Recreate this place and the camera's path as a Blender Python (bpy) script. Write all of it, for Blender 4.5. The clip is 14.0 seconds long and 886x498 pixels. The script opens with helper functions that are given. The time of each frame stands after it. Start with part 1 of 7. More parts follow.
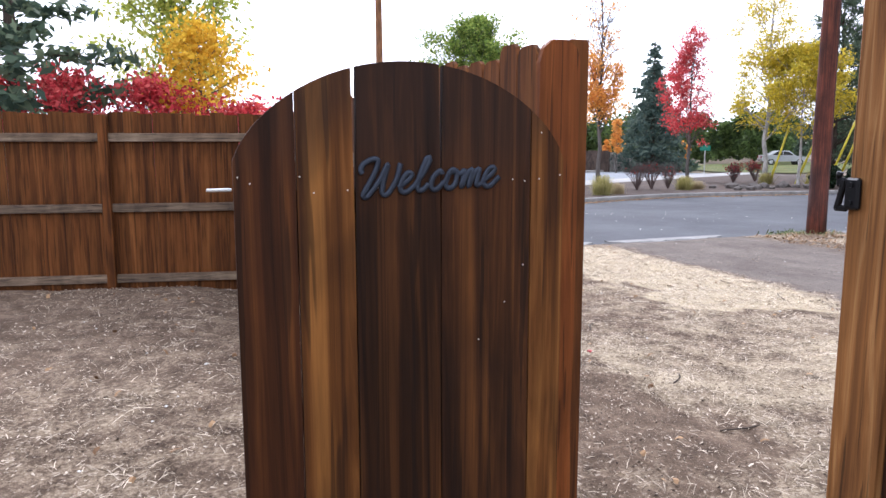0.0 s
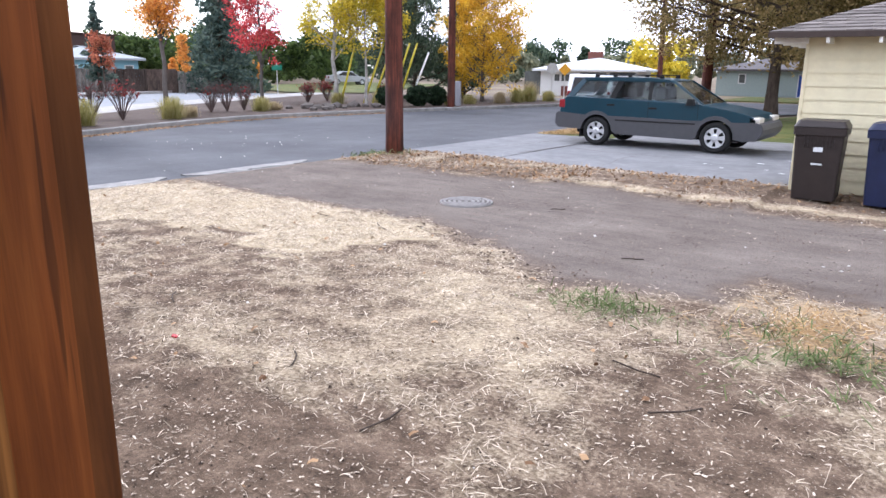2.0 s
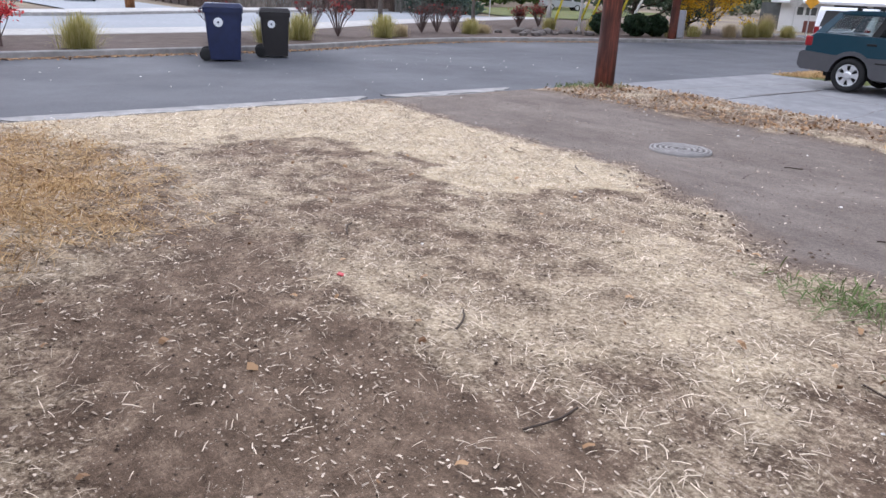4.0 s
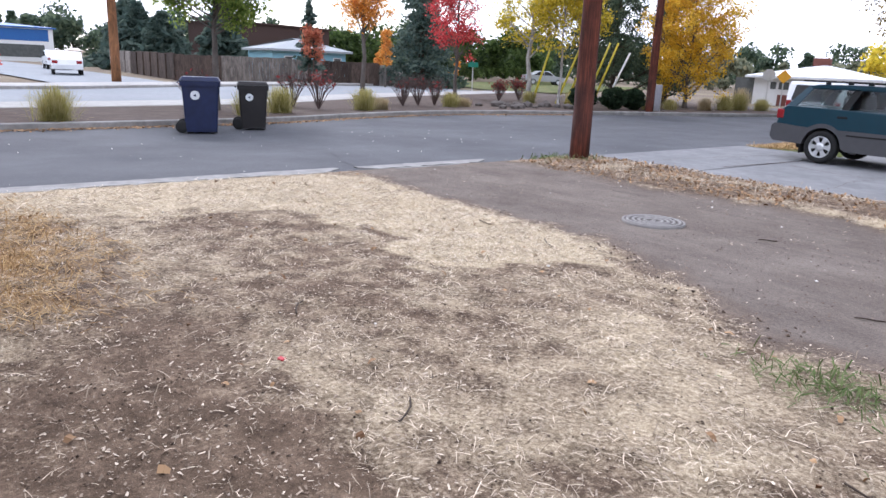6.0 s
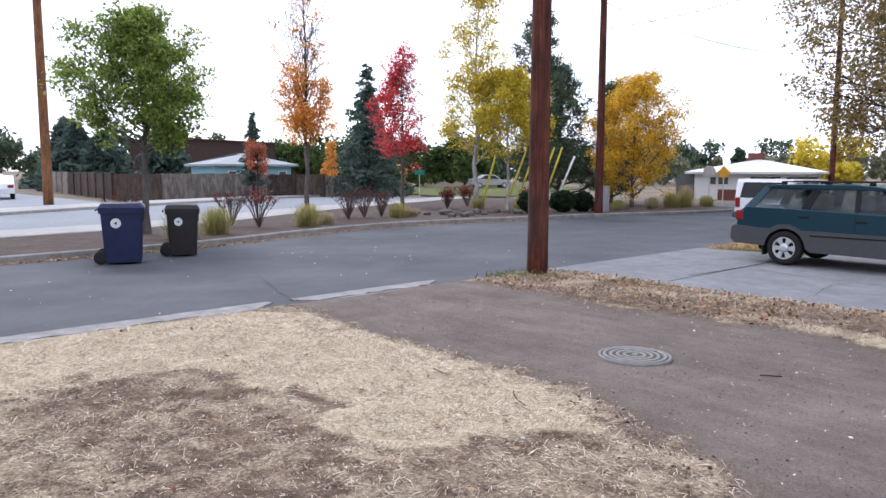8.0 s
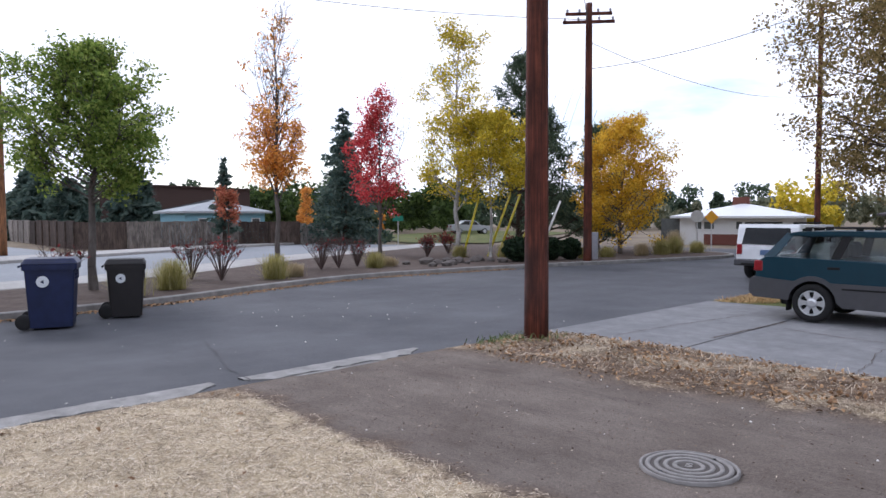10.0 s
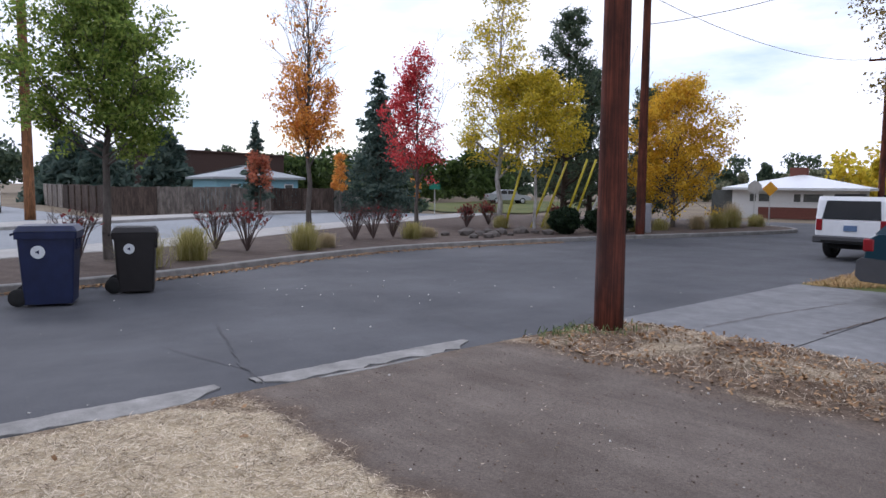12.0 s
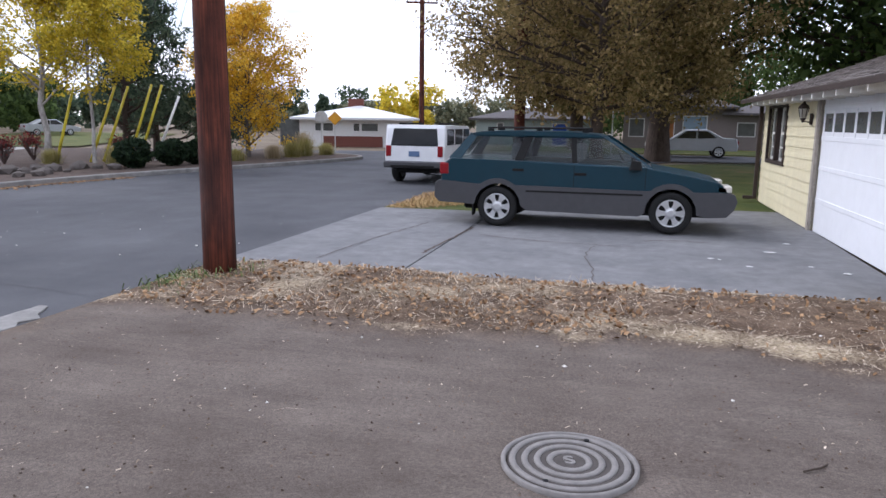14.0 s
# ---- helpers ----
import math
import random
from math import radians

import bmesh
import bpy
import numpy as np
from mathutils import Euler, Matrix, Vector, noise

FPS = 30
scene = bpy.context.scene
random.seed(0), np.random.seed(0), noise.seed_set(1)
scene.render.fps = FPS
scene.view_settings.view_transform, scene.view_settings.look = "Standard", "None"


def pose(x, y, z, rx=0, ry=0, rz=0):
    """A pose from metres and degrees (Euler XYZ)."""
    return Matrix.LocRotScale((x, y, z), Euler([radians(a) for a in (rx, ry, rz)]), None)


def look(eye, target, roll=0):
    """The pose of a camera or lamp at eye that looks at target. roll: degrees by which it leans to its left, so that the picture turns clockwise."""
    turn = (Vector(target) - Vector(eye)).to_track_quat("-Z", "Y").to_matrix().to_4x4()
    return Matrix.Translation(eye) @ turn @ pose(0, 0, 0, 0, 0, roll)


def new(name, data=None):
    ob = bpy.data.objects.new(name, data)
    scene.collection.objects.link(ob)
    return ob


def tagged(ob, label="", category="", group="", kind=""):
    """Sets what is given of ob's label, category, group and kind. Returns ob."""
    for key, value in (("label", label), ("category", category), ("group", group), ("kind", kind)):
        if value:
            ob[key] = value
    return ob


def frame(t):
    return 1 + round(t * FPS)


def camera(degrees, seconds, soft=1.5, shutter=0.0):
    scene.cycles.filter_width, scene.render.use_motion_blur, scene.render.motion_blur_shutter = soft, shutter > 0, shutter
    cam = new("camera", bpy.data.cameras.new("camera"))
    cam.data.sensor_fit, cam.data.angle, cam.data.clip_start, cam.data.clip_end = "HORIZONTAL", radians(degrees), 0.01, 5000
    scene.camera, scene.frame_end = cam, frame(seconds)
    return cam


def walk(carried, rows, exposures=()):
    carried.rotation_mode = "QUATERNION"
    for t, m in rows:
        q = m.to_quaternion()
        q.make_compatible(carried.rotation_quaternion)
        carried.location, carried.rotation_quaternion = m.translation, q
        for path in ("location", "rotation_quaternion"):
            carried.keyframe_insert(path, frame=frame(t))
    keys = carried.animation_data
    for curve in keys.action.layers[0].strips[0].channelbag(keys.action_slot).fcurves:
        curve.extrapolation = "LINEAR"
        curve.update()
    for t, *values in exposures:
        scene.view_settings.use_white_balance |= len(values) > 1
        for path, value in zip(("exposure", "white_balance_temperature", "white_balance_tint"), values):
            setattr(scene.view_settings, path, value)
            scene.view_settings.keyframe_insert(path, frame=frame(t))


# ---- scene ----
cam = camera(63.6, 14.0)
PATH = [
    (0, (6.256, -8.2, 1.689), (4.402, -7.504, 1.409), -0.1),
    (0.4, (6.057, -8.049, 1.692), (4.355, -7.055, 1.352), 0.1),
    (0.5, (6.011, -8.018, 1.701), (4.345, -6.975, 1.336), 0.6),
    (0.7, (5.866, -7.949, 1.672), (4.26, -6.812, 1.313), 0.6),
    (1, (5.664, -7.862, 1.667), (4.087, -6.68, 1.323), -0.7),
    (1.1, (5.584, -7.827, 1.684), (4.039, -6.607, 1.333), -1.1),
    (1.5, (5.371, -7.659, 1.686), (4.054, -6.208, 1.288), 0.6),
    (2, (5.095, -7.401, 1.635), (3.944, -5.84, 1.148), 0.6),
    (2.5, (4.918, -7.201, 1.611), (3.813, -5.632, 1.047), 1.3),
    (3, (4.721, -7.021, 1.594), (3.662, -5.446, 0.964), 2.4),
    (3.5, (4.62, -6.958, 1.586), (3.417, -5.502, 0.927), 2.3),
    (4, (4.648, -6.91, 1.583), (3.165, -5.756, 0.898), 2.5),
    (4.2, (4.698, -6.903, 1.574), (3.156, -5.829, 0.888), 2.1),
    (6.5, (4.419, -6.45, 1.566), (2.948, -5.163, 1.144), 2.1),
    (7, (4.174, -6.276, 1.65), (2.749, -4.916, 1.299), 1.3),
    (7.5, (3.896, -6.014, 1.693), (2.45, -4.663, 1.402), -0.8),
    (8, (3.671, -5.791, 1.733), (2.2, -4.454, 1.516), 0.2),
    (8.5, (3.308, -5.509, 1.773), (1.905, -4.089, 1.659), 0.1),
    (11, (1.711, -4.145, 1.739), (0.224, -2.812, 1.629), 0.1),
    (11.5, (1.326, -3.896, 1.709), (-0.202, -2.617, 1.546), 0.9),
    (12, (0.995, -3.71, 1.721), (-0.502, -2.396, 1.544), 0.5),
    (12.5, (0.668, -3.481, 1.683), (-0.799, -2.137, 1.479), -0.1),
    (13, (0.487, -3.355, 1.675), (-0.843, -1.889, 1.386), 0.3),
    (13.5, (0.275, -3.345, 1.649), (-0.761, -1.671, 1.296), -0.6),
    (14, (0.225, -3.343, 1.658), (-0.278, -1.44, 1.304), 0.7),
]
walk(cam, [(t, look(eye, target, roll)) for t, eye, target, roll in PATH],
     [(0, 1.35, 5800, 17), (1.5, 1.45, 5800, 17), (3.0, 1.12, 5800, 17), (4.2, 1.05, 5800, 17), (6.4, 1.08, 5800, 17), (8.5, 0.73, 5800, 17), (11.0, 0.33, 5800, 17), (12.5, 0.27, 5800, 17), (13.5, 0.36, 5800, 17), (14.0, 0.68, 5800, 17)])

# ---- world and sun ----
SUN_AZ, SUN_EL = 168.0, 40.0   # where the sun stands, degrees from +x, counter-clockwise
world = bpy.data.worlds.new("world")
scene.world = world
world.use_nodes = True
wt = world.node_tree
wt.nodes.clear()


def wnode(kind, **inputs):
    n = wt.nodes.new(kind)
    for k, v in inputs.items():
        n.inputs[k].default_value = v
    return n


w_out = wnode("ShaderNodeOutputWorld")
w_bg = wnode("ShaderNodeBackground", Strength=1.0)
w_sky = wt.nodes.new("ShaderNodeTexSky")
w_sky.sky_type = "NISHITA"
w_sky.sun_disc = False
w_sky.sun_elevation = radians(SUN_EL)
w_sky.sun_rotation = radians(90 - SUN_AZ)
w_dim = wt.nodes.new("ShaderNodeMixRGB")
w_dim.blend_type = "MULTIPLY"
w_dim.inputs[0].default_value = 1.0
w_dim.inputs[2].default_value = (0.11, 0.11, 0.11, 1)
w_tc = wt.nodes.new("ShaderNodeTexCoord")
w_map = wt.nodes.new("ShaderNodeMapping")
w_map.inputs["Scale"].default_value = (1.0, 1.0, 3.6)
w_noise = wnode("ShaderNodeTexNoise", Scale=2.6, Detail=7.0, Roughness=0.55)
w_ramp = wt.nodes.new("ShaderNodeValToRGB")
w_ramp.color_ramp.elements[0].position = 0.36
w_ramp.color_ramp.elements[0].color = (0.25, 0.25, 0.25, 1)
w_ramp.color_ramp.elements[1].position = 0.52
w_ramp.color_ramp.elements[1].color = (1, 1, 1, 1)
w_mix = wt.nodes.new("ShaderNodeMixRGB")
w_mix.inputs[2].default_value = (1.0, 1.01, 1.04, 1)
wt.links.new(w_sky.outputs[0], w_dim.inputs[1])
wt.links.new(w_tc.outputs["Generated"], w_map.inputs[0])
wt.links.new(w_map.outputs[0], w_noise.inputs["Vector"])
wt.links.new(w_noise.outputs["Fac"], w_ramp.inputs[0])
wt.links.new(w_ramp.outputs[0], w_mix.inputs[0])
wt.links.new(w_dim.outputs[0], w_mix.inputs[1])
wt.links.new(w_mix.outputs[0], w_bg.inputs["Color"])
wt.links.new(w_bg.outputs[0], w_out.inputs["Surface"])

sun_data = bpy.data.lights.new("sun", "SUN")
sun_data.energy = 1.1
sun_data.angle = radians(14)
sun_data.color = (1.0, 0.97, 0.93)
sun_ob = new("sun", sun_data)
sun_ob.matrix_world = look((10 * math.cos(radians(SUN_AZ)), 10 * math.sin(radians(SUN_AZ)), 10 * math.tan(radians(SUN_EL))), (0, 0, 0))


# ---- helpers for meshes and materials ----
def part(name, bm, material, parent=None, label="", smooth=False):
    me = bpy.data.meshes.new(name)
    bm.to_mesh(me)
    bm.free()
    mats = material if isinstance(material, (list, tuple)) else [material]
    for m in mats:
        me.materials.append(m)
    if smooth:
        for p in me.polygons:
            p.use_smooth = True
    ob = new(name, me)
    if parent is not None:
        ob.parent = parent
    if label:
        ob["label"] = label
    return ob


def shared(name, me, parent, m):
    ob = new(name, me)
    ob.parent = parent
    ob.matrix_basis = m
    return ob


def thing(name, m, label, category, group="", kind=""):
    ob = new(name)
    ob.empty_display_size = 0.1
    ob.matrix_world = m
    return tagged(ob, label, category, group, kind)


def add_box(bm, x0, y0, z0, x1, y1, z1, bevel=0.0, m=None, mat=0):
    r = bmesh.ops.create_cube(bm, size=1.0)
    vs = r["verts"]
    for v in vs:
        v.co = Vector(((x0 + x1) / 2 + v.co.x * (x1 - x0), (y0 + y1) / 2 + v.co.y * (y1 - y0), (z0 + z1) / 2 + v.co.z * (z1 - z0)))
    fs = list({f for v in vs for f in v.link_faces})
    for f in fs:
        f.material_index = mat
    if bevel > 0:
        es = list({e for v in vs for e in v.link_edges})
        r2 = bmesh.ops.bevel(bm, geom=es, offset=bevel, segments=1, affect="EDGES", profile=0.5)
        vs = list({v for f in r2["faces"] for v in f.verts} | {v for v in vs if v.is_valid})
    if m is not None:
        bmesh.ops.transform(bm, matrix=m, verts=vs)
    return vs


def box(x0, y0, z0, x1, y1, z1, bevel=0.0, m=None):
    bm = bmesh.new()
    add_box(bm, x0, y0, z0, x1, y1, z1, bevel, m)
    return bm


def add_cone(bm, p, q, r0, r1, seg=8, mat=0, caps=True):
    p, q = Vector(p), Vector(q)
    d = q - p
    rot = d.to_track_quat("Z", "Y").to_matrix()
    rings = []
    for c, r in ((p, r0), (q, r1)):
        rings.append([bm.verts.new(c + rot @ Vector((r * math.cos(2 * math.pi * i / seg), r * math.sin(2 * math.pi * i / seg), 0))) for i in range(seg)])
    for i in range(seg):
        j = (i + 1) % seg
        f = bm.faces.new((rings[0][i], rings[0][j], rings[1][j], rings[1][i]))
        f.material_index = mat
        f.smooth = True
    if caps:
        for ring, fl in ((rings[0], True), (rings[1], False)):
            f = bm.faces.new(list(reversed(ring)) if fl else ring)
            f.material_index = mat
    return rings


def add_lathe(bm, prof, seg=24, m=None, mat=0, closed=False):
    """prof: (radius, height) pairs about z."""
    rings = []
    for r, z in prof:
        rings.append([bm.verts.new((r * math.cos(2 * math.pi * i / seg), r * math.sin(2 * math.pi * i / seg), z)) for i in range(seg)])
    for a, b in zip(rings, rings[1:] + rings[:1] if closed else rings[1:]):
        for i in range(seg):
            j = (i + 1) % seg
            f = bm.faces.new((a[i], a[j], b[j], b[i]))
            f.material_index = mat
            f.smooth = True
    for ring, fl in () if closed else ((rings[0], True), (rings[-1], False)):
        f = bm.faces.new(list(reversed(ring)) if fl else ring)
        f.material_index = mat
    if m is not None:
        bmesh.ops.transform(bm, matrix=m, verts=[v for r in rings for v in r])


def add_prism(bm, outline, z0, z1, m=None, mat=0):
    """outline: (x, y) pairs, counter-clockwise, drawn from z0 to z1."""
    lo = [bm.verts.new((x, y, z0)) for x, y in outline]
    hi = [bm.verts.new((x, y, z1)) for x, y in outline]
    n = len(outline)
    fs = [bm.faces.new(list(reversed(lo))), bm.faces.new(hi)]
    for i in range(n):
        j = (i + 1) % n
        fs.append(bm.faces.new((lo[i], lo[j], hi[j], hi[i])))
    for f in fs:
        f.material_index = mat
    if m is not None:
        bmesh.ops.transform(bm, matrix=m, verts=lo + hi)
    return lo + hi


def prism(outline, z0, z1, m=None):
    bm = bmesh.new()
    add_prism(bm, outline, z0, z1, m)
    return bm


def tube(name, pts, radius, material, parent=None, label="", taper=None):
    cu = bpy.data.curves.new(name, "CURVE")
    cu.dimensions = "3D"
    cu.bevel_depth = radius
    cu.bevel_resolution = 2
    sp = cu.splines.new("POLY")
    sp.points.add(len(pts) - 1)
    for p, c in zip(sp.points, pts):
        p.co = (*c, 1)
    cu.materials.append(material)
    ob = new(name, cu)
    if parent is not None:
        ob.parent = parent
    if label:
        ob["label"] = label
    return ob


class Mat:
    """A small builder of node materials."""

    def __init__(self, name, rough=0.8, metal=0.0, spec=0.4):
        self.m = bpy.data.materials.new(name)
        self.m.use_nodes = True
        self.t = self.m.node_tree
        self.b = self.t.nodes["Principled BSDF"]
        self.b.inputs["Roughness"].default_value = rough
        self.b.inputs["Metallic"].default_value = metal
        self.b.inputs["Specular IOR Level"].default_value = spec
        self.co = self.t.nodes.new("ShaderNodeTexCoord").outputs["Object"]

    def space(self, kind):
        if kind == "world":
            return self.t.nodes.new("ShaderNodeNewGeometry").outputs["Position"]
        return self.co

    def scaled(self, sx, sy, sz, kind="object"):
        n = self.t.nodes.new("ShaderNodeMapping")
        n.inputs["Scale"].default_value = (sx, sy, sz)
        self.t.links.new(self.space(kind), n.inputs["Vector"])
        return n.outputs[0]

    def noise(self, scale, detail=4.0, rough=0.6, vec=None, dist=0.0):
        n = self.t.nodes.new("ShaderNodeTexNoise")
        n.inputs["Scale"].default_value = scale
        n.inputs["Detail"].default_value = detail
        n.inputs["Roughness"].default_value = rough
        n.inputs["Distortion"].default_value = dist
        self.t.links.new(vec or self.co, n.inputs["Vector"])
        return n.outputs["Fac"]

    def voronoi(self, scale, vec=None, out="Distance"):
        n = self.t.nodes.new("ShaderNodeTexVoronoi")
        n.inputs["Scale"].default_value = scale
        self.t.links.new(vec or self.co, n.inputs["Vector"])
        return n.outputs[out]

    def ramp(self, fac, *stops):
        n = self.t.nodes.new("ShaderNodeValToRGB")
        e = n.color_ramp.elements
        while len(e) < len(stops):
            e.new(0.5)
        for el, (p, c) in zip(e, stops):
            el.position = p
            el.color = (*c, 1) if len(c) == 3 else c
        self.t.links.new(fac, n.inputs[0])
        return n.outputs[0]

    def grey(self, fac, a, b, va=0.0, vb=1.0):
        return self.ramp(fac, (a, (va, va, va)), (b, (vb, vb, vb)))

    def mix(self, fac, a, b, kind="MIX"):
        n = self.t.nodes.new("ShaderNodeMixRGB")
        n.blend_type = kind
        for i, v in enumerate((fac, a, b)):
            if isinstance(v, (int, float)):
                n.inputs[i].default_value = v if i == 0 else (v, v, v, 1)
            elif isinstance(v, tuple):
                n.inputs[i].default_value = (*v, 1)
            else:
                self.t.links.new(v, n.inputs[i])
        return n.outputs[0]

    def random(self):
        return self.t.nodes.new("ShaderNodeObjectInfo").outputs["Random"]

    def island(self):
        return self.t.nodes.new("ShaderNodeNewGeometry").outputs["Random Per Island"]

    def attr(self, name):
        n = self.t.nodes.new("ShaderNodeAttribute")
        n.attribute_name = name
        return n.outputs["Color"]

    def colour(self, c):
        if isinstance(c, tuple):
            self.b.inputs["Base Color"].default_value = (*c, 1)
        else:
            self.t.links.new(c, self.b.inputs["Base Color"])
        return self

    def rough(self, c):
        self.t.links.new(c, self.b.inputs["Roughness"])
        return self

    def bump(self, fac, strength=0.4, dist=0.01):
        n = self.t.nodes.new("ShaderNodeBump")
        n.inputs["Strength"].default_value = strength
        n.inputs["Distance"].default_value = dist
        self.t.links.new(fac, n.inputs["Height"])
        self.t.links.new(n.outputs[0], self.b.inputs["Normal"])
        return self


# ---- materials ----
def wood_material(name, dark, mid, light, grain=(14, 14, 0.8), rough=0.75, spread=0.25, spec=0.35, stain=None, fine=0.45):
    a = Mat(name, rough, spec=spec)
    v = a.scaled(*grain)
    off = a.t.nodes.new("ShaderNodeVectorMath")
    off.operation = "ADD"
    a.t.links.new(v, off.inputs[0])
    r = a.random()
    cmb = a.t.nodes.new("ShaderNodeCombineXYZ")
    mul = a.t.nodes.new("ShaderNodeMath")
    mul.operation = "MULTIPLY"
    mul.inputs[1].default_value = 60.0
    a.t.links.new(r, mul.inputs[0])
    for i in range(3):
        a.t.links.new(mul.outputs[0], cmb.inputs[i])
    a.t.links.new(cmb.outputs[0], off.inputs[1])
    n1 = a.noise(1.6, 7, 0.62, off.outputs[0], 1.1)
    n2 = a.noise(5.0, 4, 0.7, off.outputs[0], 0.4)
    c = a.ramp(n1, (0.28, dark), (0.5, mid), (0.74, light))
    c = a.mix(fine, c, a.grey(n2, 0.3, 0.7, 0.5, 1.35), "MULTIPLY")
    wet = a.noise(1.5, 3, 0.5, a.scaled(3.0, 3.0, 1.1), 0.6)
    c = a.mix(0.7, c, a.grey(wet, 0.36, 0.64, 0.6, 1.4), "MULTIPLY")
    c = a.mix(1.0, c, a.grey(r, 0.0, 1.0, 1 - spread, 1 + spread), "MULTIPLY")
    # thin drying cracks and dark grain lines along the board
    lines = a.noise(4.0, 2, 0.5, off.outputs[0], 0.25)
    c = a.mix(a.grey(lines, 0.36, 0.41, min(0.75, fine * 1.4), 0.0), c, a.mix(0.85, c, (0.006, 0.003, 0.002)))
    if stain:
        # weathered dark band with a ragged edge at the top of the boards
        sep = a.t.nodes.new("ShaderNodeSeparateXYZ")
        a.t.links.new(a.co, sep.inputs[0])
        add = a.t.nodes.new("ShaderNodeMath")
        add.operation = "MULTIPLY_ADD"
        a.t.links.new(n1, add.inputs[0])
        add.inputs[1].default_value = 0.5
        a.t.links.new(sep.outputs[2], add.inputs[2])
        band = a.t.nodes.new("ShaderNodeMapRange")
        a.t.links.new(add.outputs[0], band.inputs["Value"])
        band.inputs["From Min"].default_value = stain + 0.22
        band.inputs["From Max"].default_value = stain + 0.36
        c = a.mix(band.outputs[0], c, a.mix(0.5, c, (0.018, 0.010, 0.007)))
        c = a.mix(a.grey(a.noise(2.4, 4, 0.6, a.scaled(1, 1, 0.5)), 0.5, 0.64), c, a.mix(0.35, c, (0.012, 0.006, 0.004)))
    a.colour(c).bump(n2, 0.35, 0.004)
    return a.m


def plain(name, col, rough=0.6, metal=0.0, var=0.12, scale=9.0, spec=0.4, bump=0.08):
    a = Mat(name, rough, metal, spec)
    n = a.noise(scale, 6, 0.65)
    lo = tuple(c * (1 - var) for c in col)
    hi = tuple(min(1.0, c * (1 + var)) for c in col)
    a.colour(a.ramp(n, (0.3, lo), (0.7, hi)))
    a.bump(a.noise(scale * 9, 3, 0.6), bump, 0.003)
    return a.m


M_gate = wood_material("dark_stained_gate_wood", (0.006, 0.0022, 0.001), (0.036, 0.0125, 0.0034), (0.128, 0.047, 0.011), (11, 11, 0.35), 0.7, 0.25, spec=0.15, stain=1.60, fine=0.5)
M_gatelight = wood_material("golden_stained_gate_wood", (0.012, 0.004, 0.0014), (0.088, 0.031, 0.0065), (0.25, 0.108, 0.025), (9, 9, 0.3), 0.7, 0.12, spec=0.15, stain=1.70, fine=0.45)
M_gatered = wood_material("red_brown_stained_gate_wood", (0.006, 0.002, 0.001), (0.044, 0.0135, 0.0034), (0.12, 0.041, 0.0095), (11, 11, 0.35), 0.7, 0.15, spec=0.15, stain=1.66, fine=0.5)
M_fence = wood_material("stained_fence_wood", (0.026, 0.0085, 0.0027), (0.098, 0.033, 0.0082), (0.175, 0.068, 0.018), (9, 9, 0.35), 0.8, 0.22, spec=0.15, fine=0.4)
M_cedar = wood_material("red_cedar_board", (0.09, 0.024, 0.005), (0.15, 0.043, 0.0085), (0.2, 0.064, 0.0135), (16, 16, 0.6), 0.7, 0.1, spec=0.15)
M_newpost = wood_material("weathered_light_post", (0.075, 0.028, 0.008), (0.2, 0.085, 0.024), (0.40, 0.22, 0.085), (24, 24, 0.9), 0.75, 0.1, spec=0.2)
M_greyrail = wood_material("grey_rail_wood", (0.06, 0.04, 0.025), (0.12, 0.082, 0.052), (0.2, 0.15, 0.10), (1.0, 14, 14), 0.85, 0.2)
M_oldfence = wood_material("old_grey_fence_wood", (0.14, 0.12, 0.105), (0.24, 0.21, 0.185), (0.33, 0.30, 0.27), (12, 12, 0.8), 0.9, 0.35)
M_oldfence2 = wood_material("old_brown_fence_wood", (0.03, 0.022, 0.018), (0.07, 0.05, 0.04), (0.12, 0.09, 0.07), (12, 12, 0.8), 0.9, 0.35)
M_palefence = wood_material("pale_fence_wood", (0.24, 0.22, 0.2), (0.36, 0.33, 0.3), (0.48, 0.45, 0.41), (12, 12, 0.8), 0.9, 0.2)
M_black = plain("black_iron", (0.006, 0.006, 0.007), 0.45, 0.6, 0.3)
M_signmetal = plain("dark_blue_iron_lettering", (0.028, 0.035, 0.05), 0.5, 0.5, 0.25, 20)
M_galv = plain("galvanised_metal", (0.55, 0.55, 0.53), 0.4, 0.9, 0.15)
M_nail = plain("nail_head", (0.55, 0.5, 0.45), 0.4, 0.6, 0.1)


def asphalt():
    a = Mat("asphalt_street", 0.85, spec=0.3)
    p = a.space("world")
    big = a.noise(0.35, 4, 0.6, p)
    mid = a.noise(1.3, 6, 0.7, a.scaled(1.0, 0.7, 1.0, "world"))
    fine = a.noise(160, 3, 0.7, p)
    c = a.ramp(big, (0.3, (0.049, 0.051, 0.058)), (0.7, (0.092, 0.094, 0.102)))
    c = a.mix(0.7, c, a.grey(mid, 0.25, 0.75, 0.72, 1.25), "MULTIPLY")
    c = a.mix(0.9, c, a.grey(fine, 0.3, 0.7, 0.55, 1.45), "MULTIPLY")
    spots = a.noise(11, 3, 0.6, p)
    c = a.mix(a.grey(spots, 0.70, 0.74, 0, 0.5), c, (0.2, 0.19, 0.18))
    a.colour(c).bump(fine, 0.5, 0.004)
    return a.m


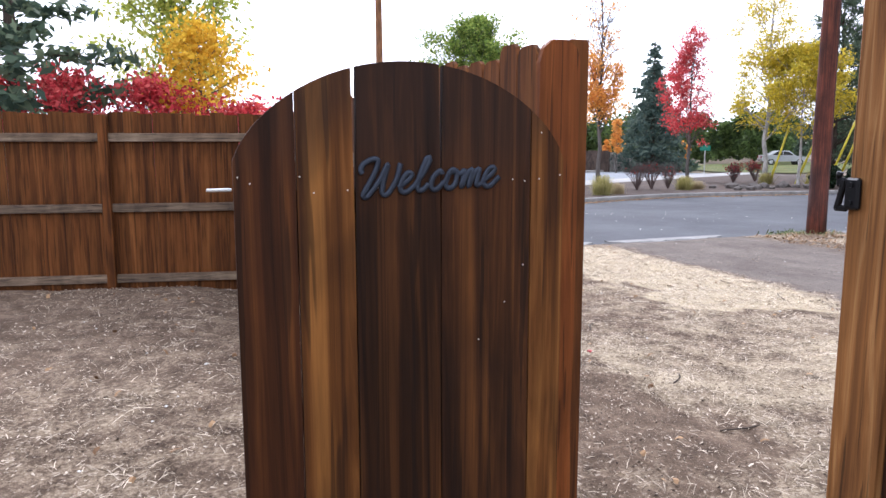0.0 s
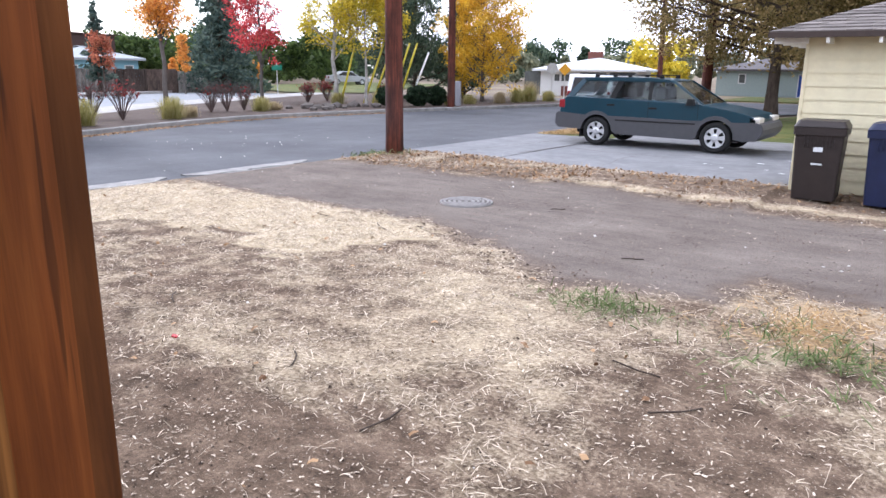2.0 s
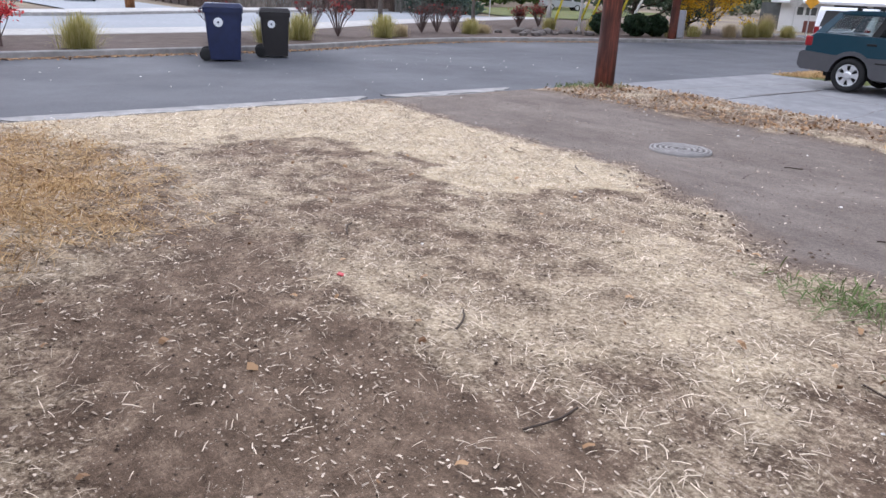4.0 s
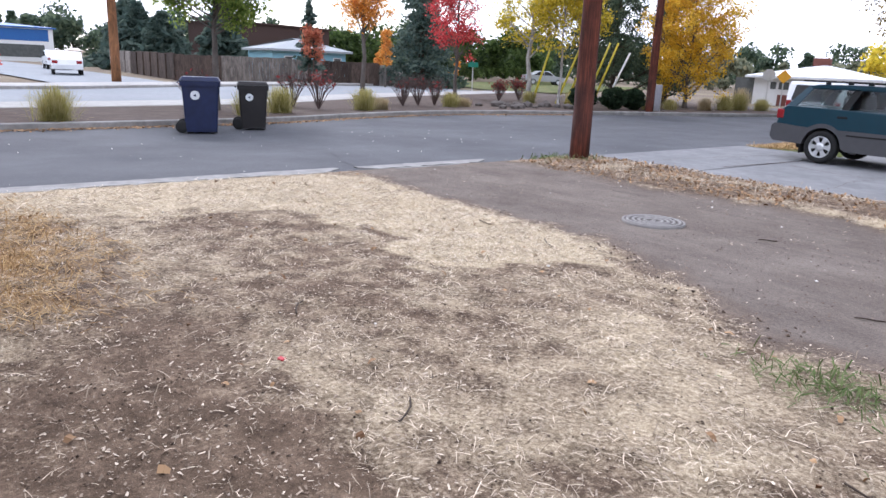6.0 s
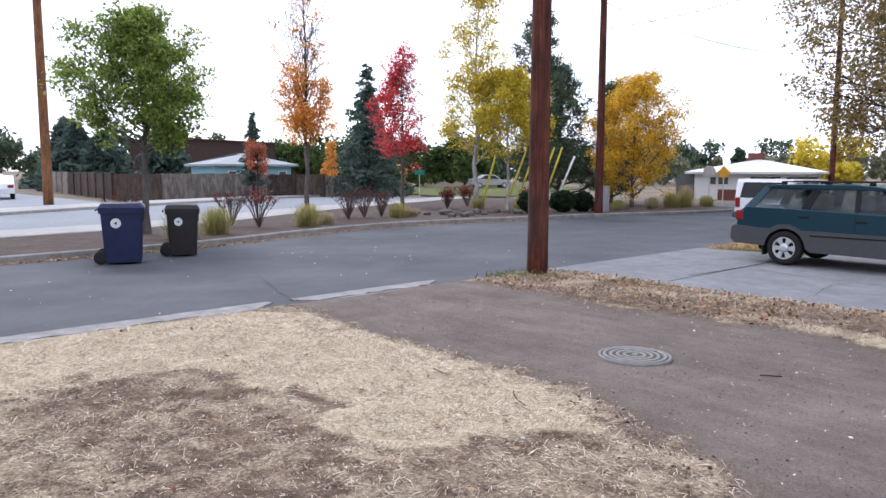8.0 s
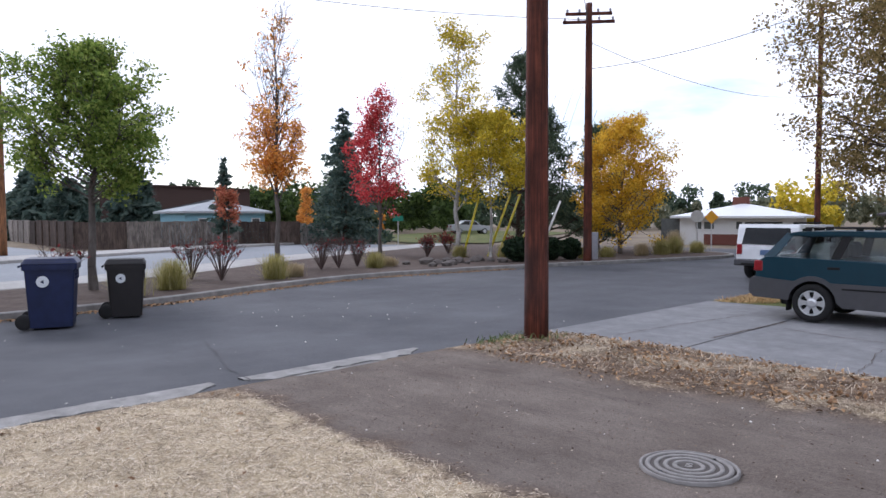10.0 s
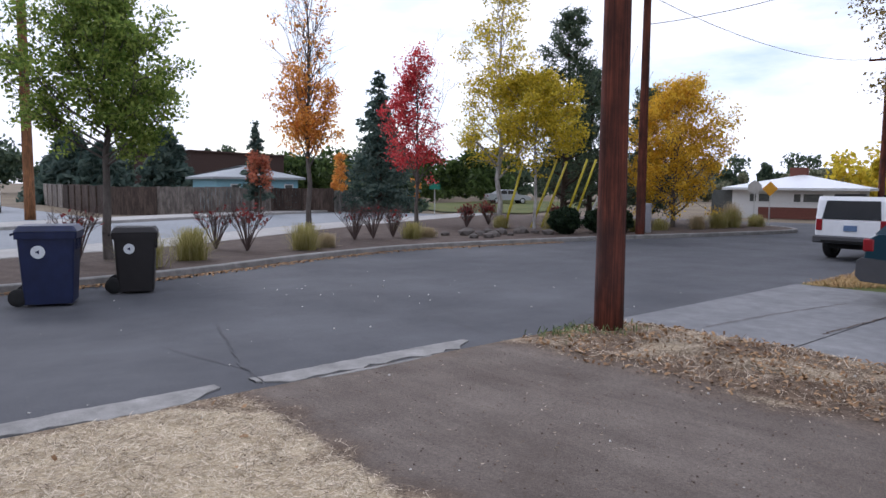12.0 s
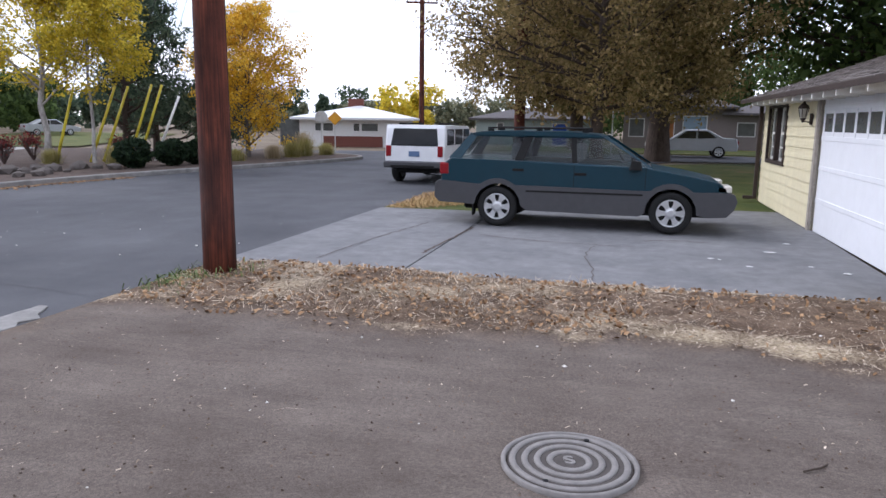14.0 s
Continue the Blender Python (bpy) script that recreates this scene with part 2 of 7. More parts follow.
def concrete(name, lo, hi, scale=0.8):
    a = Mat(name, 0.9, spec=0.3)
    p = a.space("world")
    big = a.noise(scale, 5, 0.65, p)
    mid = a.noise(5, 5, 0.65, p)
    fine = a.noise(120, 3, 0.7, p)
    c = a.ramp(big, (0.3, lo), (0.7, hi))
    c = a.mix(0.7, c, a.grey(mid, 0.3, 0.7, 0.78, 1.2), "MULTIPLY")
    c = a.mix(0.6, c, a.grey(fine, 0.3, 0.7, 0.75, 1.25), "MULTIPLY")
    a.colour(c).bump(fine, 0.4, 0.003)
    return a.m


M_asphalt = asphalt()
M_concrete = concrete("old_grey_concrete", (0.135, 0.137, 0.142), (0.215, 0.215, 0.217))
M_kerb = concrete("kerb_concrete", (0.17, 0.165, 0.155), (0.29, 0.28, 0.265), 3)
M_walk = concrete("pavement_concrete", (0.30, 0.29, 0.27), (0.38, 0.365, 0.345))
M_farroad = concrete("worn_grey_road", (0.20, 0.215, 0.23), (0.25, 0.265, 0.275), 0.2)


def dirt_lot():
    a = Mat("dirt_and_straw_lot", 0.97, spec=0.15)
    p = a.space("world")
    zone = a.attr("zone")
    sep = a.t.nodes.new("ShaderNodeSeparateColor")
    a.t.links.new(zone, sep.inputs[0])
    straw, track, orange = sep.outputs[0], sep.outputs[1], sep.outputs[2]
    n_big = a.noise(0.8, 5, 0.65, p)
    n_mid = a.noise(4.5, 6, 0.7, p)
    n_fine = a.noise(38, 5, 0.75, p)
    n_grit = a.noise(150, 3, 0.7, p)
    fibre = a.noise(26, 5, 0.75, a.scaled(1, 3.2, 1, "world"), 2.5)
    fibre2 = a.noise(24, 5, 0.75, a.scaled(3.4, 1, 1, "world"), 2.5)
    soil = a.ramp(n_mid, (0.32, (0.07, 0.047, 0.031)), (0.5, (0.145, 0.101, 0.069)), (0.7, (0.24, 0.173, 0.12)))
    soil = a.mix(0.85, soil, a.grey(n_fine, 0.3, 0.72, 0.5, 1.45), "MULTIPLY")
    soil = a.mix(0.7, soil, a.grey(n_grit, 0.3, 0.7, 0.5, 1.5), "MULTIPLY")
    packed = a.ramp(n_big, (0.3, (0.118, 0.095, 0.08)), (0.7, (0.205, 0.173, 0.148)))
    packed = a.mix(0.6, packed, a.grey(a.noise(1.6, 6, 0.7, a.scaled(0.35, 2.2, 1, "world")), 0.3, 0.7, 0.7, 1.25), "MULTIPLY")
    packed = a.mix(0.9, packed, a.grey(n_grit, 0.3, 0.7, 0.55, 1.4), "MULTIPLY")
    packed = a.mix(0.75, packed, a.grey(n_fine, 0.32, 0.68, 0.68, 1.25), "MULTIPLY")
    hay = a.ramp(n_fine, (0.25, (0.24, 0.18, 0.105)), (0.5, (0.49, 0.40, 0.268)), (0.72, (0.73, 0.625, 0.47)))
    hay = a.mix(0.5, hay, a.grey(fibre, 0.35, 0.65, 0.7, 1.25), "MULTIPLY")
    gold = a.ramp(n_fine, (0.25, (0.20, 0.105, 0.035)), (0.75, (0.44, 0.28, 0.12)))
    base = a.mix(track, soil, packed)

    def level(v, width=0.24):
        # the zone's edge breaks up with the noise of the ground
        s = a.t.nodes.new("ShaderNodeMath")
        s.operation = "ADD"
        a.t.links.new(v, s.inputs[0])
        k = a.t.nodes.new("ShaderNodeMath")
        k.operation = "MULTIPLY_ADD"
        mx = a.mix(0.4, a.mix(0.45, n_mid, fibre2), n_fine)
        a.t.links.new(mx, k.inputs[0])
        k.inputs[1].default_value = 1.9
        k.inputs[2].default_value = -0.95
        a.t.links.new(k.outputs[0], s.inputs[1])
        return a.grey(s.outputs[0], 0.5 - width, 0.5 + width)

    c = a.mix(level(straw), base, hay)
    c = a.mix(level(orange), c, gold)
    bits = a.ramp(a.noise(70, 2, 0.5, p), (0.66, (0, 0, 0)), (0.7, (1, 1, 1)))
    c = a.mix(a.mix(1.0, bits, a.mix(1.0, 0.75, track, "SUBTRACT"), "MULTIPLY"), c, (0.5, 0.43, 0.34))
    a.colour(c)
    h = a.mix(0.5, n_fine, fibre)
    a.bump(h, 0.75, 0.02)
    return a.m


M_lot = dirt_lot()


def bark_soil():
    a = Mat("bark_mulch_soil", 0.97, spec=0.15)
    p = a.space("world")
    n = a.noise(3.0, 6, 0.7, p)
    f = a.noise(40, 4, 0.75, p)
    c = a.ramp(n, (0.3, (0.07, 0.052, 0.043)), (0.7, (0.13, 0.102, 0.086)))
    c = a.mix(0.8, c, a.grey(f, 0.3, 0.7, 0.55, 1.4), "MULTIPLY")
    a.colour(c).bump(f, 0.7, 0.02)
    return a.m


M_mulch = bark_soil()


def far_ground():
    a = Mat("dry_ground", 0.97, spec=0.15)
    p = a.space("world")
    c = a.ramp(a.noise(0.12, 5, 0.6, p), (0.35, (0.13, 0.10, 0.075)), (0.65, (0.22, 0.18, 0.12)))
    c = a.mix(0.7, c, a.grey(a.noise(6, 5, 0.7, p), 0.3, 0.7, 0.6, 1.35), "MULTIPLY")
    a.colour(c)
    return a.m


M_ground = far_ground()


def lawn():
    a = Mat("autumn_lawn", 0.95, spec=0.2)
    p = a.space("world")
    c = a.ramp(a.noise(0.6, 5, 0.65, p), (0.35, (0.055, 0.075, 0.02)), (0.55, (0.10, 0.11, 0.03)), (0.7, (0.17, 0.12, 0.05)))
    c = a.mix(0.8, c, a.grey(a.noise(30, 4, 0.7, p), 0.3, 0.7, 0.6, 1.4), "MULTIPLY")
    a.colour(c).bump(a.noise(60, 3, 0.7, p), 0.6, 0.02)
    return a.m


M_lawn = lawn()


def straw_mat(name, a0, a1):
    a = Mat(name, 0.85, spec=0.2)
    a.colour(a.ramp(a.island(), (0.0, a0), (1.0, a1)))
    return a.m


M_straw = straw_mat("straw_stalk", (0.10, 0.07, 0.042), (0.82, 0.69, 0.53))
M_straw2 = straw_mat("matted_straw", (0.2, 0.15, 0.09), (0.88, 0.775, 0.6))
M_chip = straw_mat("wood_chip", (0.12, 0.08, 0.05), (0.72, 0.61, 0.48))
M_clod = straw_mat("earth_clod", (0.04, 0.027, 0.019), (0.2, 0.145, 0.105))
M_litter = straw_mat("dead_leaf", (0.14, 0.075, 0.038), (0.44, 0.28, 0.15))
M_weed = straw_mat("green_weed", (0.06, 0.1, 0.025), (0.16, 0.19, 0.075))


# ---- ground, streets, kerbs ----
from mathutils.geometry import tessellate_polygon


def sheet(name, outline, z, material, label, category, kind="structure", thick=0.0):
    bm = bmesh.new()
    top = [bm.verts.new((x, y, z)) for x, y in outline]
    for tri in tessellate_polygon([[v.co for v in top]]):
        f = bm.faces.new([top[i] for i in tri])
        f.normal_update()
        if f.normal.z < 0:
            f.normal_flip()
    if thick > 0:
        low = [bm.verts.new((x, y, z - thick)) for x, y in outline]
        for i in range(len(top)):
            j = (i + 1) % len(top)
            bm.faces.new((top[i], top[j], low[j], low[i]))
    ob = part(name, bm, material)
    return tagged(ob, label, category, kind=kind)


bm = bmesh.new()
bmesh.ops.create_grid(bm, x_segments=120, y_segments=120, size=900)
bmesh.ops.translate(bm, verts=bm.verts, vec=(0, 0, -0.06))
tagged(part("ground", bm, M_ground), "dry bare earth and grass round the street", "ground", kind="structure")

KERB = [(-9.6, -60), (-10.6, -20), (-11.2, -8), (-11.75, -1.5), (-12.25, 1.6), (-13.25, 4.5), (-13.95, 7.5), (-13.9, 10), (-13.5, 13), (-12.8, 16.5), (-11.9, 20), (-11.1, 23.6), (-10.95, 25)]
TIP = [(-11.3, 26.2), (-12.4, 27.2), (-14.5, 28.2), (-18, 29.5)]
BACK = [(-28.2, 26), (-26.2, 21), (-22.3, 12), (-19.6, 7.2), (-17.9, 4.2), (-16.7, 0.5), (-15.6, -6), (-14.8, -20), (-13, -60)]


def smooth_line(pts, step=0.7):
    out = []
    p = [Vector((*q, 0)) for q in pts]
    for i in range(len(p) - 1):
        a, b, c, d = p[max(i - 1, 0)], p[i], p[i + 1], p[min(i + 2, len(p) - 1)]
        n = max(2, int((c - b).length / step))
        n = min(n, 24)
        for k in range(n):
            t = k / n
            v = 0.5 * ((2 * b) + (c - a) * t + (2 * a - 5 * b + 4 * c - d) * t * t + (3 * b - a - 3 * c + d) * t ** 3)
            out.append((v.x, v.y))
    out.append(pts[-1])
    return out


def offset_line(pts, d):
    out = []
    for i, (x, y) in enumerate(pts):
        a, b = pts[max(i - 1, 0)], pts[min(i + 1, len(pts) - 1)]
        t = Vector((b[0] - a[0], b[1] - a[1])).normalized()
        out.append((x - t.y * d, y + t.x * d))
    return out


kerb_line = smooth_line(KERB + TIP)
back_line = smooth_line(BACK)
street = [(-4.45, -60), (-4.45, 9.6), (-4.2, 12), (-3.7, 16), (-2.5, 22), (2, 30), (40, 33), (40, 37.5), (0, 36.5), (-12, 34), (-24, 31.5), (-28.2, 26)] + list(reversed(kerb_line))
sheet("street", street, -0.012, M_asphalt, "dark grey worn asphalt side street", "street")


def ribbon(name, inner, outer, z0, z1, material, label, category, bevel=0.02):
    bm = bmesh.new()
    rows = []
    for (ax, ay), (bx, by) in zip(inner, outer):
        u = Vector((bx - ax, by - ay, 0)).normalized() * bevel
        rows.append([bm.verts.new(c) for c in ((ax, ay, z0), (ax, ay, z1 - bevel), (ax + u.x, ay + u.y, z1), (bx, by, z1), (bx, by, z0))])
    for a, b in zip(rows, rows[1:]):
        for i in range(4):
            bm.faces.new((a[i], a[i + 1], b[i + 1], b[i]))
    bmesh.ops.recalc_face_normals(bm, faces=bm.faces)
    return tagged(part(name, bm, material), label, category, kind="structure")


island_in = offset_line(kerb_line, 0.16)
ribbon("kerb", kerb_line, island_in, -0.06, 0.12, M_kerb, "weathered pale concrete kerb along the planting strip", "kerb")
sheet("planting_strip", island_in + back_line, 0.10, M_mulch, "brown bark mulch planting strip between two streets", "planting strip")
walk_out = offset_line(back_line, -2.1)
ribbon("pavement", back_line, walk_out, -0.05, 0.115, M_walk, "pale concrete pavement behind the planting strip", "pavement")
walk_kerb = offset_line(walk_out, -0.02)
road_far = offset_line(back_line, -10.5)
sheet("road", list(reversed(walk_out)) + road_far + [(-24, -60)], 0.0, M_farroad, "wide grey main road beyond the pavement", "road")
far_out = offset_line(back_line, -13.0)
ribbon("pavement", road_far, far_out, -0.05, 0.13, M_walk, "pale concrete pavement across the main road", "pavement")
sheet("side_road", [(-26, 0.5), (-30, 6.5), (-70, 6.0), (-160, -2), (-160, -10), (-70, -2)], 0.004, M_farroad, "grey side road that leads off past the fence", "road")
sheet("lawn", [(-2.0, 13.5), (2.6, 13.2), (14, 13.2), (14, 29.5), (4, 29.0), (0, 26), (-1.4, 20)], 0.0, M_lawn, "patchy green and brown autumn lawn", "lawn", thick=0.05)
sheet("lawn", [(-8, 38), (40, 38.5), (40, 48), (-8, 46)], 0.0, M_lawn, "thin green lawn before the far houses", "lawn", thick=0.05)
sheet("lawn", [(-34, 27), (-29.5, 30), (-44, 60), (-60, 60), (-48, 34)], 0.02, M_lawn, "green roadside lawn under the trees", "lawn")

# gutter strips of concrete at the edge of the lot
random.seed(5)


def gutter(y0, y1, x0, x1):
    n = max(6, int((y1 - y0) / 0.12))
    left, right = [], []
    for i in range(n + 1):
        u = i / n
        end = min(1.0, u * n / 3 + 0.45, (1 - u) * n / 5 + 0.35)
        y = y0 + (y1 - y0) * u + random.uniform(-0.02, 0.02)
        left.append((x0 + random.uniform(-0.015, 0.015), y))
        right.append((x0 + (x1 - x0) * end * random.uniform(0.72, 1.05), y))
    ribbon("kerb", right, left, -0.05, 0.004, M_kerb, "broken flush concrete gutter at the dirt lot", "kerb", 0.004)


gutter(-40.0, -6.0, -4.72, -4.4)
gutter(-6.0, -1.22, -4.80, -4.42)
gutter(-0.88, 1.7, -4.80, -4.45)
gutter(-0.4, 0.9, -4.44, -4.385)

# ---- the dirt lot, with straw and packed wheel tracks ----
STRAW = [(-5.0, -6.3), (-4.6, -4.5), (-4.3, -1.5), (-3.8, -1.17), (-2.7, -1.25), (-1.3, -1.3), (0.45, -1.3), (0.75, -1.6), (0.85, -2.05), (0.55, -2.6), (0.4, -2.95), (0.1, -3.25), (-0.3, -3.2), (-0.6, -2.92), (-1.3, -2.95), (-1.6, -3.15), (-2.5, -3.3), (-2.7, -4.5), (-2.6, -5.2), (-3.4, -5.8)]
STRAW_MID = [(0.6, -2.9), (1.5, -3.4), (1.8, -4.1), (2.3, -4.9), (3.3, -4.9), (3.9, -4.7), (3.5, -3.8), (3.1, -3.2), (3.7, -2.7), (4.5, -2.9), (5.2, -2.6), (6.2, -2.0), (5.4, -1.4), (4.65, -1.45), (3.85, -1.4), (3.65, -2.2), (3.0, -2.45), (2.5, -2.6), (1.7, -2.2), (1.0, -1.9)]
DARK = [(-2.5, -4.6), (-2.6, -3.45), (-1.2, -3.1), (0.0, -3.4), (0.6, -3.2), (1.3, -3.6), (1.75, -4.4), (0.5, -4.45), (0.05, -5.0), (-1.2, -4.8)]
BARE = [(3.5, -3.8), (3.75, -3.4), (4.35, -3.55), (4.9, -3.95), (5.3, -4.7), (4.7, -5.5), (4.2, -5.0), (3.95, -4.65), (3.7, -4.3)]
STRIP = [(-4.6, 2.3), (-3.0, 1.85), (-2.0, 1.95), (-0.7, 2.2), (0.6, 2.15), (1.9, 1.8), (3.4, 1.6), (4.6, 1.75), (9, 1.9), (9, 3.8), (2.9, 3.9), (1.7, 4.0), (0.5, 3.95), (-1.0, 3.95), (-3.5, 4.1), (-4.5, 3.6)]
GOLD = [(-4.2, -6.9), (-3.6, -5.9), (-2.2, -5.55), (-1.0, -5.5), (-0.1, -5.75), (-0.2, -6.4), (0.1, -6.9)]
TRACK = [(-4.5, 1.9), (-4.5, -1.2), (-3.8, -1.1), (-2.7, -1.2), (-1.3, -1.25), (0.45, -1.25), (1.0, -1.5), (1.8, -1.9), (2.5, -2.4), (3.2, -2.3), (3.65, -2.15), (3.85, -1.4), (4.3, -1.6), (5.2, -1.3), (9, -1.1), (9, 1.9), (3.4, 1.55), (0.6, 2.1), (-2.0, 1.9)]


def poly_distance(px, py, poly):
    """Signed distance to a polygon, positive inside, for arrays of points."""
    d = np.full(px.shape, 1e9)
    inside = np.zeros(px.shape, bool)
    n = len(poly)
    for i in range(n):
        ax, ay = poly[i]
        bx, by = poly[(i + 1) % n]
        ex, ey = bx - ax, by - ay
        wx, wy = px - ax, py - ay
        t = np.clip((wx * ex + wy * ey) / (ex * ex + ey * ey), 0, 1)
        d = np.minimum(d, np.hypot(wx - ex * t, wy - ey * t))
        c = (ay <= py) != (by <= py)
        with np.errstate(divide="ignore", invalid="ignore"):
            xi = ax + (py - ay) * ex / (ey if ey != 0 else 1e-9)
        inside ^= c & (px < xi)
    return np.where(inside, d, -d)


def value_noise(px, py, cell, seed):
    r = np.random.default_rng(seed)
    g = r.random((400, 400))
    u, v = (px + 40) / cell, (py + 40) / cell
    i, j = np.floor(u).astype(int), np.floor(v).astype(int)
    fu, fv = u - i, v - j
    fu, fv = fu * fu * (3 - 2 * fu), fv * fv * (3 - 2 * fv)
    i, j = i % 399, j % 399
    return (g[i, j] * (1 - fu) + g[i + 1, j] * fu) * (1 - fv) + (g[i, j + 1] * (1 - fu) + g[i + 1, j + 1] * fu) * fv


def zones(px, py):
    """How much straw, packed track and golden grass lies at each point."""
    soft = lambda d, w: np.clip(0.5 + d / w, 0, 1)
    ragged = 0.5 * (value_noise(px, py, 0.3, 51) - 0.5) + 0.25 * (value_noise(px, py, 0.1, 61) - 0.5)
    straw = 0.30 + 0.26 * value_noise(px, py, 0.8, 54) + 0.3 * (value_noise(px, py, 0.17, 55) - 0.5)
    straw = np.maximum(straw, (0.38 + 0.26 * value_noise(px, py, 0.3, 63)) * soft(poly_distance(px, py, STRAW_MID) + ragged, 0.9))
    dark = soft(poly_distance(px, py, DARK) + 1.2 * ragged, 0.6)
    straw = straw * (1 - dark) + dark * (0.16 + 0.36 * value_noise(px, py, 0.13, 64))
    # yard: less straw on brown soil, thinned towards the fence to darken for shade
    straw = np.where(py < -7.2, 0.24 + 0.12 * value_noise(px, py, 0.5, 65) - 0.14 * np.clip((1.5 - px) / 2.5, 0, 1), straw)
    thick = 0.78 + 0.34 * value_noise(px, py, 0.45, 60) - 0.2 * np.clip((-2.9 - py) / 0.8, 0, 1) * np.clip((-2.2 - px) / 0.8, 0, 1)
    straw = np.maximum(straw, np.minimum(1.0, thick) * soft(poly_distance(px, py, STRAW) + ragged, 0.34))
    strip = soft(poly_distance(px, py, STRIP), 0.45)
    band = np.exp(-((py - 2.15 - 0.12 * np.sin(2.1 * px)) / 0.26) ** 2)
    east = np.clip((px - 0.2) / 1.0, 0, 1)
    straw = np.where(strip > 0.5, (0.10 + 0.46 * value_noise(px, py, 0.5, 52)) * (1 - 0.8 * east) + east * band * (0.35 + 0.5 * value_noise(px, py, 0.3, 66)), straw)
    blot = lambda cx, cy, rx, ry: np.exp(-(((px - cx) / rx) ** 2 + ((py - cy) / ry) ** 2))
    patches = np.clip(2.4 * value_noise(px, py, 0.5, 56) - 1.35, 0, 1)
    straw = straw - 0.3 * blot(3.0, -5.5, 0.6, 0.4) - 0.3 * blot(1.4, -5.5, 1.0, 0.5) - 0.3 * blot(2.3, -6.1, 1.2, 0.5) - 0.14 * patches - 0.45 * blot(-0.95, -2.92, 0.5, 0.09) - 0.5 * blot(-2.3, -2.55, 0.35, 0.12)
    bare = soft(poly_distance(px, py, BARE) + ragged, 0.5)
    straw = straw * (1 - 0.62 * bare)
    track = soft(poly_distance(px, py, TRACK) + 0.5 * ragged, 0.4)
    straw = straw * (1 - 0.97 * np.clip(track * 1.3 - 0.15, 0, 1))
    gold = 0.66 * soft(poly_distance(px, py, GOLD) + 0.8 * (value_noise(px, py, 0.5, 53) - 0.5), 1.7)
    gold = np.maximum(gold, 0.5 * blot(4.5, -2.3, 0.9, 0.7) * (0.6 + 0.8 * value_noise(px, py, 0.4, 62)) * (1 - track))
    return np.clip(straw, 0, 1), track, gold


def lot_height(px, py):
    rise = np.clip((-6.9 - py) / 1.2, 0, 1) * np.clip((4.6 - px) / 5.5, 0, 1) * 0.2
    bank = 0.05 * np.clip(0.5 + poly_distance(px, py, STRIP) / 0.6, 0, 1) * (px < 3.0)
    return rise + bank


X0, X1, Y0, Y1, STEP = -4.46, 9.0, -14.0, 4.3, 0.07
gx = np.arange(X0, X1 + 1e-6, STEP)
gy = np.arange(Y0, Y1 + 1e-6, STEP)
PX, PY = np.meshgrid(gx, gy)
rng = np.random.default_rng(3)


z_straw, z_track, z_gold = zones(PX, PY)
rough_amount = 0.25 + 0.75 * (1 - z_track)
PZ = lot_height(PX, PY) + rough_amount * (0.03 * (value_noise(PX, PY, 0.6, 1) - 0.5) + 0.022 * (value_noise(PX, PY, 0.19, 2) - 0.5)) + 0.015 * (value_noise(PX, PY, 1.7, 4) - 0.5)
flat = np.clip((PX - X0) / 0.4, 0, 1) * np.clip((Y1 - PY) / 0.3, 0, 1)
PZ = np.where(np.hypot(PX, PY) < 0.385, -0.012, PZ * flat)
nx, ny = len(gx), len(gy)
verts = np.stack([PX, PY, PZ], -1).reshape(-1, 3)
idx = np.arange(nx * ny).reshape(ny, nx)
quads = np.stack([idx[:-1, :-1], idx[:-1, 1:], idx[1:, 1:], idx[1:, :-1]], -1).reshape(-1, 4)
lot_me = bpy.data.meshes.new("dirt_lot")
lot_me.from_pydata(verts.tolist(), [], quads.tolist())
lot_me.polygons.foreach_set("use_smooth", np.ones(len(quads), bool))
za = lot_me.color_attributes.new("zone", "FLOAT_COLOR", "POINT")
za.data.foreach_set("color", np.stack([z_straw, z_track, z_gold, np.ones_like(z_straw)], -1).reshape(-1).astype(np.float32))
lot_me.materials.append(M_lot)
tagged(new("dirt_lot", lot_me), "bare dirt lot strewn with pale straw and packed wheel tracks", "ground", kind="structure")


def ground_z(x, y):
    i = int(round((y - Y0) / STEP))
    j = int(round((x - X0) / STEP))
    return float(PZ[min(max(i, 0), ny - 1), min(max(j, 0), nx - 1)])


def ground_many(x, y):
    i = np.clip(np.rint((y - Y0) / STEP).astype(int), 0, ny - 1)
    j = np.clip(np.rint((x - X0) / STEP).astype(int), 0, nx - 1)
    return PZ[i, j]


def ribbons(name, c, d, up, length, width, material, curl=0.0):
    """Many thin two-quad blades in one mesh. c: centres, d: unit directions, up: unit normals."""
    n = len(c)
    side = np.cross(d, up)
    side /= np.linalg.norm(side, axis=1)[:, None] + 1e-9
    l, w = length[:, None] / 2, width[:, None] / 2
    mid = c + up * (curl * length)[:, None]
    v = np.stack([c - d * l - side * w, c - d * l + side * w, mid + side * w, mid - side * w, c + d * l + side * w * 0.6, c + d * l - side * w * 0.6], 1).reshape(-1, 3)
    b = np.arange(n)[:, None] * 6
    q = np.concatenate([b + np.array([0, 1, 2, 3]), b + np.array([3, 2, 4, 5])], 0)
    me = bpy.data.meshes.new(name)
    me.from_pydata(v.tolist(), [], q.tolist())
    me.materials.append(material)
    return me


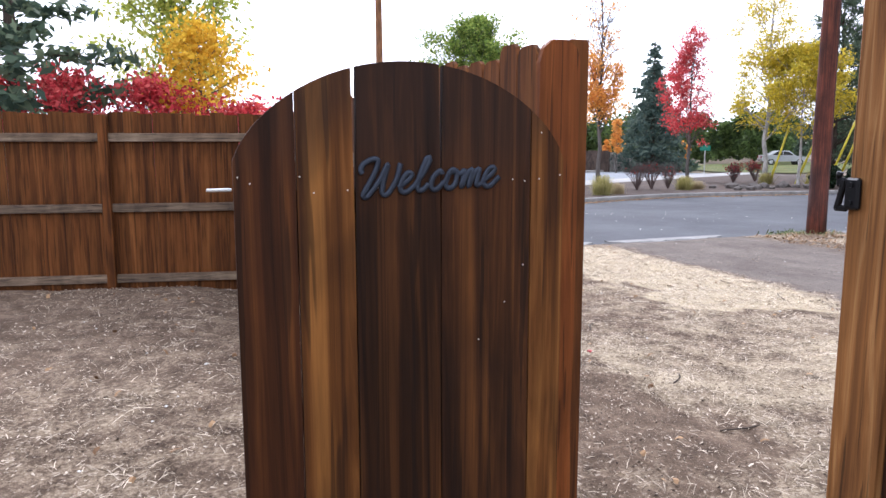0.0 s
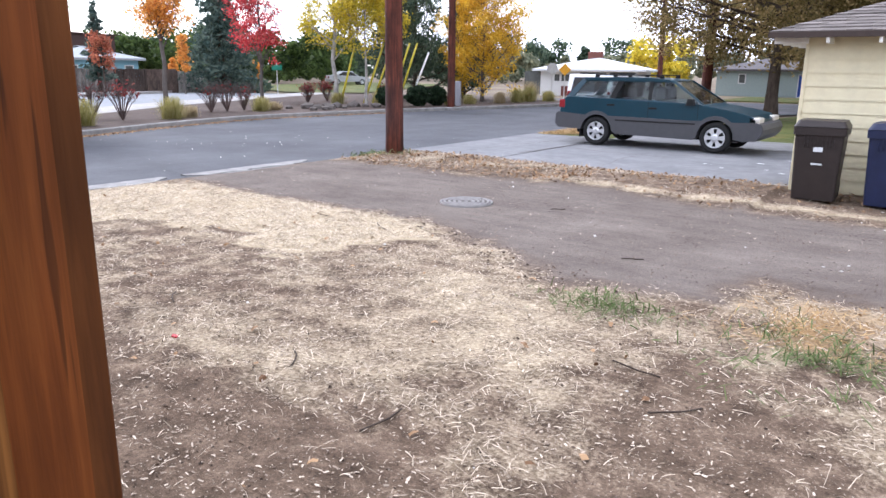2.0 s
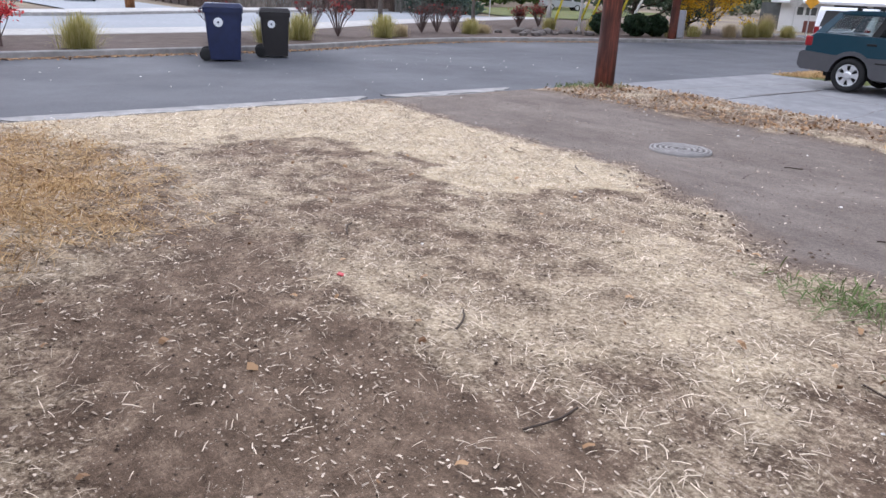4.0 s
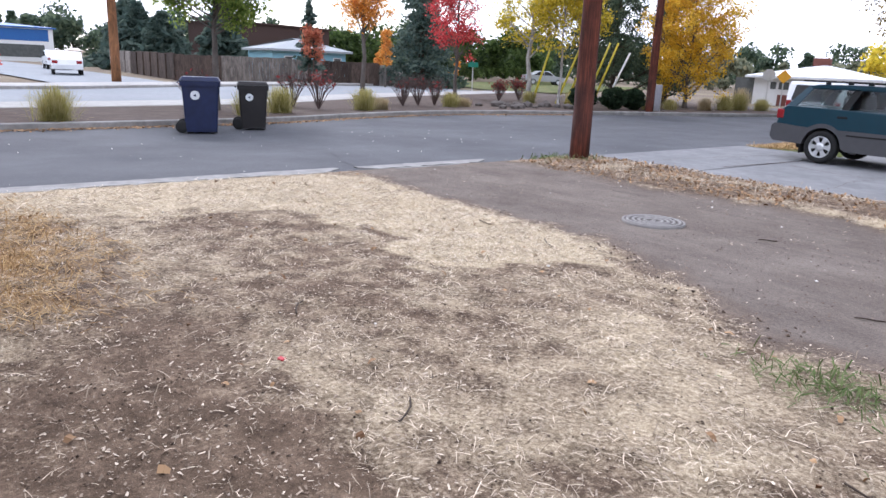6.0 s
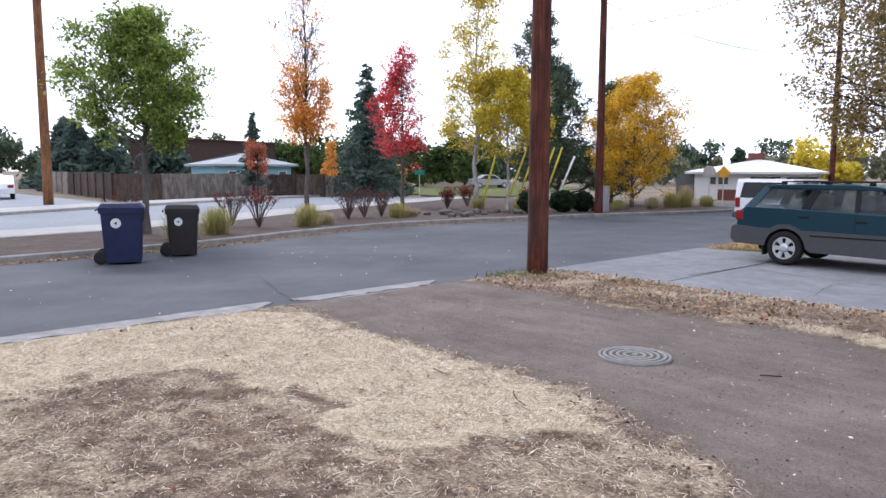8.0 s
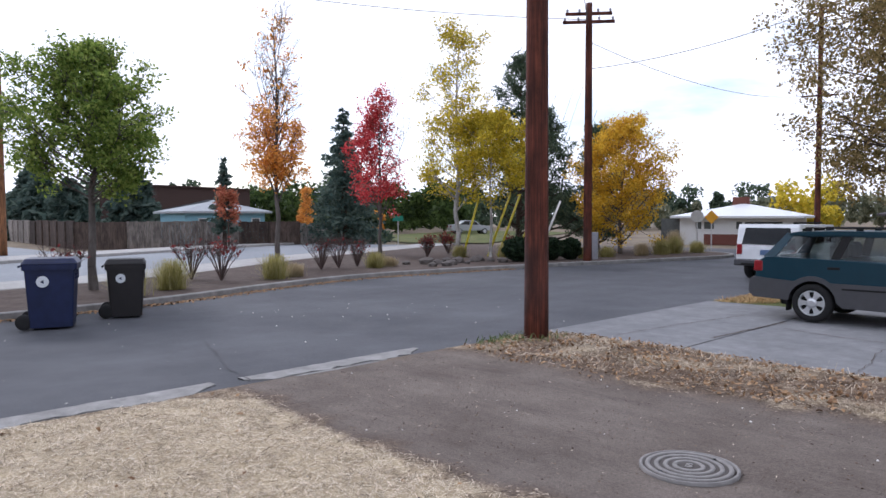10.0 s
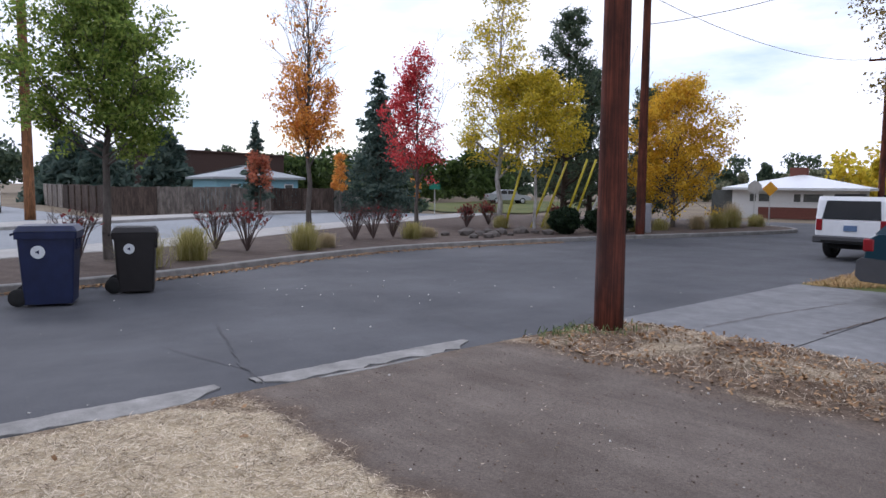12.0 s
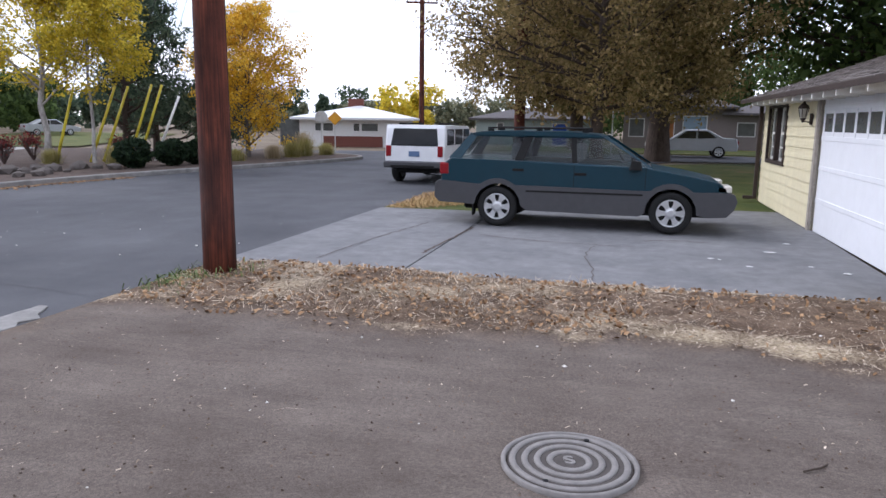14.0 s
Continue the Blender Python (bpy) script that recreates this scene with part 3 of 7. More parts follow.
def scatter(name, count, material, keep, length, width, lift, tilt, label, category, seed, area=(-4.4, 8.0, -9.6, 4.1), curl=0.0):
    r = np.random.default_rng(seed)
    x = r.uniform(area[0], area[1], count)
    y = r.uniform(area[2], area[3], count)
    s, t, g = zones(x, y)
    ok = r.random(count) < keep(s, t, g, x, y)
    ok &= np.hypot(x, y) > 0.36
    x, y = x[ok], y[ok]
    n = len(x)
    a = r.uniform(0, 2 * np.pi, n)
    e = r.normal(0, tilt, n)
    d = np.stack([np.cos(a) * np.cos(e), np.sin(a) * np.cos(e), np.sin(e)], 1)
    up = np.stack([-np.cos(a) * np.sin(e), -np.sin(a) * np.sin(e), np.cos(e)], 1) + r.normal(0, 0.35, (n, 3))
    up /= np.linalg.norm(up, axis=1)[:, None]
    ln = r.uniform(*length, n)
    c = np.stack([x, y, ground_many(x, y) + lift + np.abs(np.sin(e)) * ln / 2], 1)
    ob = new(name, ribbons(name, c, d, up, ln, r.uniform(*width, n), material, curl))
    return tagged(ob, label, category, kind="stuff")


scatter("straw", 300000, M_straw, lambda s, t, g, x, y: np.clip(s * 1.35 - 0.16, 0.05, 1) * np.clip(2.6 * value_noise(x, y, 0.16, 58) - 0.6, 0.1, 1) * np.where(t > 0.6, 0.02, 1), (0.02, 0.095), (0.0022, 0.0048), 0.006, 0.22, "loose pale straw strewn over the dirt lot", "straw", 11, curl=0.07)
scatter("straw", 900, M_straw, lambda s, t, g, x, y: np.where(t > 0.5, 0.02, 0.8), (0.09, 0.22), (0.002, 0.004), 0.008, 0.12, "long dry stalks lying on the dirt lot", "straw", 12, curl=0.08)
scatter("straw", 60000, M_straw2, lambda s, t, g, x, y: np.clip(s * 1.6 - 0.6, 0.0, 1) * (t < 0.5), (0.02, 0.09), (0.002, 0.004), 0.009, 0.25, "thick mat of straw near the kerb", "straw", 19, area=(-4.4, 1.0, -6.3, -0.9), curl=0.06)
scatter("wood_chips", 130000, M_chip, lambda s, t, g, x, y: np.where(t > 0.6, 0.03, 0.6 - 0.35 * (s > 0.7)) * np.clip(2.4 * value_noise(x, y, 0.28, 59) - 0.5, 0.1, 1), (0.007, 0.03), (0.003, 0.011), 0.006, 0.25, "small pale wood chips trodden into the dirt", "wood chips", 13)
scatter("dead_leaves", 36000, M_litter, lambda s, t, g, x, y: 0.9 * (poly_distance(x, y, STRIP) > -0.1) * np.clip(0.35 + 0.9 * value_noise(x, y, 0.7, 9), 0, 1) * np.where(x > 0.4, np.clip((y - 2.9) / 0.7, 0.08, 0.8), 1) + 0.012 * (t < 0.4), (0.02, 0.06), (0.015, 0.04), 0.01, 0.45, "brown dead leaves on the strip beside the driveway", "dead leaves", 14, curl=0.18)
scatter("dry_grass", 10000, M_straw, lambda s, t, g, x, y: 0.75 * (poly_distance(x, y, STRIP) > 0.05) * np.clip(1.6 * value_noise(x, y, 0.5, 19) - 0.35, 0, 1) * np.where(x > 0.4, np.clip(s * 2.2 - 0.2, 0.05, 1), 1), (0.04, 0.12), (0.003, 0.006), 0.01, 0.5, "dry grass on the strip beside the driveway", "dry grass", 15, area=(-4.4, 6.0, 1.4, 4.0))
M_goldgrass = straw_mat("golden_dry_grass", (0.22, 0.12, 0.045), (0.58, 0.4, 0.19))
scatter("dry_grass", 30000, M_goldgrass, lambda s, t, g, x, y: np.clip(g * 1.3 - 0.1, 0, 1), (0.04, 0.13), (0.003, 0.006), 0.012, 0.4, "golden dry grass lying near the fence", "dry grass", 16, area=(-4.4, 0.9, -7.0, -5.0))
scatter("dry_grass", 9000, M_goldgrass, lambda s, t, g, x, y: np.clip(g * 1.4 - 0.15, 0, 1), (0.03, 0.1), (0.003, 0.006), 0.01, 0.3, "golden dry grass beside the wheel track", "dry grass", 20, area=(3.2, 6.8, -3.6, -1.2))
scatter("weeds", 15000, M_weed, lambda s, t, g, x, y: np.clip(0.9 * np.exp(-(((x - 3.15) / 0.28) ** 2 + ((y + 2.8) / 0.2) ** 2)) + np.exp(-(((x - 4.5) / 0.42) ** 2 + ((y + 3.05) / 0.42) ** 2)) * np.clip(2.6 * value_noise(x, y, 0.25, 21) - 0.8, 0, 1), 0, 1), (0.04, 0.11), (0.004, 0.009), 0.015, 0.55, "low green weeds in the dirt lot", "weeds", 17, area=(2.4, 5.6, -4.0, -2.0), curl=0.05)
scatter("weeds", 1500, M_weed, lambda s, t, g, x, y: np.clip(np.exp(-(((x + 4.2) / 0.3) ** 2 + ((y - 2.75) / 0.35) ** 2)) * 0.9 + 0.16 * (np.hypot(x + 4.0, y - 3.3) < 0.5), 0, 1), (0.05, 0.13), (0.006, 0.014), 0.02, 0.6, "small green weeds at the foot of the pole", "weeds", 18, area=(-4.44, -3.3, 2.0, 3.9), curl=0.08)


def clods(name, count, keep, size, material, label, seed, area):
    r = np.random.default_rng(seed)
    x = r.uniform(area[0], area[1], count)
    y = r.uniform(area[2], area[3], count)
    s, t, g = zones(x, y)
    ok = r.random(count) < keep(s, t, x, y)
    x, y = x[ok], y[ok]
    n = len(x)
    base = np.array([(1, 0, 0), (0, 1, 0), (-1, 0, 0), (0, -1, 0), (0, 0, 1), (0, 0, -1)], float)
    sz = r.uniform(0.3, 1.0, n) ** 2 * size
    v = base[None] * (sz[:, None, None] * r.uniform(0.6, 1.3, (n, 6, 1))) * np.array([1, 1, 0.6]) + np.stack([x, y, ground_many(x, y) + sz * 0.25], 1)[:, None]
    tri = np.array([(0, 1, 4), (1, 2, 4), (2, 3, 4), (3, 0, 4), (1, 0, 5), (2, 1, 5), (3, 2, 5), (0, 3, 5)])
    me = bpy.data.meshes.new(name)
    me.from_pydata(v.reshape(-1, 3).tolist(), [], (np.arange(n)[:, None, None] * 6 + tri[None]).reshape(-1, 3).tolist())
    me.materials.append(material)
    return tagged(new(name, me), label, name.replace("_", " "), kind="stuff")


clods("earth_clods", 46000, lambda s, t, x, y: np.where(t > 0.6, 0.3, np.clip(1.0 - 1.1 * s, 0.1, 1)), 0.011, M_clod, "small dark clods of earth on the lot", 31, (-4.3, 7.5, -9, 2.4))
clods("earth_clods", 1500, lambda s, t, x, y: np.exp(-((y + 1.3 + 0.4 * x) / 0.24) ** 2) * (x > 0.4) * (x < 3.3) * np.clip(2.5 * value_noise(x, y, 0.3, 57) - 0.6, 0, 1), 0.022, M_clod, "dark clods along the edge of the wheel track", 32, (0, 4, -3, -1))
M_pebble = straw_mat("pale_pebble", (0.4, 0.38, 0.34), (0.85, 0.82, 0.76))
clods("pebbles", 560, lambda s, t, x, y: 0.35 + 0 * x, 0.022, M_pebble, "pale pebbles and scraps on the dirt", 33, (-4.3, 7.5, -9, 4))

clods("pebbles", 260, lambda s, t, x, y: 0.6 * value_noise(x, y, 1.3, 67), 0.02, M_pebble, "pale grit and scraps lying on the street", 34, (-11.0, -4.7, -6.0, 8.0))

M_twig = plain("dark_dry_twig", (0.05, 0.035, 0.025), 0.9)


def twig(x, y, a, n):
    z = ground_z(x, y) + 0.009
    pts = [(x + n * t * math.cos(a + 0.35 * t) , y + n * t * math.sin(a + 0.35 * t), z + 0.006 * math.sin(5 * t)) for t in (0, 0.3, 0.6, 1.0)]
    return tagged(tube("twig", pts, 0.005, M_twig), "thin dark dry twig lying on the ground", "twig", group="twigs on the lot")


for x, y, a, n in ((0.0, -1.7, -0.9, 0.34), (-0.9, -1.75, -0.4, 0.2), (0.5, -4.5, -1.0, 0.24), (2.7, -1.45, 0.3, 0.2), (4.0, -4.2, 0.5, 0.3), (2.2, -4.9, 2.0, 0.26), (3.6, -3.7, -0.5, 0.3), (1.1, 0.2, 0.4, 0.18), (3.0, -5.2, 1.2, 0.3)):
    twig(x, y, a, n)
bm = bmesh.new()
add_box(bm, -0.03, -0.015, 0, 0.01, 0.015, 0.012, 0.003)
tagged(part("litter_scrap", bm, plain("red_wrapper", (0.5, 0.04, 0.05), 0.5)), "small crumpled red wrapper on the dirt", "litter").matrix_world = pose(1.3, -5.03, ground_z(1.3, -5.03) + 0.004, 5, 8, 30)

# ---- driveway of concrete slabs ----
drive = tagged(new("driveway"), "cracked grey concrete slab driveway", "driveway", kind="structure")
sx = [-4.42, -3.25, -2.2, 3.02]
random.seed(8)
for i in range(3):
    a0, a1, y1 = 3.95 + 0.03 * i, 3.95 + 0.03 * (i + 1), 11.4 if i == 2 else 9.55
    o = [(sx[i] + 0.008, a0 + 0.008), (sx[i + 1] - 0.008, a1 + 0.008), (sx[i + 1] - 0.008, y1 - 0.008), (sx[i] + 0.008, y1 - 0.008)]
    part("slab", prism(o, -0.1, 0.008 + random.uniform(0, 0.008)), M_concrete, drive)
sheet("driveway_bed", [(-4.42, 3.9), (3.02, 3.9), (3.02, 13.2), (-2.0, 13.4), (-3.9, 13.0), (-4.42, 9.6)], -0.004, M_lawn, "thin grass beside the driveway slabs", "ground")
crack = tagged(new("driveway_crack"), "dark crack with moss across the concrete slab", "crack", kind="structure")


def crack_line(pts, w):
    bm = bmesh.new()
    p = smooth_line(pts, 0.08)
    a = [(x + random.uniform(-0.02, 0.02), y + random.uniform(-0.02, 0.02)) for x, y in p]
    left = offset_line(a, w)
    v = [(bm.verts.new((x, y, 0.0205)), bm.verts.new((u, t, 0.0205))) for (x, y), (u, t) in zip(a, left)]
    for q, s in zip(v, v[1:]):
        bm.faces.new((q[0], s[0], s[1], q[1]))
    bmesh.ops.recalc_face_normals(bm, faces=bm.faces)
    part("crack_piece", bm, M_mulch, crack)


crack_line([(-1.9, 6.78), (-1.4, 6.62), (-0.71, 6.47), (0.31, 6.44)], 0.018)
crack_line([(-0.24, 6.4), (-0.3, 5.6), (-0.18, 4.9), (-0.12, 4.16)], 0.009)
crack_line([(-2.27, 5.1), (-2.21, 6.05), (-2.15, 7.5)], 0.03)
crack_line([(-3.38, 4.4), (-3.25, 5.94), (-2.95, 7.8)], 0.014)
crack_line([(0.4, 7.0), (0.9, 7.15), (1.3, 7.1)], 0.02)


def oil_stain(x, y, r, mat):
    bm = bmesh.new()
    o = [(x + r * random.uniform(0.5, 1.1) * math.cos(a * 0.45), y + r * 0.6 * random.uniform(0.5, 1.1) * math.sin(a * 0.45)) for a in range(14)]
    bm.faces.new([bm.verts.new((u, v, 0.021)) for u, v in o])
    return part("stain", bm, mat, drive)


def street_crack(pts, w):
    bm = bmesh.new()
    p = smooth_line(pts, 0.1)
    a = [(x + random.uniform(-0.03, 0.03), y + random.uniform(-0.03, 0.03)) for x, y in p]
    b = offset_line(a, w)
    v = [(bm.verts.new((x, y, 0.004)), bm.verts.new((u, t, 0.004))) for (x, y), (u, t) in zip(a, b)]
    for q, s in zip(v, v[1:]):
        bm.faces.new((q[0], s[0], s[1], q[1]))
    bmesh.ops.recalc_face_normals(bm, faces=bm.faces)
    return tagged(part("street_crack", bm, M_tar), "thin dark crack in the asphalt street", "crack", kind="structure")


M_tar = plain("dark_crack_filling", (0.055, 0.056, 0.061), 0.8)
street_crack([(-7.33, -0.11), (-6.15, -0.47), (-5.21, -0.76), (-4.45, -0.92)], 0.014)
street_crack([(-6.5, -1.03), (-5.59, -0.87), (-5.08, -0.77)], 0.01)
street_crack([(-4.49, 2.1), (-6.12, 2.31), (-7.22, 1.99), (-10.12, 2.56)], 0.009)

M_white = plain("white_paint_spots", (0.7, 0.7, 0.68), 0.7)
for x, y, r in ((2.0, 6.6, 0.09), (2.35, 7.4, 0.06), (1.6, 5.5, 0.05), (2.3, 5.7, 0.05), (1.2, 5.9, 0.05), (1.3, 5.85, 0.03), (2.6, 5.4, 0.06)):
    oil_stain(x, y, r, M_white)

r2 = np.random.default_rng(40)
gx2, gy2 = r2.uniform(-4.3, -2.3, 5000), r2.uniform(9.5, 12.5, 5000)
kk = (gx2 < -4.4 + (gy2 - 8.8) * 0.9)
gx2, gy2 = gx2[kk], gy2[kk]
ga = r2.uniform(0, 6.28, len(gx2))
ge = r2.normal(0, 0.5, len(gx2))
tagged(new("dry_grass", ribbons("dry_grass", np.stack([gx2, gy2, 0.03 + 0 * gx2], 1), np.stack([np.cos(ga) * np.cos(ge), np.sin(ga) * np.cos(ge), np.sin(ge)], 1), np.stack([0 * ga, 0 * ga, 1 + 0 * ga], 1), r2.uniform(0.05, 0.16, len(gx2)), r2.uniform(0.006, 0.012, len(gx2)), M_goldgrass, 0.04)), "golden dry grass between driveway and street", "dry grass", kind="stuff")

# ---- manhole cover ----
M_iron = plain("dusty_cast_iron", (0.225, 0.212, 0.2), 0.75, 0.3, 0.2, 14, bump=0.3)
M_irondark = plain("dusty_iron_groove", (0.075, 0.066, 0.06), 0.9, 0.1, 0.2, 14)
manhole = thing("manhole_cover", pose(0, 0, 0.0), "dusty cast-iron manhole cover with raised rings", "manhole cover")
bm = bmesh.new()
add_lathe(bm, [(0.338, -0.05), (0.338, 0.012), (0.327, 0.016), (0.315, 0.012), (0.308, -0.05)], 48, closed=True)
part("frame_ring", bm, M_iron, manhole)
bm = bmesh.new()
add_lathe(bm, [(0.304, -0.04), (0.304, 0.009)], 48)
part("plate", bm, M_irondark, manhole)
for r in (0.288, 0.228, 0.166, 0.103):
    bm = bmesh.new()
    add_lathe(bm, [(r + 0.012, 0.004), (r - 0.026, 0.004), (r - 0.020, 0.017), (r + 0.006, 0.017)], 48, closed=True)
    part("raised_ring", bm, M_iron, manhole)
for a in (75, 250):
    bm = bmesh.new()
    add_cone(bm, (0.258 * math.cos(radians(a)), 0.258 * math.sin(radians(a)), 0.012), (0.258 * math.cos(radians(a)), 0.258 * math.sin(radians(a)), 0.0185), 0.014, 0.014, 12)
    part("pick_hole", bm, M_black, manhole)


def letters(text, size, depth, material, parent, m, name="lettering", label="", shear=0.0, bold=0.0):
    cu = bpy.data.curves.new(name, "FONT")
    cu.body = text
    cu.size = size
    cu.extrude = depth
    cu.shear = shear
    cu.offset = bold
    cu.align_x = "CENTER"
    cu.align_y = "CENTER"
    cu.materials.append(material)
    ob = new(name, cu)
    ob.parent = parent
    ob.matrix_basis = m
    if label:
        ob["label"] = label
    return ob


letters("S", 0.11, 0.004, M_iron, manhole, pose(0, 0, 0.012, 0, 0, 20), bold=0.004)


# ---- fence, gate and posts ----
FY = -7.07      # the fence line through the gate
random.seed(21)


def picket_mesh(w, h, t=0.018):
    bm = bmesh.new()
    o = [(-w / 2, 0), (w / 2, 0), (w / 2, h - 0.035), (w / 2 - 0.012, h - 0.012), (w / 2 - 0.03, h), (-w / 2 + 0.03, h), (-w / 2 + 0.012, h - 0.012), (-w / 2, h - 0.035)]
    add_prism(bm, o, -t / 2, t / 2)
    bmesh.ops.transform(bm, matrix=Matrix.Rotation(radians(90), 4, "X"), verts=bm.verts)
    me = bpy.data.meshes.new("picket")
    bm.to_mesh(me)
    bm.free()
    return me


picket_meshes = []
for k in range(4):
    me = picket_mesh(0.138, 1.9 + 0.012 * k)
    me.materials.append(M_fence)
    picket_meshes.append(me)


def fence_run(length, m, posts, label, top=2.03, base=0.0, rails=(0.42, 1.1, 1.72), side=-1, flat_top=False, meshes=None):
    """Pickets along local x from 0, rails and posts on the side given."""
    f = thing("wooden_fence", m, label, "fence")
    n = int(length / 0.146)
    for i in range(n):
        shared("picket", random.choice(meshes or (flat_meshes if flat_top else picket_meshes)), f, pose(0.073 + i * 0.146, random.uniform(-0.003, 0.003), top - 1.92 + random.uniform(-0.012, 0.006), 0, random.uniform(-0.25, 0.25), 0))
    for z in rails:
        s = 0
        for e in posts[1:] + [length]:
            part("rail", box(s + 0.03, side * 0.012, z + base, e - 0.03, side * 0.05, z + 0.088 + base, 0.004), M_greyrail, f)
            s = e
    for p in posts:
        bm = box(p - 0.045, side * 0.012, -0.2, p + 0.045, side * 0.1, top - 0.03, 0.006)
        part("fence_post", bm, M_fence, f)
    return f


flat_meshes = []
for k in range(4):
    me = picket_mesh(0.1455, 1.9 + 0.006 * k)
    for v in me.vertices:
        if v.co.z > 1.85:
            v.co.z = 1.9 + 0.006 * k - 0.5 * max(0.0, abs(v.co.x) - 0.06)
    me.materials.append(M_fence)
    flat_meshes.append(me)
# pickets beyond the latch post: the fence's shade is put into a darker wood
shaded_pickets = []
for k in range(4):
    me = picket_mesh(0.138, 1.9 + 0.012 * k)
    me.materials.append(M_gatered)
    shaded_pickets.append(me)
fence_run(6.05, pose(-1.72, FY + 0.01, 0), [0.2, 2.4, 4.4], "brown stained picket fence with dog-eared tops beside the gate", 2.04, 0.05, rails=(0.42, 1.05, 1.52))
fence_run(6.4, pose(-1.73, FY - 0.02, 0, 0, 0, -101.5), [1.8, 4.3], "brown stained wooden fence with grey rails facing the yard", 2.07, 0.2, rails=(0.06, 0.82, 1.56), side=1, flat_top=True)
fence_run(3.4, pose(5.44, FY + 0.03, 0), [1.9], "brown stained wooden fence beyond the latch post, coloured darker for its shade", 2.03, 0.0, rails=(0.3, 0.86), meshes=shaded_pickets)

hinge_post = thing("gate_post", pose(4.38, FY - 0.025, 0), "smooth reddish cedar post carrying the gate", "post")
bm = box(-0.045, -0.05, -0.2, 0.0, 0.05, 1.95, 0.004)
part("post_board", bm, M_cedar, hinge_post)
bm = bmesh.new()
add_prism(bm, [(-0.07, 0), (0.06, 0), (0.06, 1.93), (0.05, 1.965), (0.02, 1.985), (-0.03, 1.985), (-0.058, 1.96), (-0.07, 1.92)], -0.012, 0.012, pose(0.014, -0.045, 0.01, 90, 0, 90))
part("cover_board", bm, M_cedar, hinge_post, "smooth reddish cedar cover board")
bm = box(0.004, -0.012, 0.0, 0.016, 0.05, 2.0, 0.002)
part("edge_strip", bm, M_fence, hinge_post)

latch_post = thing("gate_post", pose(5.368, FY + 0.04, 0), "pale weathered square wooden post with a black latch", "post")
part("post_body", box(-0.05, -0.05, -0.2, 0.045, 0.045, 2.25, 0.006), M_newpost, latch_post)
latch = part("latch", box(-0.047, -0.063, 1.58, -0.018, -0.0505, 1.636, 0.004), M_black, latch_post, "black iron gate latch")
part("latch_hook", box(-0.068, -0.062, 1.576, -0.04, -0.054, 1.587, 0.003), M_black, latch)
part("latch_catch", box(-0.066, -0.062, 1.619, -0.045, -0.054, 1.636, 0.003), M_black, latch)
part("latch_arm", box(-0.005, -0.005, -0.028, 0.005, 0.005, 0.028, 0.002, pose(-0.056, -0.058, 1.606, 0, 14, 0)), M_black, latch)
bm = bmesh.new()
add_cone(bm, (-0.063, -0.058, 1.634), (-0.06, -0.058, 1.646), 0.005, 0.006, 8)
part("latch_knob", bm, M_black, latch)
# narrow dark red-brown upright next to the post
part("side_board", box(0.046, -0.03, -0.1, 0.098, 0.02, 2.2, 0.003), M_gatered, latch_post, "dark red-brown strip beside the post")
for z in (1.592, 1.624):
    bm = bmesh.new()
    add_cone(bm, (-0.032, -0.0635, z), (-0.032, -0.066, z), 0.005, 0.0045, 10)
    part("screw", bm, M_black, latch)

# the rail end and its bracket, on the inside of the fence
bracket = thing("rail_bracket", pose(5.405, FY, 0), "grey weathered rail end butted against a wooden block", "bracket")
part("rail_end", box(0.083, -0.03, 1.662, 1.2, 0.02, 1.762, 0.004), M_greyrail, bracket)
part("hanger", box(0.06, -0.036, 1.655, 0.082, 0.02, 1.77, 0.003), M_greyrail, bracket)

# gate: local x runs from the hinge to the free edge, z up; the face seen looks along local +y
GATE_W, GATE_SPRING, GATE_TOP = 0.88, 1.63, 1.905
gate = thing("garden_gate", pose(4.505, -7.19, 0, 0, 0, -92.0), "dark stained arched wooden gate standing open", "gate")


def arch(x):
    u = (x - GATE_W / 2) / (GATE_W / 2)
    return GATE_SPRING + (GATE_TOP - GATE_SPRING) * max(0.0, 1 - (0.99 * u) ** 2) ** 0.62


cuts = [0.0, 0.10, 0.357, 0.585, 0.73, GATE_W]
gaps = [0.0, 0.001, 0.007, 0.010, 0.001, 0.0]     # how far the boards part at the top
for i in range(len(cuts) - 1):
    a, b = cuts[i] + 0.0015, cuts[i + 1] - 0.0015
    a2, b2 = a + gaps[i] / 2, b - gaps[i + 1] / 2
    top = [(b2 + (a2 - b2) * k / 10, arch(b2 + (a2 - b2) * k / 10)) for k in range(11)]
    bm = bmesh.new()
    add_prism(bm, [(a, 0.06), (b, 0.06), (b, 1.5)] + top + [(a, 1.5)], -0.011, 0.011, Matrix.Rotation(radians(90), 4, "X"))
    part("gate_board", bm, (M_gatelight, M_gate, M_gate, M_gatelight, M_gatered)[i], gate)
for z in (0.3, 0.95, 1.5):
    part("gate_rail", box(0.02, -0.055, z, GATE_W - 0.02, -0.0125, z + 0.09, 0.004), M_fence, gate)
part("gate_brace", box(0, -0.05, -0.045, 1.28, -0.014, 0.045, 0.004, pose(0.05, 0, 0.4, 0, -57, 0)), M_fence, gate)
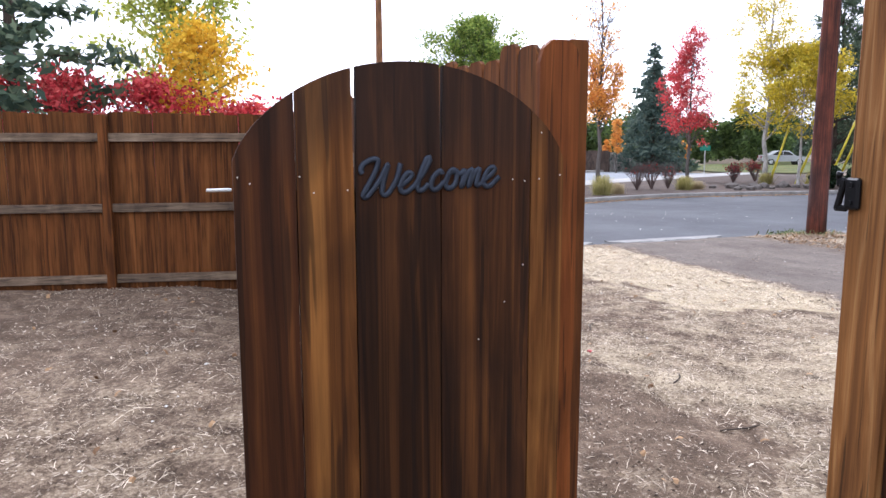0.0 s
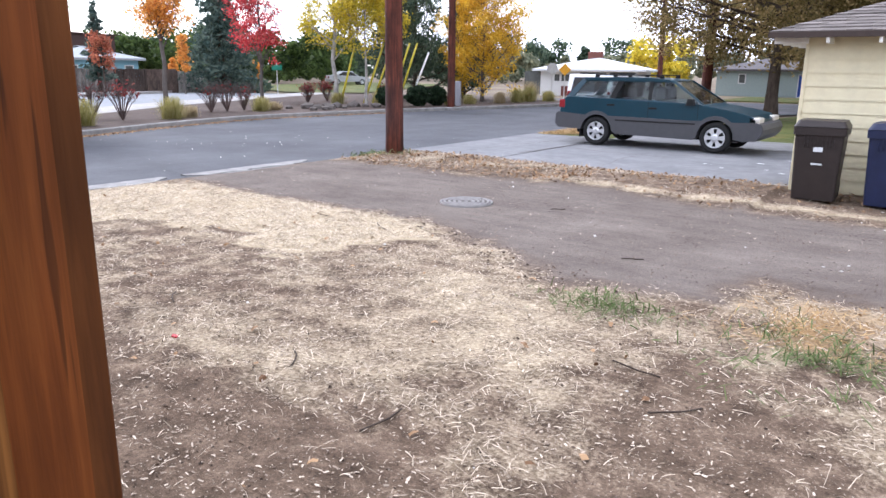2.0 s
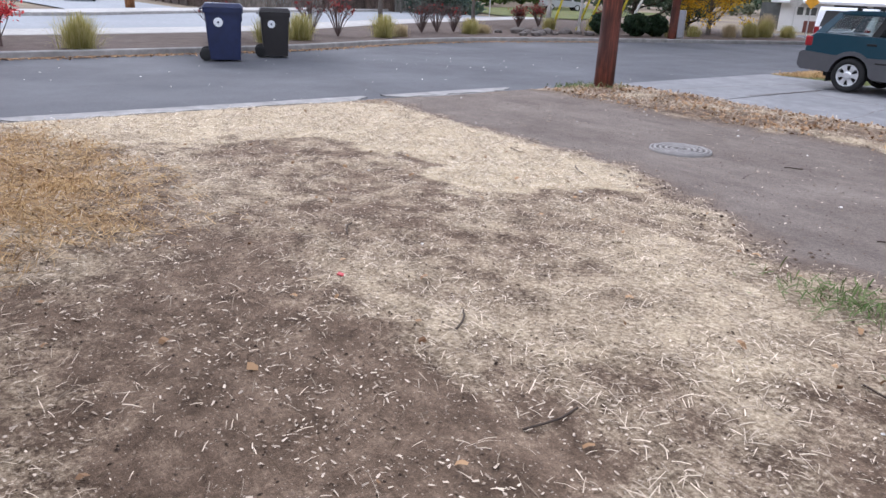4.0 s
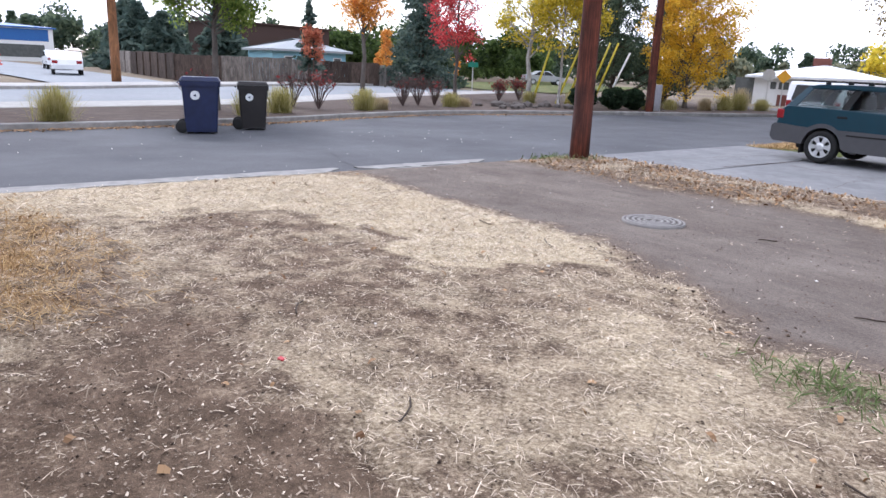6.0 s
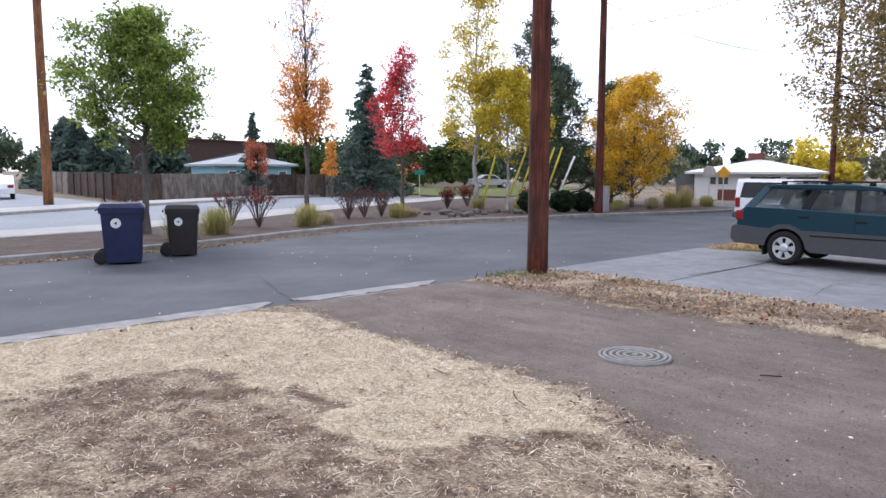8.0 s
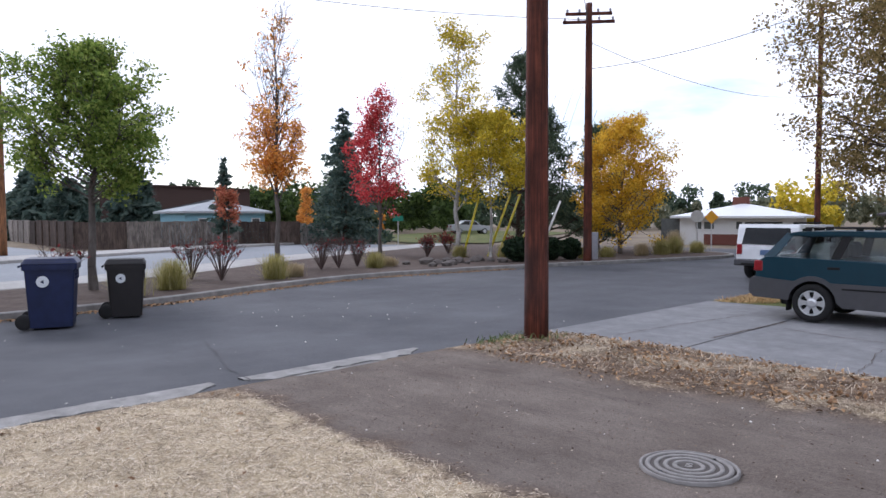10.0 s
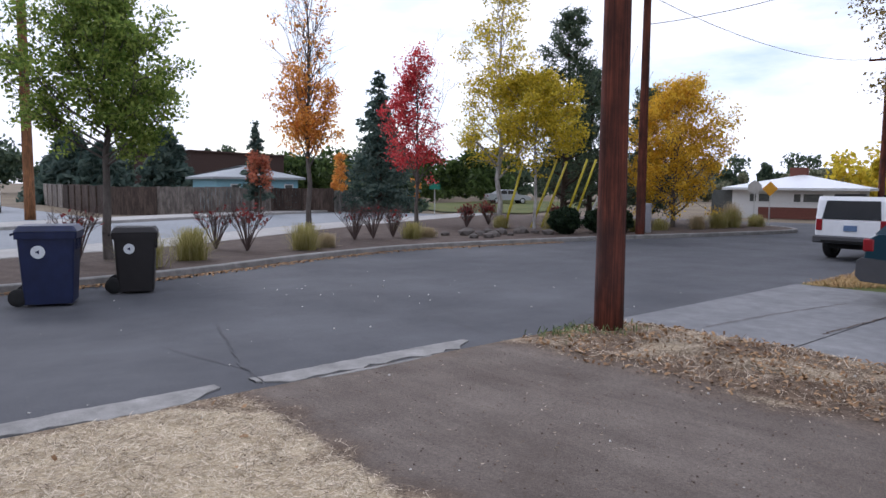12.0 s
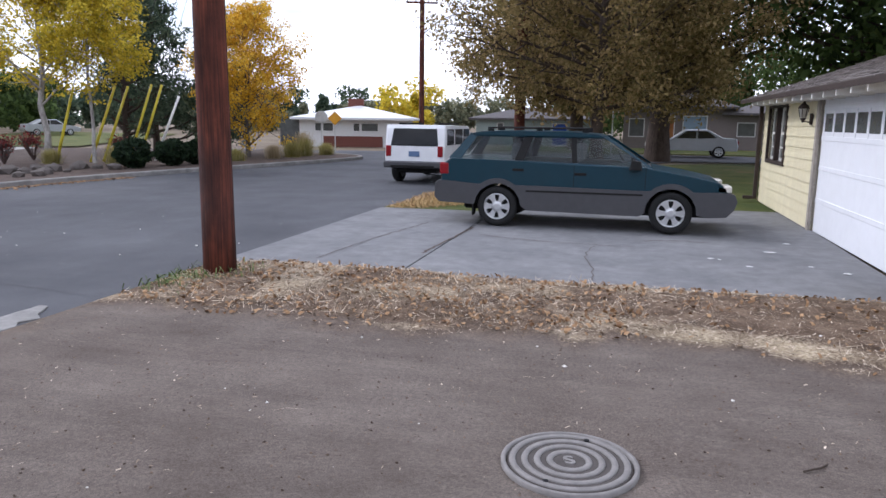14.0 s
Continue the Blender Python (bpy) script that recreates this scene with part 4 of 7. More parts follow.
for x, z in ((0.012, 1.615), (0.075, 1.605), (0.118, 1.60), (0.154, 1.605), (0.39, 1.59), (0.526, 1.59), (0.604, 1.585), (0.688, 1.58), (0.722, 1.62), (0.84, 1.605), (0.868, 1.62), (0.12, 1.37), (0.174, 1.27), (0.25, 1.17), (0.07, 1.73)):
    bm = bmesh.new()
    add_cone(bm, (x, 0.0105, z), (x, 0.0135, z), 0.0022, 0.002, 8)
    part("nail", bm, M_nail, gate)
part("latch_bar", box(GATE_W + 0.001, -0.03, 1.585, GATE_W + 0.06, -0.02, 1.593, 0.002), M_galv, gate, "bright metal latch bar")

# script lettering cut from metal: strokes in a plane, one letter after another
SCRIPT = (
    ("W", 0.0, ((0.05, 0.62), (0.0, 0.7), (0.05, 0.86), (0.3, 0.97), (0.42, 0.9), (0.36, 0.6), (0.2, 0.25), (0.12, 0.05), (0.24, 0.02), (0.5, 0.4), (0.68, 0.8), (0.62, 0.4), (0.62, 0.08), (0.76, 0.05), (0.95, 0.4), (1.02, 0.82))),
    ("e", 1.0, ((0.02, 0.2), (0.25, 0.35), (0.36, 0.5), (0.24, 0.56), (0.1, 0.36), (0.1, 0.12), (0.26, 0.06), (0.46, 0.22))),
    ("l", 1.44, ((0.02, 0.22), (0.2, 0.5), (0.36, 0.85), (0.28, 0.92), (0.12, 0.4), (0.12, 0.12), (0.24, 0.08), (0.4, 0.24))),
    ("c", 1.84, ((0.34, 0.46), (0.28, 0.56), (0.1, 0.4), (0.08, 0.15), (0.22, 0.07), (0.42, 0.26))),
    ("o", 2.22, ((0.1, 0.3), (0.2, 0.55), (0.36, 0.5), (0.36, 0.2), (0.2, 0.07), (0.08, 0.22), (0.2, 0.52), (0.5, 0.42))),
    ("m", 2.68, ((0.02, 0.42), (0.12, 0.52), (0.08, 0.1), (0.22, 0.45), (0.34, 0.52), (0.28, 0.1), (0.42, 0.45), (0.54, 0.52), (0.5, 0.12), (0.66, 0.16))),
    ("e", 3.3, ((0.02, 0.2), (0.25, 0.35), (0.36, 0.5), (0.24, 0.56), (0.1, 0.36), (0.1, 0.12), (0.26, 0.06), (0.52, 0.3))),
)
SW = 0.383 / 3.85
for letter, off, pts in SCRIPT:
    cu = bpy.data.curves.new("letter", "CURVE")
    cu.dimensions = "3D"
    cu.bevel_depth = 0.0075
    cu.bevel_resolution = 1
    line = smooth_line([((off + x) * SW, z * 0.098) for x, z in pts], 0.004)
    sp = cu.splines.new("POLY")
    sp.points.add(len(line) - 1)
    for p, (x, z) in zip(sp.points, line):
        p.co = (x + 0.12 * z, z + 0.05 * x, 0, 1)
    cu.materials.append(M_signmetal)
    ob = new("sign_letter", cu)
    ob.parent = gate
    ob.matrix_basis = pose(0.578, 0.0155, 1.565, 90, 0, 180) @ Matrix.Diagonal((1, 1, 0.5, 1))
    ob["label"] = "dark blue iron script letter"

# ---- utility poles ----
def pole_material():
    a = Mat("creosoted_pole", 0.8, spec=0.3)
    v = a.scaled(30, 30, 0.7)
    n = a.noise(1.0, 7, 0.7, v, 0.6)
    b = a.noise(1.1, 5, 0.65, a.scaled(2.5, 2.5, 1.1))
    c = a.ramp(n, (0.3, (0.018, 0.007, 0.005)), (0.52, (0.085, 0.022, 0.012)), (0.75, (0.19, 0.055, 0.025)))
    c = a.mix(0.8, c, a.grey(b, 0.38, 0.62, 0.28, 1.35), "MULTIPLY")
    a.colour(c).bump(n, 0.7, 0.012)
    return a.m


M_pole = pole_material()
M_palepole = wood_material("weathered_brown_pole", (0.08, 0.035, 0.015), (0.17, 0.075, 0.03), (0.27, 0.13, 0.055), (20, 20, 0.6), 0.85, 0.1)
M_insul = plain("grey_insulator", (0.3, 0.3, 0.32), 0.3)


def utility_pole(x, y, h, r, lean=(0, 0), arms=(), mat=None, label="", z=0.0):
    p = thing("utility_pole", pose(x, y, z, lean[0], lean[1], 0), label, "utility pole")
    bm = bmesh.new()
    n = 16
    random.seed(int(x * 100))
    for k in range(10):
        z0, z1 = -0.3 + (h + 0.3) * k / 10, -0.3 + (h + 0.3) * (k + 1) / 10
        add_cone(bm, (0, 0, z0), (0, 0, z1), r * (1 - 0.03 * k), r * (1 - 0.03 * (k + 1)), n, caps=k in (0, 9))
    bmesh.ops.remove_doubles(bm, verts=bm.verts, dist=0.0005)
    part("pole_shaft", bm, mat or M_pole, p, smooth=True)
    for za, w, yaw in arms:
        arm = part("crossarm", box(-w / 2, 0.06, za - 0.055, w / 2, 0.16, za + 0.055, 0.006, pose(0, 0, 0, 0, 0, yaw)), M_palepole if mat else M_pole, p)
        for u in (-0.46, -0.2, 0.2, 0.46):
            bm = bmesh.new()
            add_lathe(bm, [(0.02, za + 0.05), (0.045, za + 0.1), (0.05, za + 0.15), (0.02, za + 0.19)], 8, pose(0, 0, 0, 0, 0, yaw) @ Matrix.Translation((u * w, 0.11, 0)))
            part("insulator", bm, M_insul, arm)
    return p


utility_pole(-4.02, 3.33, 10.5, 0.178, (0, 0.0), (), None, "thick reddish creosoted utility pole in dead leaves")
utility_pole(-13.1, 17.75, 9.6, 0.17, (0, 0), ((8.95, 1.9, 40), (9.25, 1.7, 40)), None, "dark brown utility pole with crossarms by the shrubs")
utility_pole(-3.75, 21.9, 10.5, 0.2, (0, 0.6), (), None, "dark utility pole beside the cross street")
lamp_pole = utility_pole(-14.6, 46.3, 15.6, 0.2, (0, 0), ((9.7, 2.2, 20), (15.1, 1.6, 20)), None, "tall thin utility pole far along the street")
utility_pole(-35.8, 3.6, 15, 0.24, (0, -0.6), (), M_palepole, "pale brown utility pole across the main road")

# street lamp arm on the far pole
tube("lamp_arm", [(0.1, 0, 7.6), (1.2, 0.2, 8.5), (2.2, 0.4, 8.9)], 0.035, M_insul, lamp_pole)
part("lamp_head", box(2.1, 0.3, 8.82, 2.8, 0.55, 8.95, 0.03), M_insul, lamp_pole)
M_wire = plain("black_wire", (0.012, 0.012, 0.014), 0.6)


def wire(p, q, sag, label):
    pts = []
    for k in range(13):
        t = k / 12
        pts.append((p[0] + (q[0] - p[0]) * t, p[1] + (q[1] - p[1]) * t, p[2] + (q[2] - p[2]) * t - sag * 4 * t * (1 - t)))
    return tagged(tube("power_line", pts, 0.012, M_wire), label, "power line")


wire((-13.1, 17.75, 8.2), (-14.6, 46.3, 9.8), 0.9, "thin black power line between two poles")
wire((-13.1, 17.75, 7.2), (-3.75, 21.9, 9.6), 0.5, "thin black service line over the street")
wire((-13.1, 17.75, 9.0), (-35.6, 3.9, 14.4), 0.7, "thin black power line over the planting strip")
wire((-13.1, 17.75, 8.6), (-4.02, 3.33, 10.3), 0.4, "thin black power line between street poles")


# yellow and white guy-wire guards
M_yellow = plain("yellow_plastic_guard", (0.55, 0.46, 0.03), 0.5)
M_whiteplastic = plain("white_plastic", (0.75, 0.75, 0.72), 0.5)
for (x, y), (dx, dy), h, mt, lb in (((-18.3, 16.4), (0.5, 0.45), 2.5, M_yellow, "yellow"), ((-17.9, 17.5), (0.75, 0.55), 2.6, M_yellow, "yellow"), ((-17.7, 17.9), (0.75, 0.55), 2.6, M_yellow, "yellow"), ((-17.3, 18.7), (0.75, 0.5), 2.7, M_yellow, "yellow"), ((-17.1, 19.0), (0.75, 0.5), 2.7, M_yellow, "yellow"), ((-16.5, 19.1), (0.8, 0.45), 2.3, M_whiteplastic, "white")):
    g = thing("guy_wire_guard", pose(x, y, 0.1), lb + " plastic guard on a slanting guy wire", "guy wire guard", group="guy wire guards")
    bm = bmesh.new()
    add_cone(bm, (0, 0, 0), (dx, dy, h), 0.05, 0.045, 10)
    part("guard_tube", bm, mt, g)
    bm = bmesh.new()
    add_cone(bm, (dx, dy, h), (dx * 2.6, dy * 2.6, h * 2.6), 0.008, 0.008, 6)
    part("guy_wire", bm, M_wire, g)

# ---- wheelie bins ----
M_binblue = plain("dark_blue_plastic", (0.008, 0.014, 0.05), 0.45, 0, 0.25, 5, 0.4)
M_binbrown = plain("dark_brown_plastic", (0.022, 0.015, 0.013), 0.5, 0, 0.25, 5, 0.4)
M_binblack = plain("black_plastic", (0.012, 0.010, 0.010), 0.5, 0, 0.25, 5, 0.4)
M_decal = plain("pale_decal", (0.6, 0.62, 0.63), 0.6, 0, 0.08)
M_rubber = plain("black_rubber", (0.012, 0.012, 0.012), 0.85, 0, 0.25, 30)


def taper_box(bm, w0, d0, w1, d1, z0, z1, r=0.04, oy0=0.0, oy1=0.0):
    rings = []
    for w, d, z, oy in ((w0, d0, z0, oy0), (w1, d1, z1, oy1)):
        ring = []
        for cx, cy, a0 in ((w / 2 - r, d / 2 - r, 0), (-w / 2 + r, d / 2 - r, 90), (-w / 2 + r, -d / 2 + r, 180), (w / 2 - r, -d / 2 + r, 270)):
            for k in range(4):
                a = radians(a0 + 30 * k)
                ring.append(bm.verts.new((cx + r * math.cos(a), cy + r * math.sin(a) + oy, z)))
        rings.append(ring)
    n = len(rings[0])
    for i in range(n):
        j = (i + 1) % n
        bm.faces.new((rings[0][i], rings[0][j], rings[1][j], rings[1][i]))
    bm.faces.new(list(reversed(rings[0])))
    bm.faces.new(rings[1])


def wheelie_bin(x, y, yaw, mat, label, h=1.08, w=0.62, d=0.7, z=0.0):
    """Front faces local -y; the wheels are at the back."""
    b = thing("wheelie_bin", pose(x, y, z, 0, 0, yaw), label, "bin", group="wheelie bins")
    bm = bmesh.new()
    taper_box(bm, w * 0.82, d * 0.76, w * 0.93, d * 0.9, 0.03, h - 0.13)
    part("bin_body", bm, mat, b)
    bm = bmesh.new()
    taper_box(bm, w * 0.99, d * 0.97, w * 1.0, d * 0.98, h - 0.2, h - 0.1)
    part("rim", bm, mat, b)
    bm = bmesh.new()
    taper_box(bm, w * 1.0, d * 1.0, w * 0.86, d * 0.86, h - 0.095, h - 0.02, 0.05)
    part("lid", bm, mat, b)
    for i in range(9):
        s = w * (-0.28 + 0.07 * i)
        part("rib", box(s - 0.008, -d * 0.46, h - 0.36, s + 0.008, -d * 0.425, h - 0.215, 0.003), mat, b)
    for sx_ in (-1, 1):
        wh = bmesh.new()
        add_lathe(wh, [(0.05, -0.03), (0.115, -0.03), (0.125, -0.015), (0.125, 0.015), (0.115, 0.03), (0.05, 0.03)], 20, pose(sx_ * w * 0.36, d * 0.47, 0.125, 0, 90, 0))
        part("wheel", wh, M_rubber, b)
    bm = bmesh.new()
    add_cone(bm, (-w * 0.35, d * 0.47, 0.125), (w * 0.35, d * 0.47, 0.125), 0.012, 0.012, 8)
    part("axle", bm, M_galv, b)
    bm = bmesh.new()
    add_cone(bm, (-w * 0.38, d * 0.54, h - 0.14), (w * 0.38, d * 0.54, h - 0.14), 0.016, 0.016, 8)
    part("handle", bm, mat, b)
    return b


def round_decal(b, x, y, z, r, normal_yaw):
    m = pose(x, y, z, 0, 0, normal_yaw) @ pose(0, 0, 0, 90, 0, 0)
    bm = bmesh.new()
    add_cone(bm, (0, 0, 0), (0, 0, 0.004), r, r, 20)
    bmesh.ops.transform(bm, matrix=m, verts=bm.verts)
    part("decal", bm, M_decal, b, "round pale decal")
    bm = bmesh.new()
    add_cone(bm, (0, 0, 0.0035), (0, 0, 0.006), r * 0.4, r * 0.4, 3)
    bmesh.ops.transform(bm, matrix=m, verts=bm.verts)
    part("decal_mark", bm, M_binblue, b)


bb = wheelie_bin(-10.28, -1.235, 158, M_binblue, "dark blue plastic wheelie bin at the kerb", 1.14, 0.72, 0.80)
round_decal(bb, -0.328, 0.1, 0.76, 0.09, -90)
b2 = wheelie_bin(-10.73, 0.085, 158, M_binblack, "black plastic wheelie bin at the kerb", 1.05, 0.60, 0.68)
round_decal(b2, -0.275, 0.08, 0.70, 0.08, -90)
b3 = wheelie_bin(3.47, 3.15, 3, M_binbrown, "dark brown plastic wheelie bin by the house wall", 1.07, 0.62, 0.68)
part("sticker", box(-0.05, -0.312, 0.66, 0.06, -0.306, 0.72, 0.001), M_decal, b3, "worn pale sticker")
part("sticker_bar", box(-0.06, -0.305, 0.49, 0.07, -0.296, 0.512, 0.001), M_decal, b3)
b4 = wheelie_bin(4.33, 3.15, -2, M_binblue, "dark blue plastic wheelie bin by the house wall", 1.07, 0.62, 0.68)


# ---- the cream garage house ----
M_cream = plain("cream_painted_siding", (0.70, 0.63, 0.42), 0.6, 0, 0.06, 6, bump=0.15)
M_trim = plain("grey_weathered_trim", (0.36, 0.32, 0.27), 0.8, 0, 0.2, 12)
M_darktrim = plain("dark_brown_trim", (0.045, 0.03, 0.024), 0.7, 0, 0.2, 12)
M_garage = plain("white_garage_door_paint", (0.82, 0.83, 0.85), 0.45, 0, 0.03, 5)
M_dusky = plain("dusty_dark_glass", (0.10, 0.105, 0.10), 0.12, 0, 0.25, 3, 0.6, 0.0)
M_whitepaint = plain("white_sash_paint", (0.72, 0.7, 0.64), 0.5, 0, 0.08)


def shingle_material(name, lo, hi):
    a = Mat(name, 0.95, spec=0.2)
    c = a.ramp(a.island(), (0.0, lo), (1.0, hi))
    c = a.mix(0.7, c, a.grey(a.noise(60, 4, 0.7), 0.3, 0.7, 0.7, 1.3), "MULTIPLY")
    a.colour(c)
    return a.m


M_shingle = shingle_material("grey_brown_shingle", (0.10, 0.088, 0.08), (0.21, 0.185, 0.17))
house = thing("garage_house", pose(3.04, 3.78, 0, 0, 0, 1.0), "cream lap-sided garage house with a white garage door", "house")
HL, HW, HT = 9.75, 8.0, 2.16          # along y, along x, wall height
DY0, DY1, DT = 0.95, 5.25, 2.06      # garage door
WY0, WY1, WZ0, WZ1 = 7.55, 9.1, 0.96, 1.98   # side window
core = bmesh.new()
for y0, y1, z0, z1 in ((0.1, DY0, 0, HT), (DY0, DY1, DT, HT), (DY1, WY0, 0, HT), (WY0, WY1, 0, WZ0), (WY0, WY1, WZ1, HT), (WY1, HL, 0, HT)):
    add_box(core, 0.03, y0, z0, 0.16, y1, z1)
add_box(core, 0.03, 0.03, 0, HW, 0.16, HT)
add_box(core, 0.16, HL - 0.13, 0, HW, HL, HT)
add_box(core, HW - 0.13, 0.16, 0, HW, HL - 0.13, HT)
part("wall", core, M_cream, house)
plank_meshes = {}


def siding(x0, y0, x1, y1, z, hgt):
    d = Vector((x1 - x0, y1 - y0, 0))
    key = (round(d.length, 3), round(hgt, 3))
    if key not in plank_meshes:
        bm = bmesh.new()
        add_prism(bm, [(0.0, 0.0), (0.026, 0.0), (0.008, hgt + 0.012), (0.0, hgt + 0.012)], 0, d.length)
        bmesh.ops.transform(bm, matrix=Matrix(((0, 0, 1, 0), (1, 0, 0, 0), (0, 1, 0, 0), (0, 0, 0, 1))), verts=bm.verts)
        me = bpy.data.meshes.new("siding_board")
        bm.to_mesh(me)
        bm.free()
        me.materials.append(M_cream)
        plank_meshes[key] = me
    ang = math.degrees(math.atan2(d.y, d.x))
    shared("siding_board", plank_meshes[key], house, pose(x0, y0, z, 0, 0, ang))


EXPO = 0.18
for k in range(12):
    z = 0.02 + k * EXPO
    siding(HW, 0.031, 0.004, 0.031, z, EXPO - 0.002)
    zt = z + EXPO * 0.6
    for a, b in ((0.004, DY0 - 0.1), (DY1 + 0.1, WY0 - 0.07), (WY1 + 0.07, HL)):
        if a > 1 and a < 6 or not (WZ0 - 0.1 < zt < WZ1 + 0.06) or a > 7 or a < 1:
            siding(0.031, a, 0.031, b, z, EXPO - 0.002)
    if not (WZ0 - 0.1 < zt < WZ1 + 0.06):
        siding(0.031, WY0 - 0.07, 0.031, WY1 + 0.07, z, EXPO - 0.002)
    if zt > DT + 0.06:
        siding(0.031, DY0 - 0.1, 0.031, DY1 + 0.1, z, EXPO - 0.002)

gdoor = part("garage_door", box(0.075, DY0, 0.0, 0.115, DY1, DT, 0.003), M_garage, house, "white panelled garage door")
n_pan = 8
pw = (DY1 - DY0 - 0.16) / n_pan
for i in range(n_pan):
    y0 = DY0 + 0.08 + i * pw
    part("door_pane", box(0.069, y0 + 0.06, 1.56, 0.0745, y0 + pw - 0.06, 1.83, 0.001), M_dusky, gdoor, "dusty dark pane")
for z in (0.5, 1.0, 1.46, 1.92):
    part("door_rail", box(0.066, DY0, z - 0.035, 0.0745, DY1, z + 0.035, 0.003), M_garage, gdoor)
for i in range(n_pan + 1):
    y0 = DY0 + 0.08 + i * pw
    part("door_stile", box(0.066, y0 - 0.04, 1.497, 0.0743, y0 + 0.04, 1.883, 0.003), M_garage, gdoor)
for y0, y1, z0, z1 in ((DY0 - 0.1, DY0, 0, DT + 0.09), (DY1, DY1 + 0.1, 0, DT + 0.09), (DY0, DY1, DT, DT + 0.09)):
    part("door_trim", box(-0.012, y0, z0, 0.075, y1, z1, 0.003), M_trim, house)

win = part("window", box(0.10, WY0, WZ0, 0.108, WY1, WZ1), M_dusky, house, "paired side windows with dark trim")
for y0, y1, z0, z1 in ((WY0 - 0.07, WY0, WZ0 - 0.07, WZ1 + 0.07), (WY1, WY1 + 0.07, WZ0 - 0.07, WZ1 + 0.07), (WY0, WY1, WZ1, WZ1 + 0.07), (WY0, WY1, WZ0 - 0.07, WZ0), ((WY0 + WY1) / 2 - 0.05, (WY0 + WY1) / 2 + 0.05, WZ0, WZ1)):
    part("window_trim", box(-0.016, y0, z0, 0.11, y1, z1, 0.003), M_darktrim, win)
mid = (WY0 + WY1) / 2
for a, b in ((WY0, mid - 0.05), (mid + 0.05, WY1)):
    for y0, y1, z0, z1 in ((a, a + 0.045, WZ0, WZ1), (b - 0.045, b, WZ0, WZ1), (a + 0.045, b - 0.045, WZ0, WZ0 + 0.05), (a + 0.045, b - 0.045, WZ1 - 0.05, WZ1), (a + 0.045, b - 0.045, 1.46, 1.51), ((a + b) / 2 - 0.013, (a + b) / 2 + 0.013, WZ0 + 0.05, 1.46), ((a + b) / 2 - 0.013, (a + b) / 2 + 0.013, 1.51, WZ1 - 0.05), (a + 0.045, (a + b) / 2 - 0.013, 1.2, 1.225), ((a + b) / 2 + 0.013, b - 0.045, 1.2, 1.225)):
        part("sash_bar", box(0.075, y0, z0, 0.097, y1, z1, 0.002), M_whitepaint, win)

# hip roof
EO, RT = 0.42, 0.36     # eave overhang, rise for each metre
ez = HT - 0.02
x0r, x1r, y0r, y1r = -EO, HW + EO, -EO, HL + EO
half = (x1r - x0r) / 2
ridge_z = ez + half * RT
ra, rb = Vector((x0r + half, y0r + half, ridge_z)), Vector((x0r + half, y1r - half, ridge_z))
if rb.y < ra.y:
    ra.y = rb.y = (y0r + y1r) / 2
c00, c10, c11, c01 = (Vector(c) for c in ((x0r, y0r, ez), (x1r, y0r, ez), (x1r, y1r, ez), (x0r, y1r, ez)))
bm = bmesh.new()
up = Vector((0, 0, 0.03))
lo = [bm.verts.new(c) for c in (c00, c10, c11, c01, ra, rb)]
hi = [bm.verts.new(c + up) for c in (c00, c10, c11, c01, ra, rb)]
for vs, fl in ((lo, True), (hi, False)):
    for f in ((0, 1, 4), (1, 2, 5, 4), (2, 3, 5), (3, 0, 4, 5)):
        bm.faces.new([vs[i] for i in (reversed(f) if fl else f)])
for i in range(4):
    j = (i + 1) % 4
    bm.faces.new((lo[i], lo[j], hi[j], hi[i]))
part("roof", bm, M_trim, house)


def shingle_face(a, b, c, d):
    """Shingle courses on the roof face with eave a to b, top d to c."""
    bm = bmesh.new()
    slope = ((d + c) / 2 - (a + b) / 2).length
    rows = int(slope / 0.14)
    nrm = (b - a).cross(d - a).normalized()
    if nrm.z < 0:
        nrm = -nrm
    for r in range(rows):
        t0, t1 = r / rows, min(1, (r + 1.15) / rows)
        l0, l1, r0, r1 = a.lerp(d, t0), a.lerp(d, t1), b.lerp(c, t0), b.lerp(c, t1)
        n = max(1, int((r0 - l0).length / 0.3))
        off = (r % 2) * 0.5
        for i in range(n + 1):
            u0, u1 = max(0, (i - off) / n), min(1, (i + 0.985 - off) / n)
            if u1 <= u0:
                continue
            h = random.uniform(0.042, 0.052)
            p = [l0.lerp(r0, u0) + nrm * h, l0.lerp(r0, u1) + nrm * h, l1.lerp(r1, u1) + nrm * 0.034, l1.lerp(r1, u0) + nrm * 0.034]
            q = [l0.lerp(r0, u0) + nrm * 0.03, l0.lerp(r0, u1) + nrm * 0.03]
            v = [bm.verts.new(k) for k in p]
            w = [bm.verts.new(k) for k in q]
            bm.faces.new(v)
            bm.faces.new((w[0], w[1], v[1], v[0]))
    ob = part("shingles", bm, M_shingle, house)
    ob["kind"] = "stuff"


random.seed(77)
shingle_face(c00, c10, ra, ra)
shingle_face(c01, c00, ra, rb)
for k in range(16):
    y = y0r + 0.3 + k * 0.6
    if y < y1r - 0.2:
        part("rafter_tail", box(x0r + 0.02, y - 0.022, ez - 0.115, 0.03, y + 0.022, ez - 0.012, 0.003), M_whitepaint, house)
for k in range(13):
    x = 0.3 + k * 0.6
    part("rafter_tail", box(x - 0.022, y0r + 0.02, ez - 0.115, x + 0.022, 0.03, ez - 0.012, 0.003), M_whitepaint, house)
part("fascia", box(x0r - 0.014, y0r, ez - 0.045, x0r - 0.001, y1r, ez + 0.03, 0.002), M_darktrim, house)
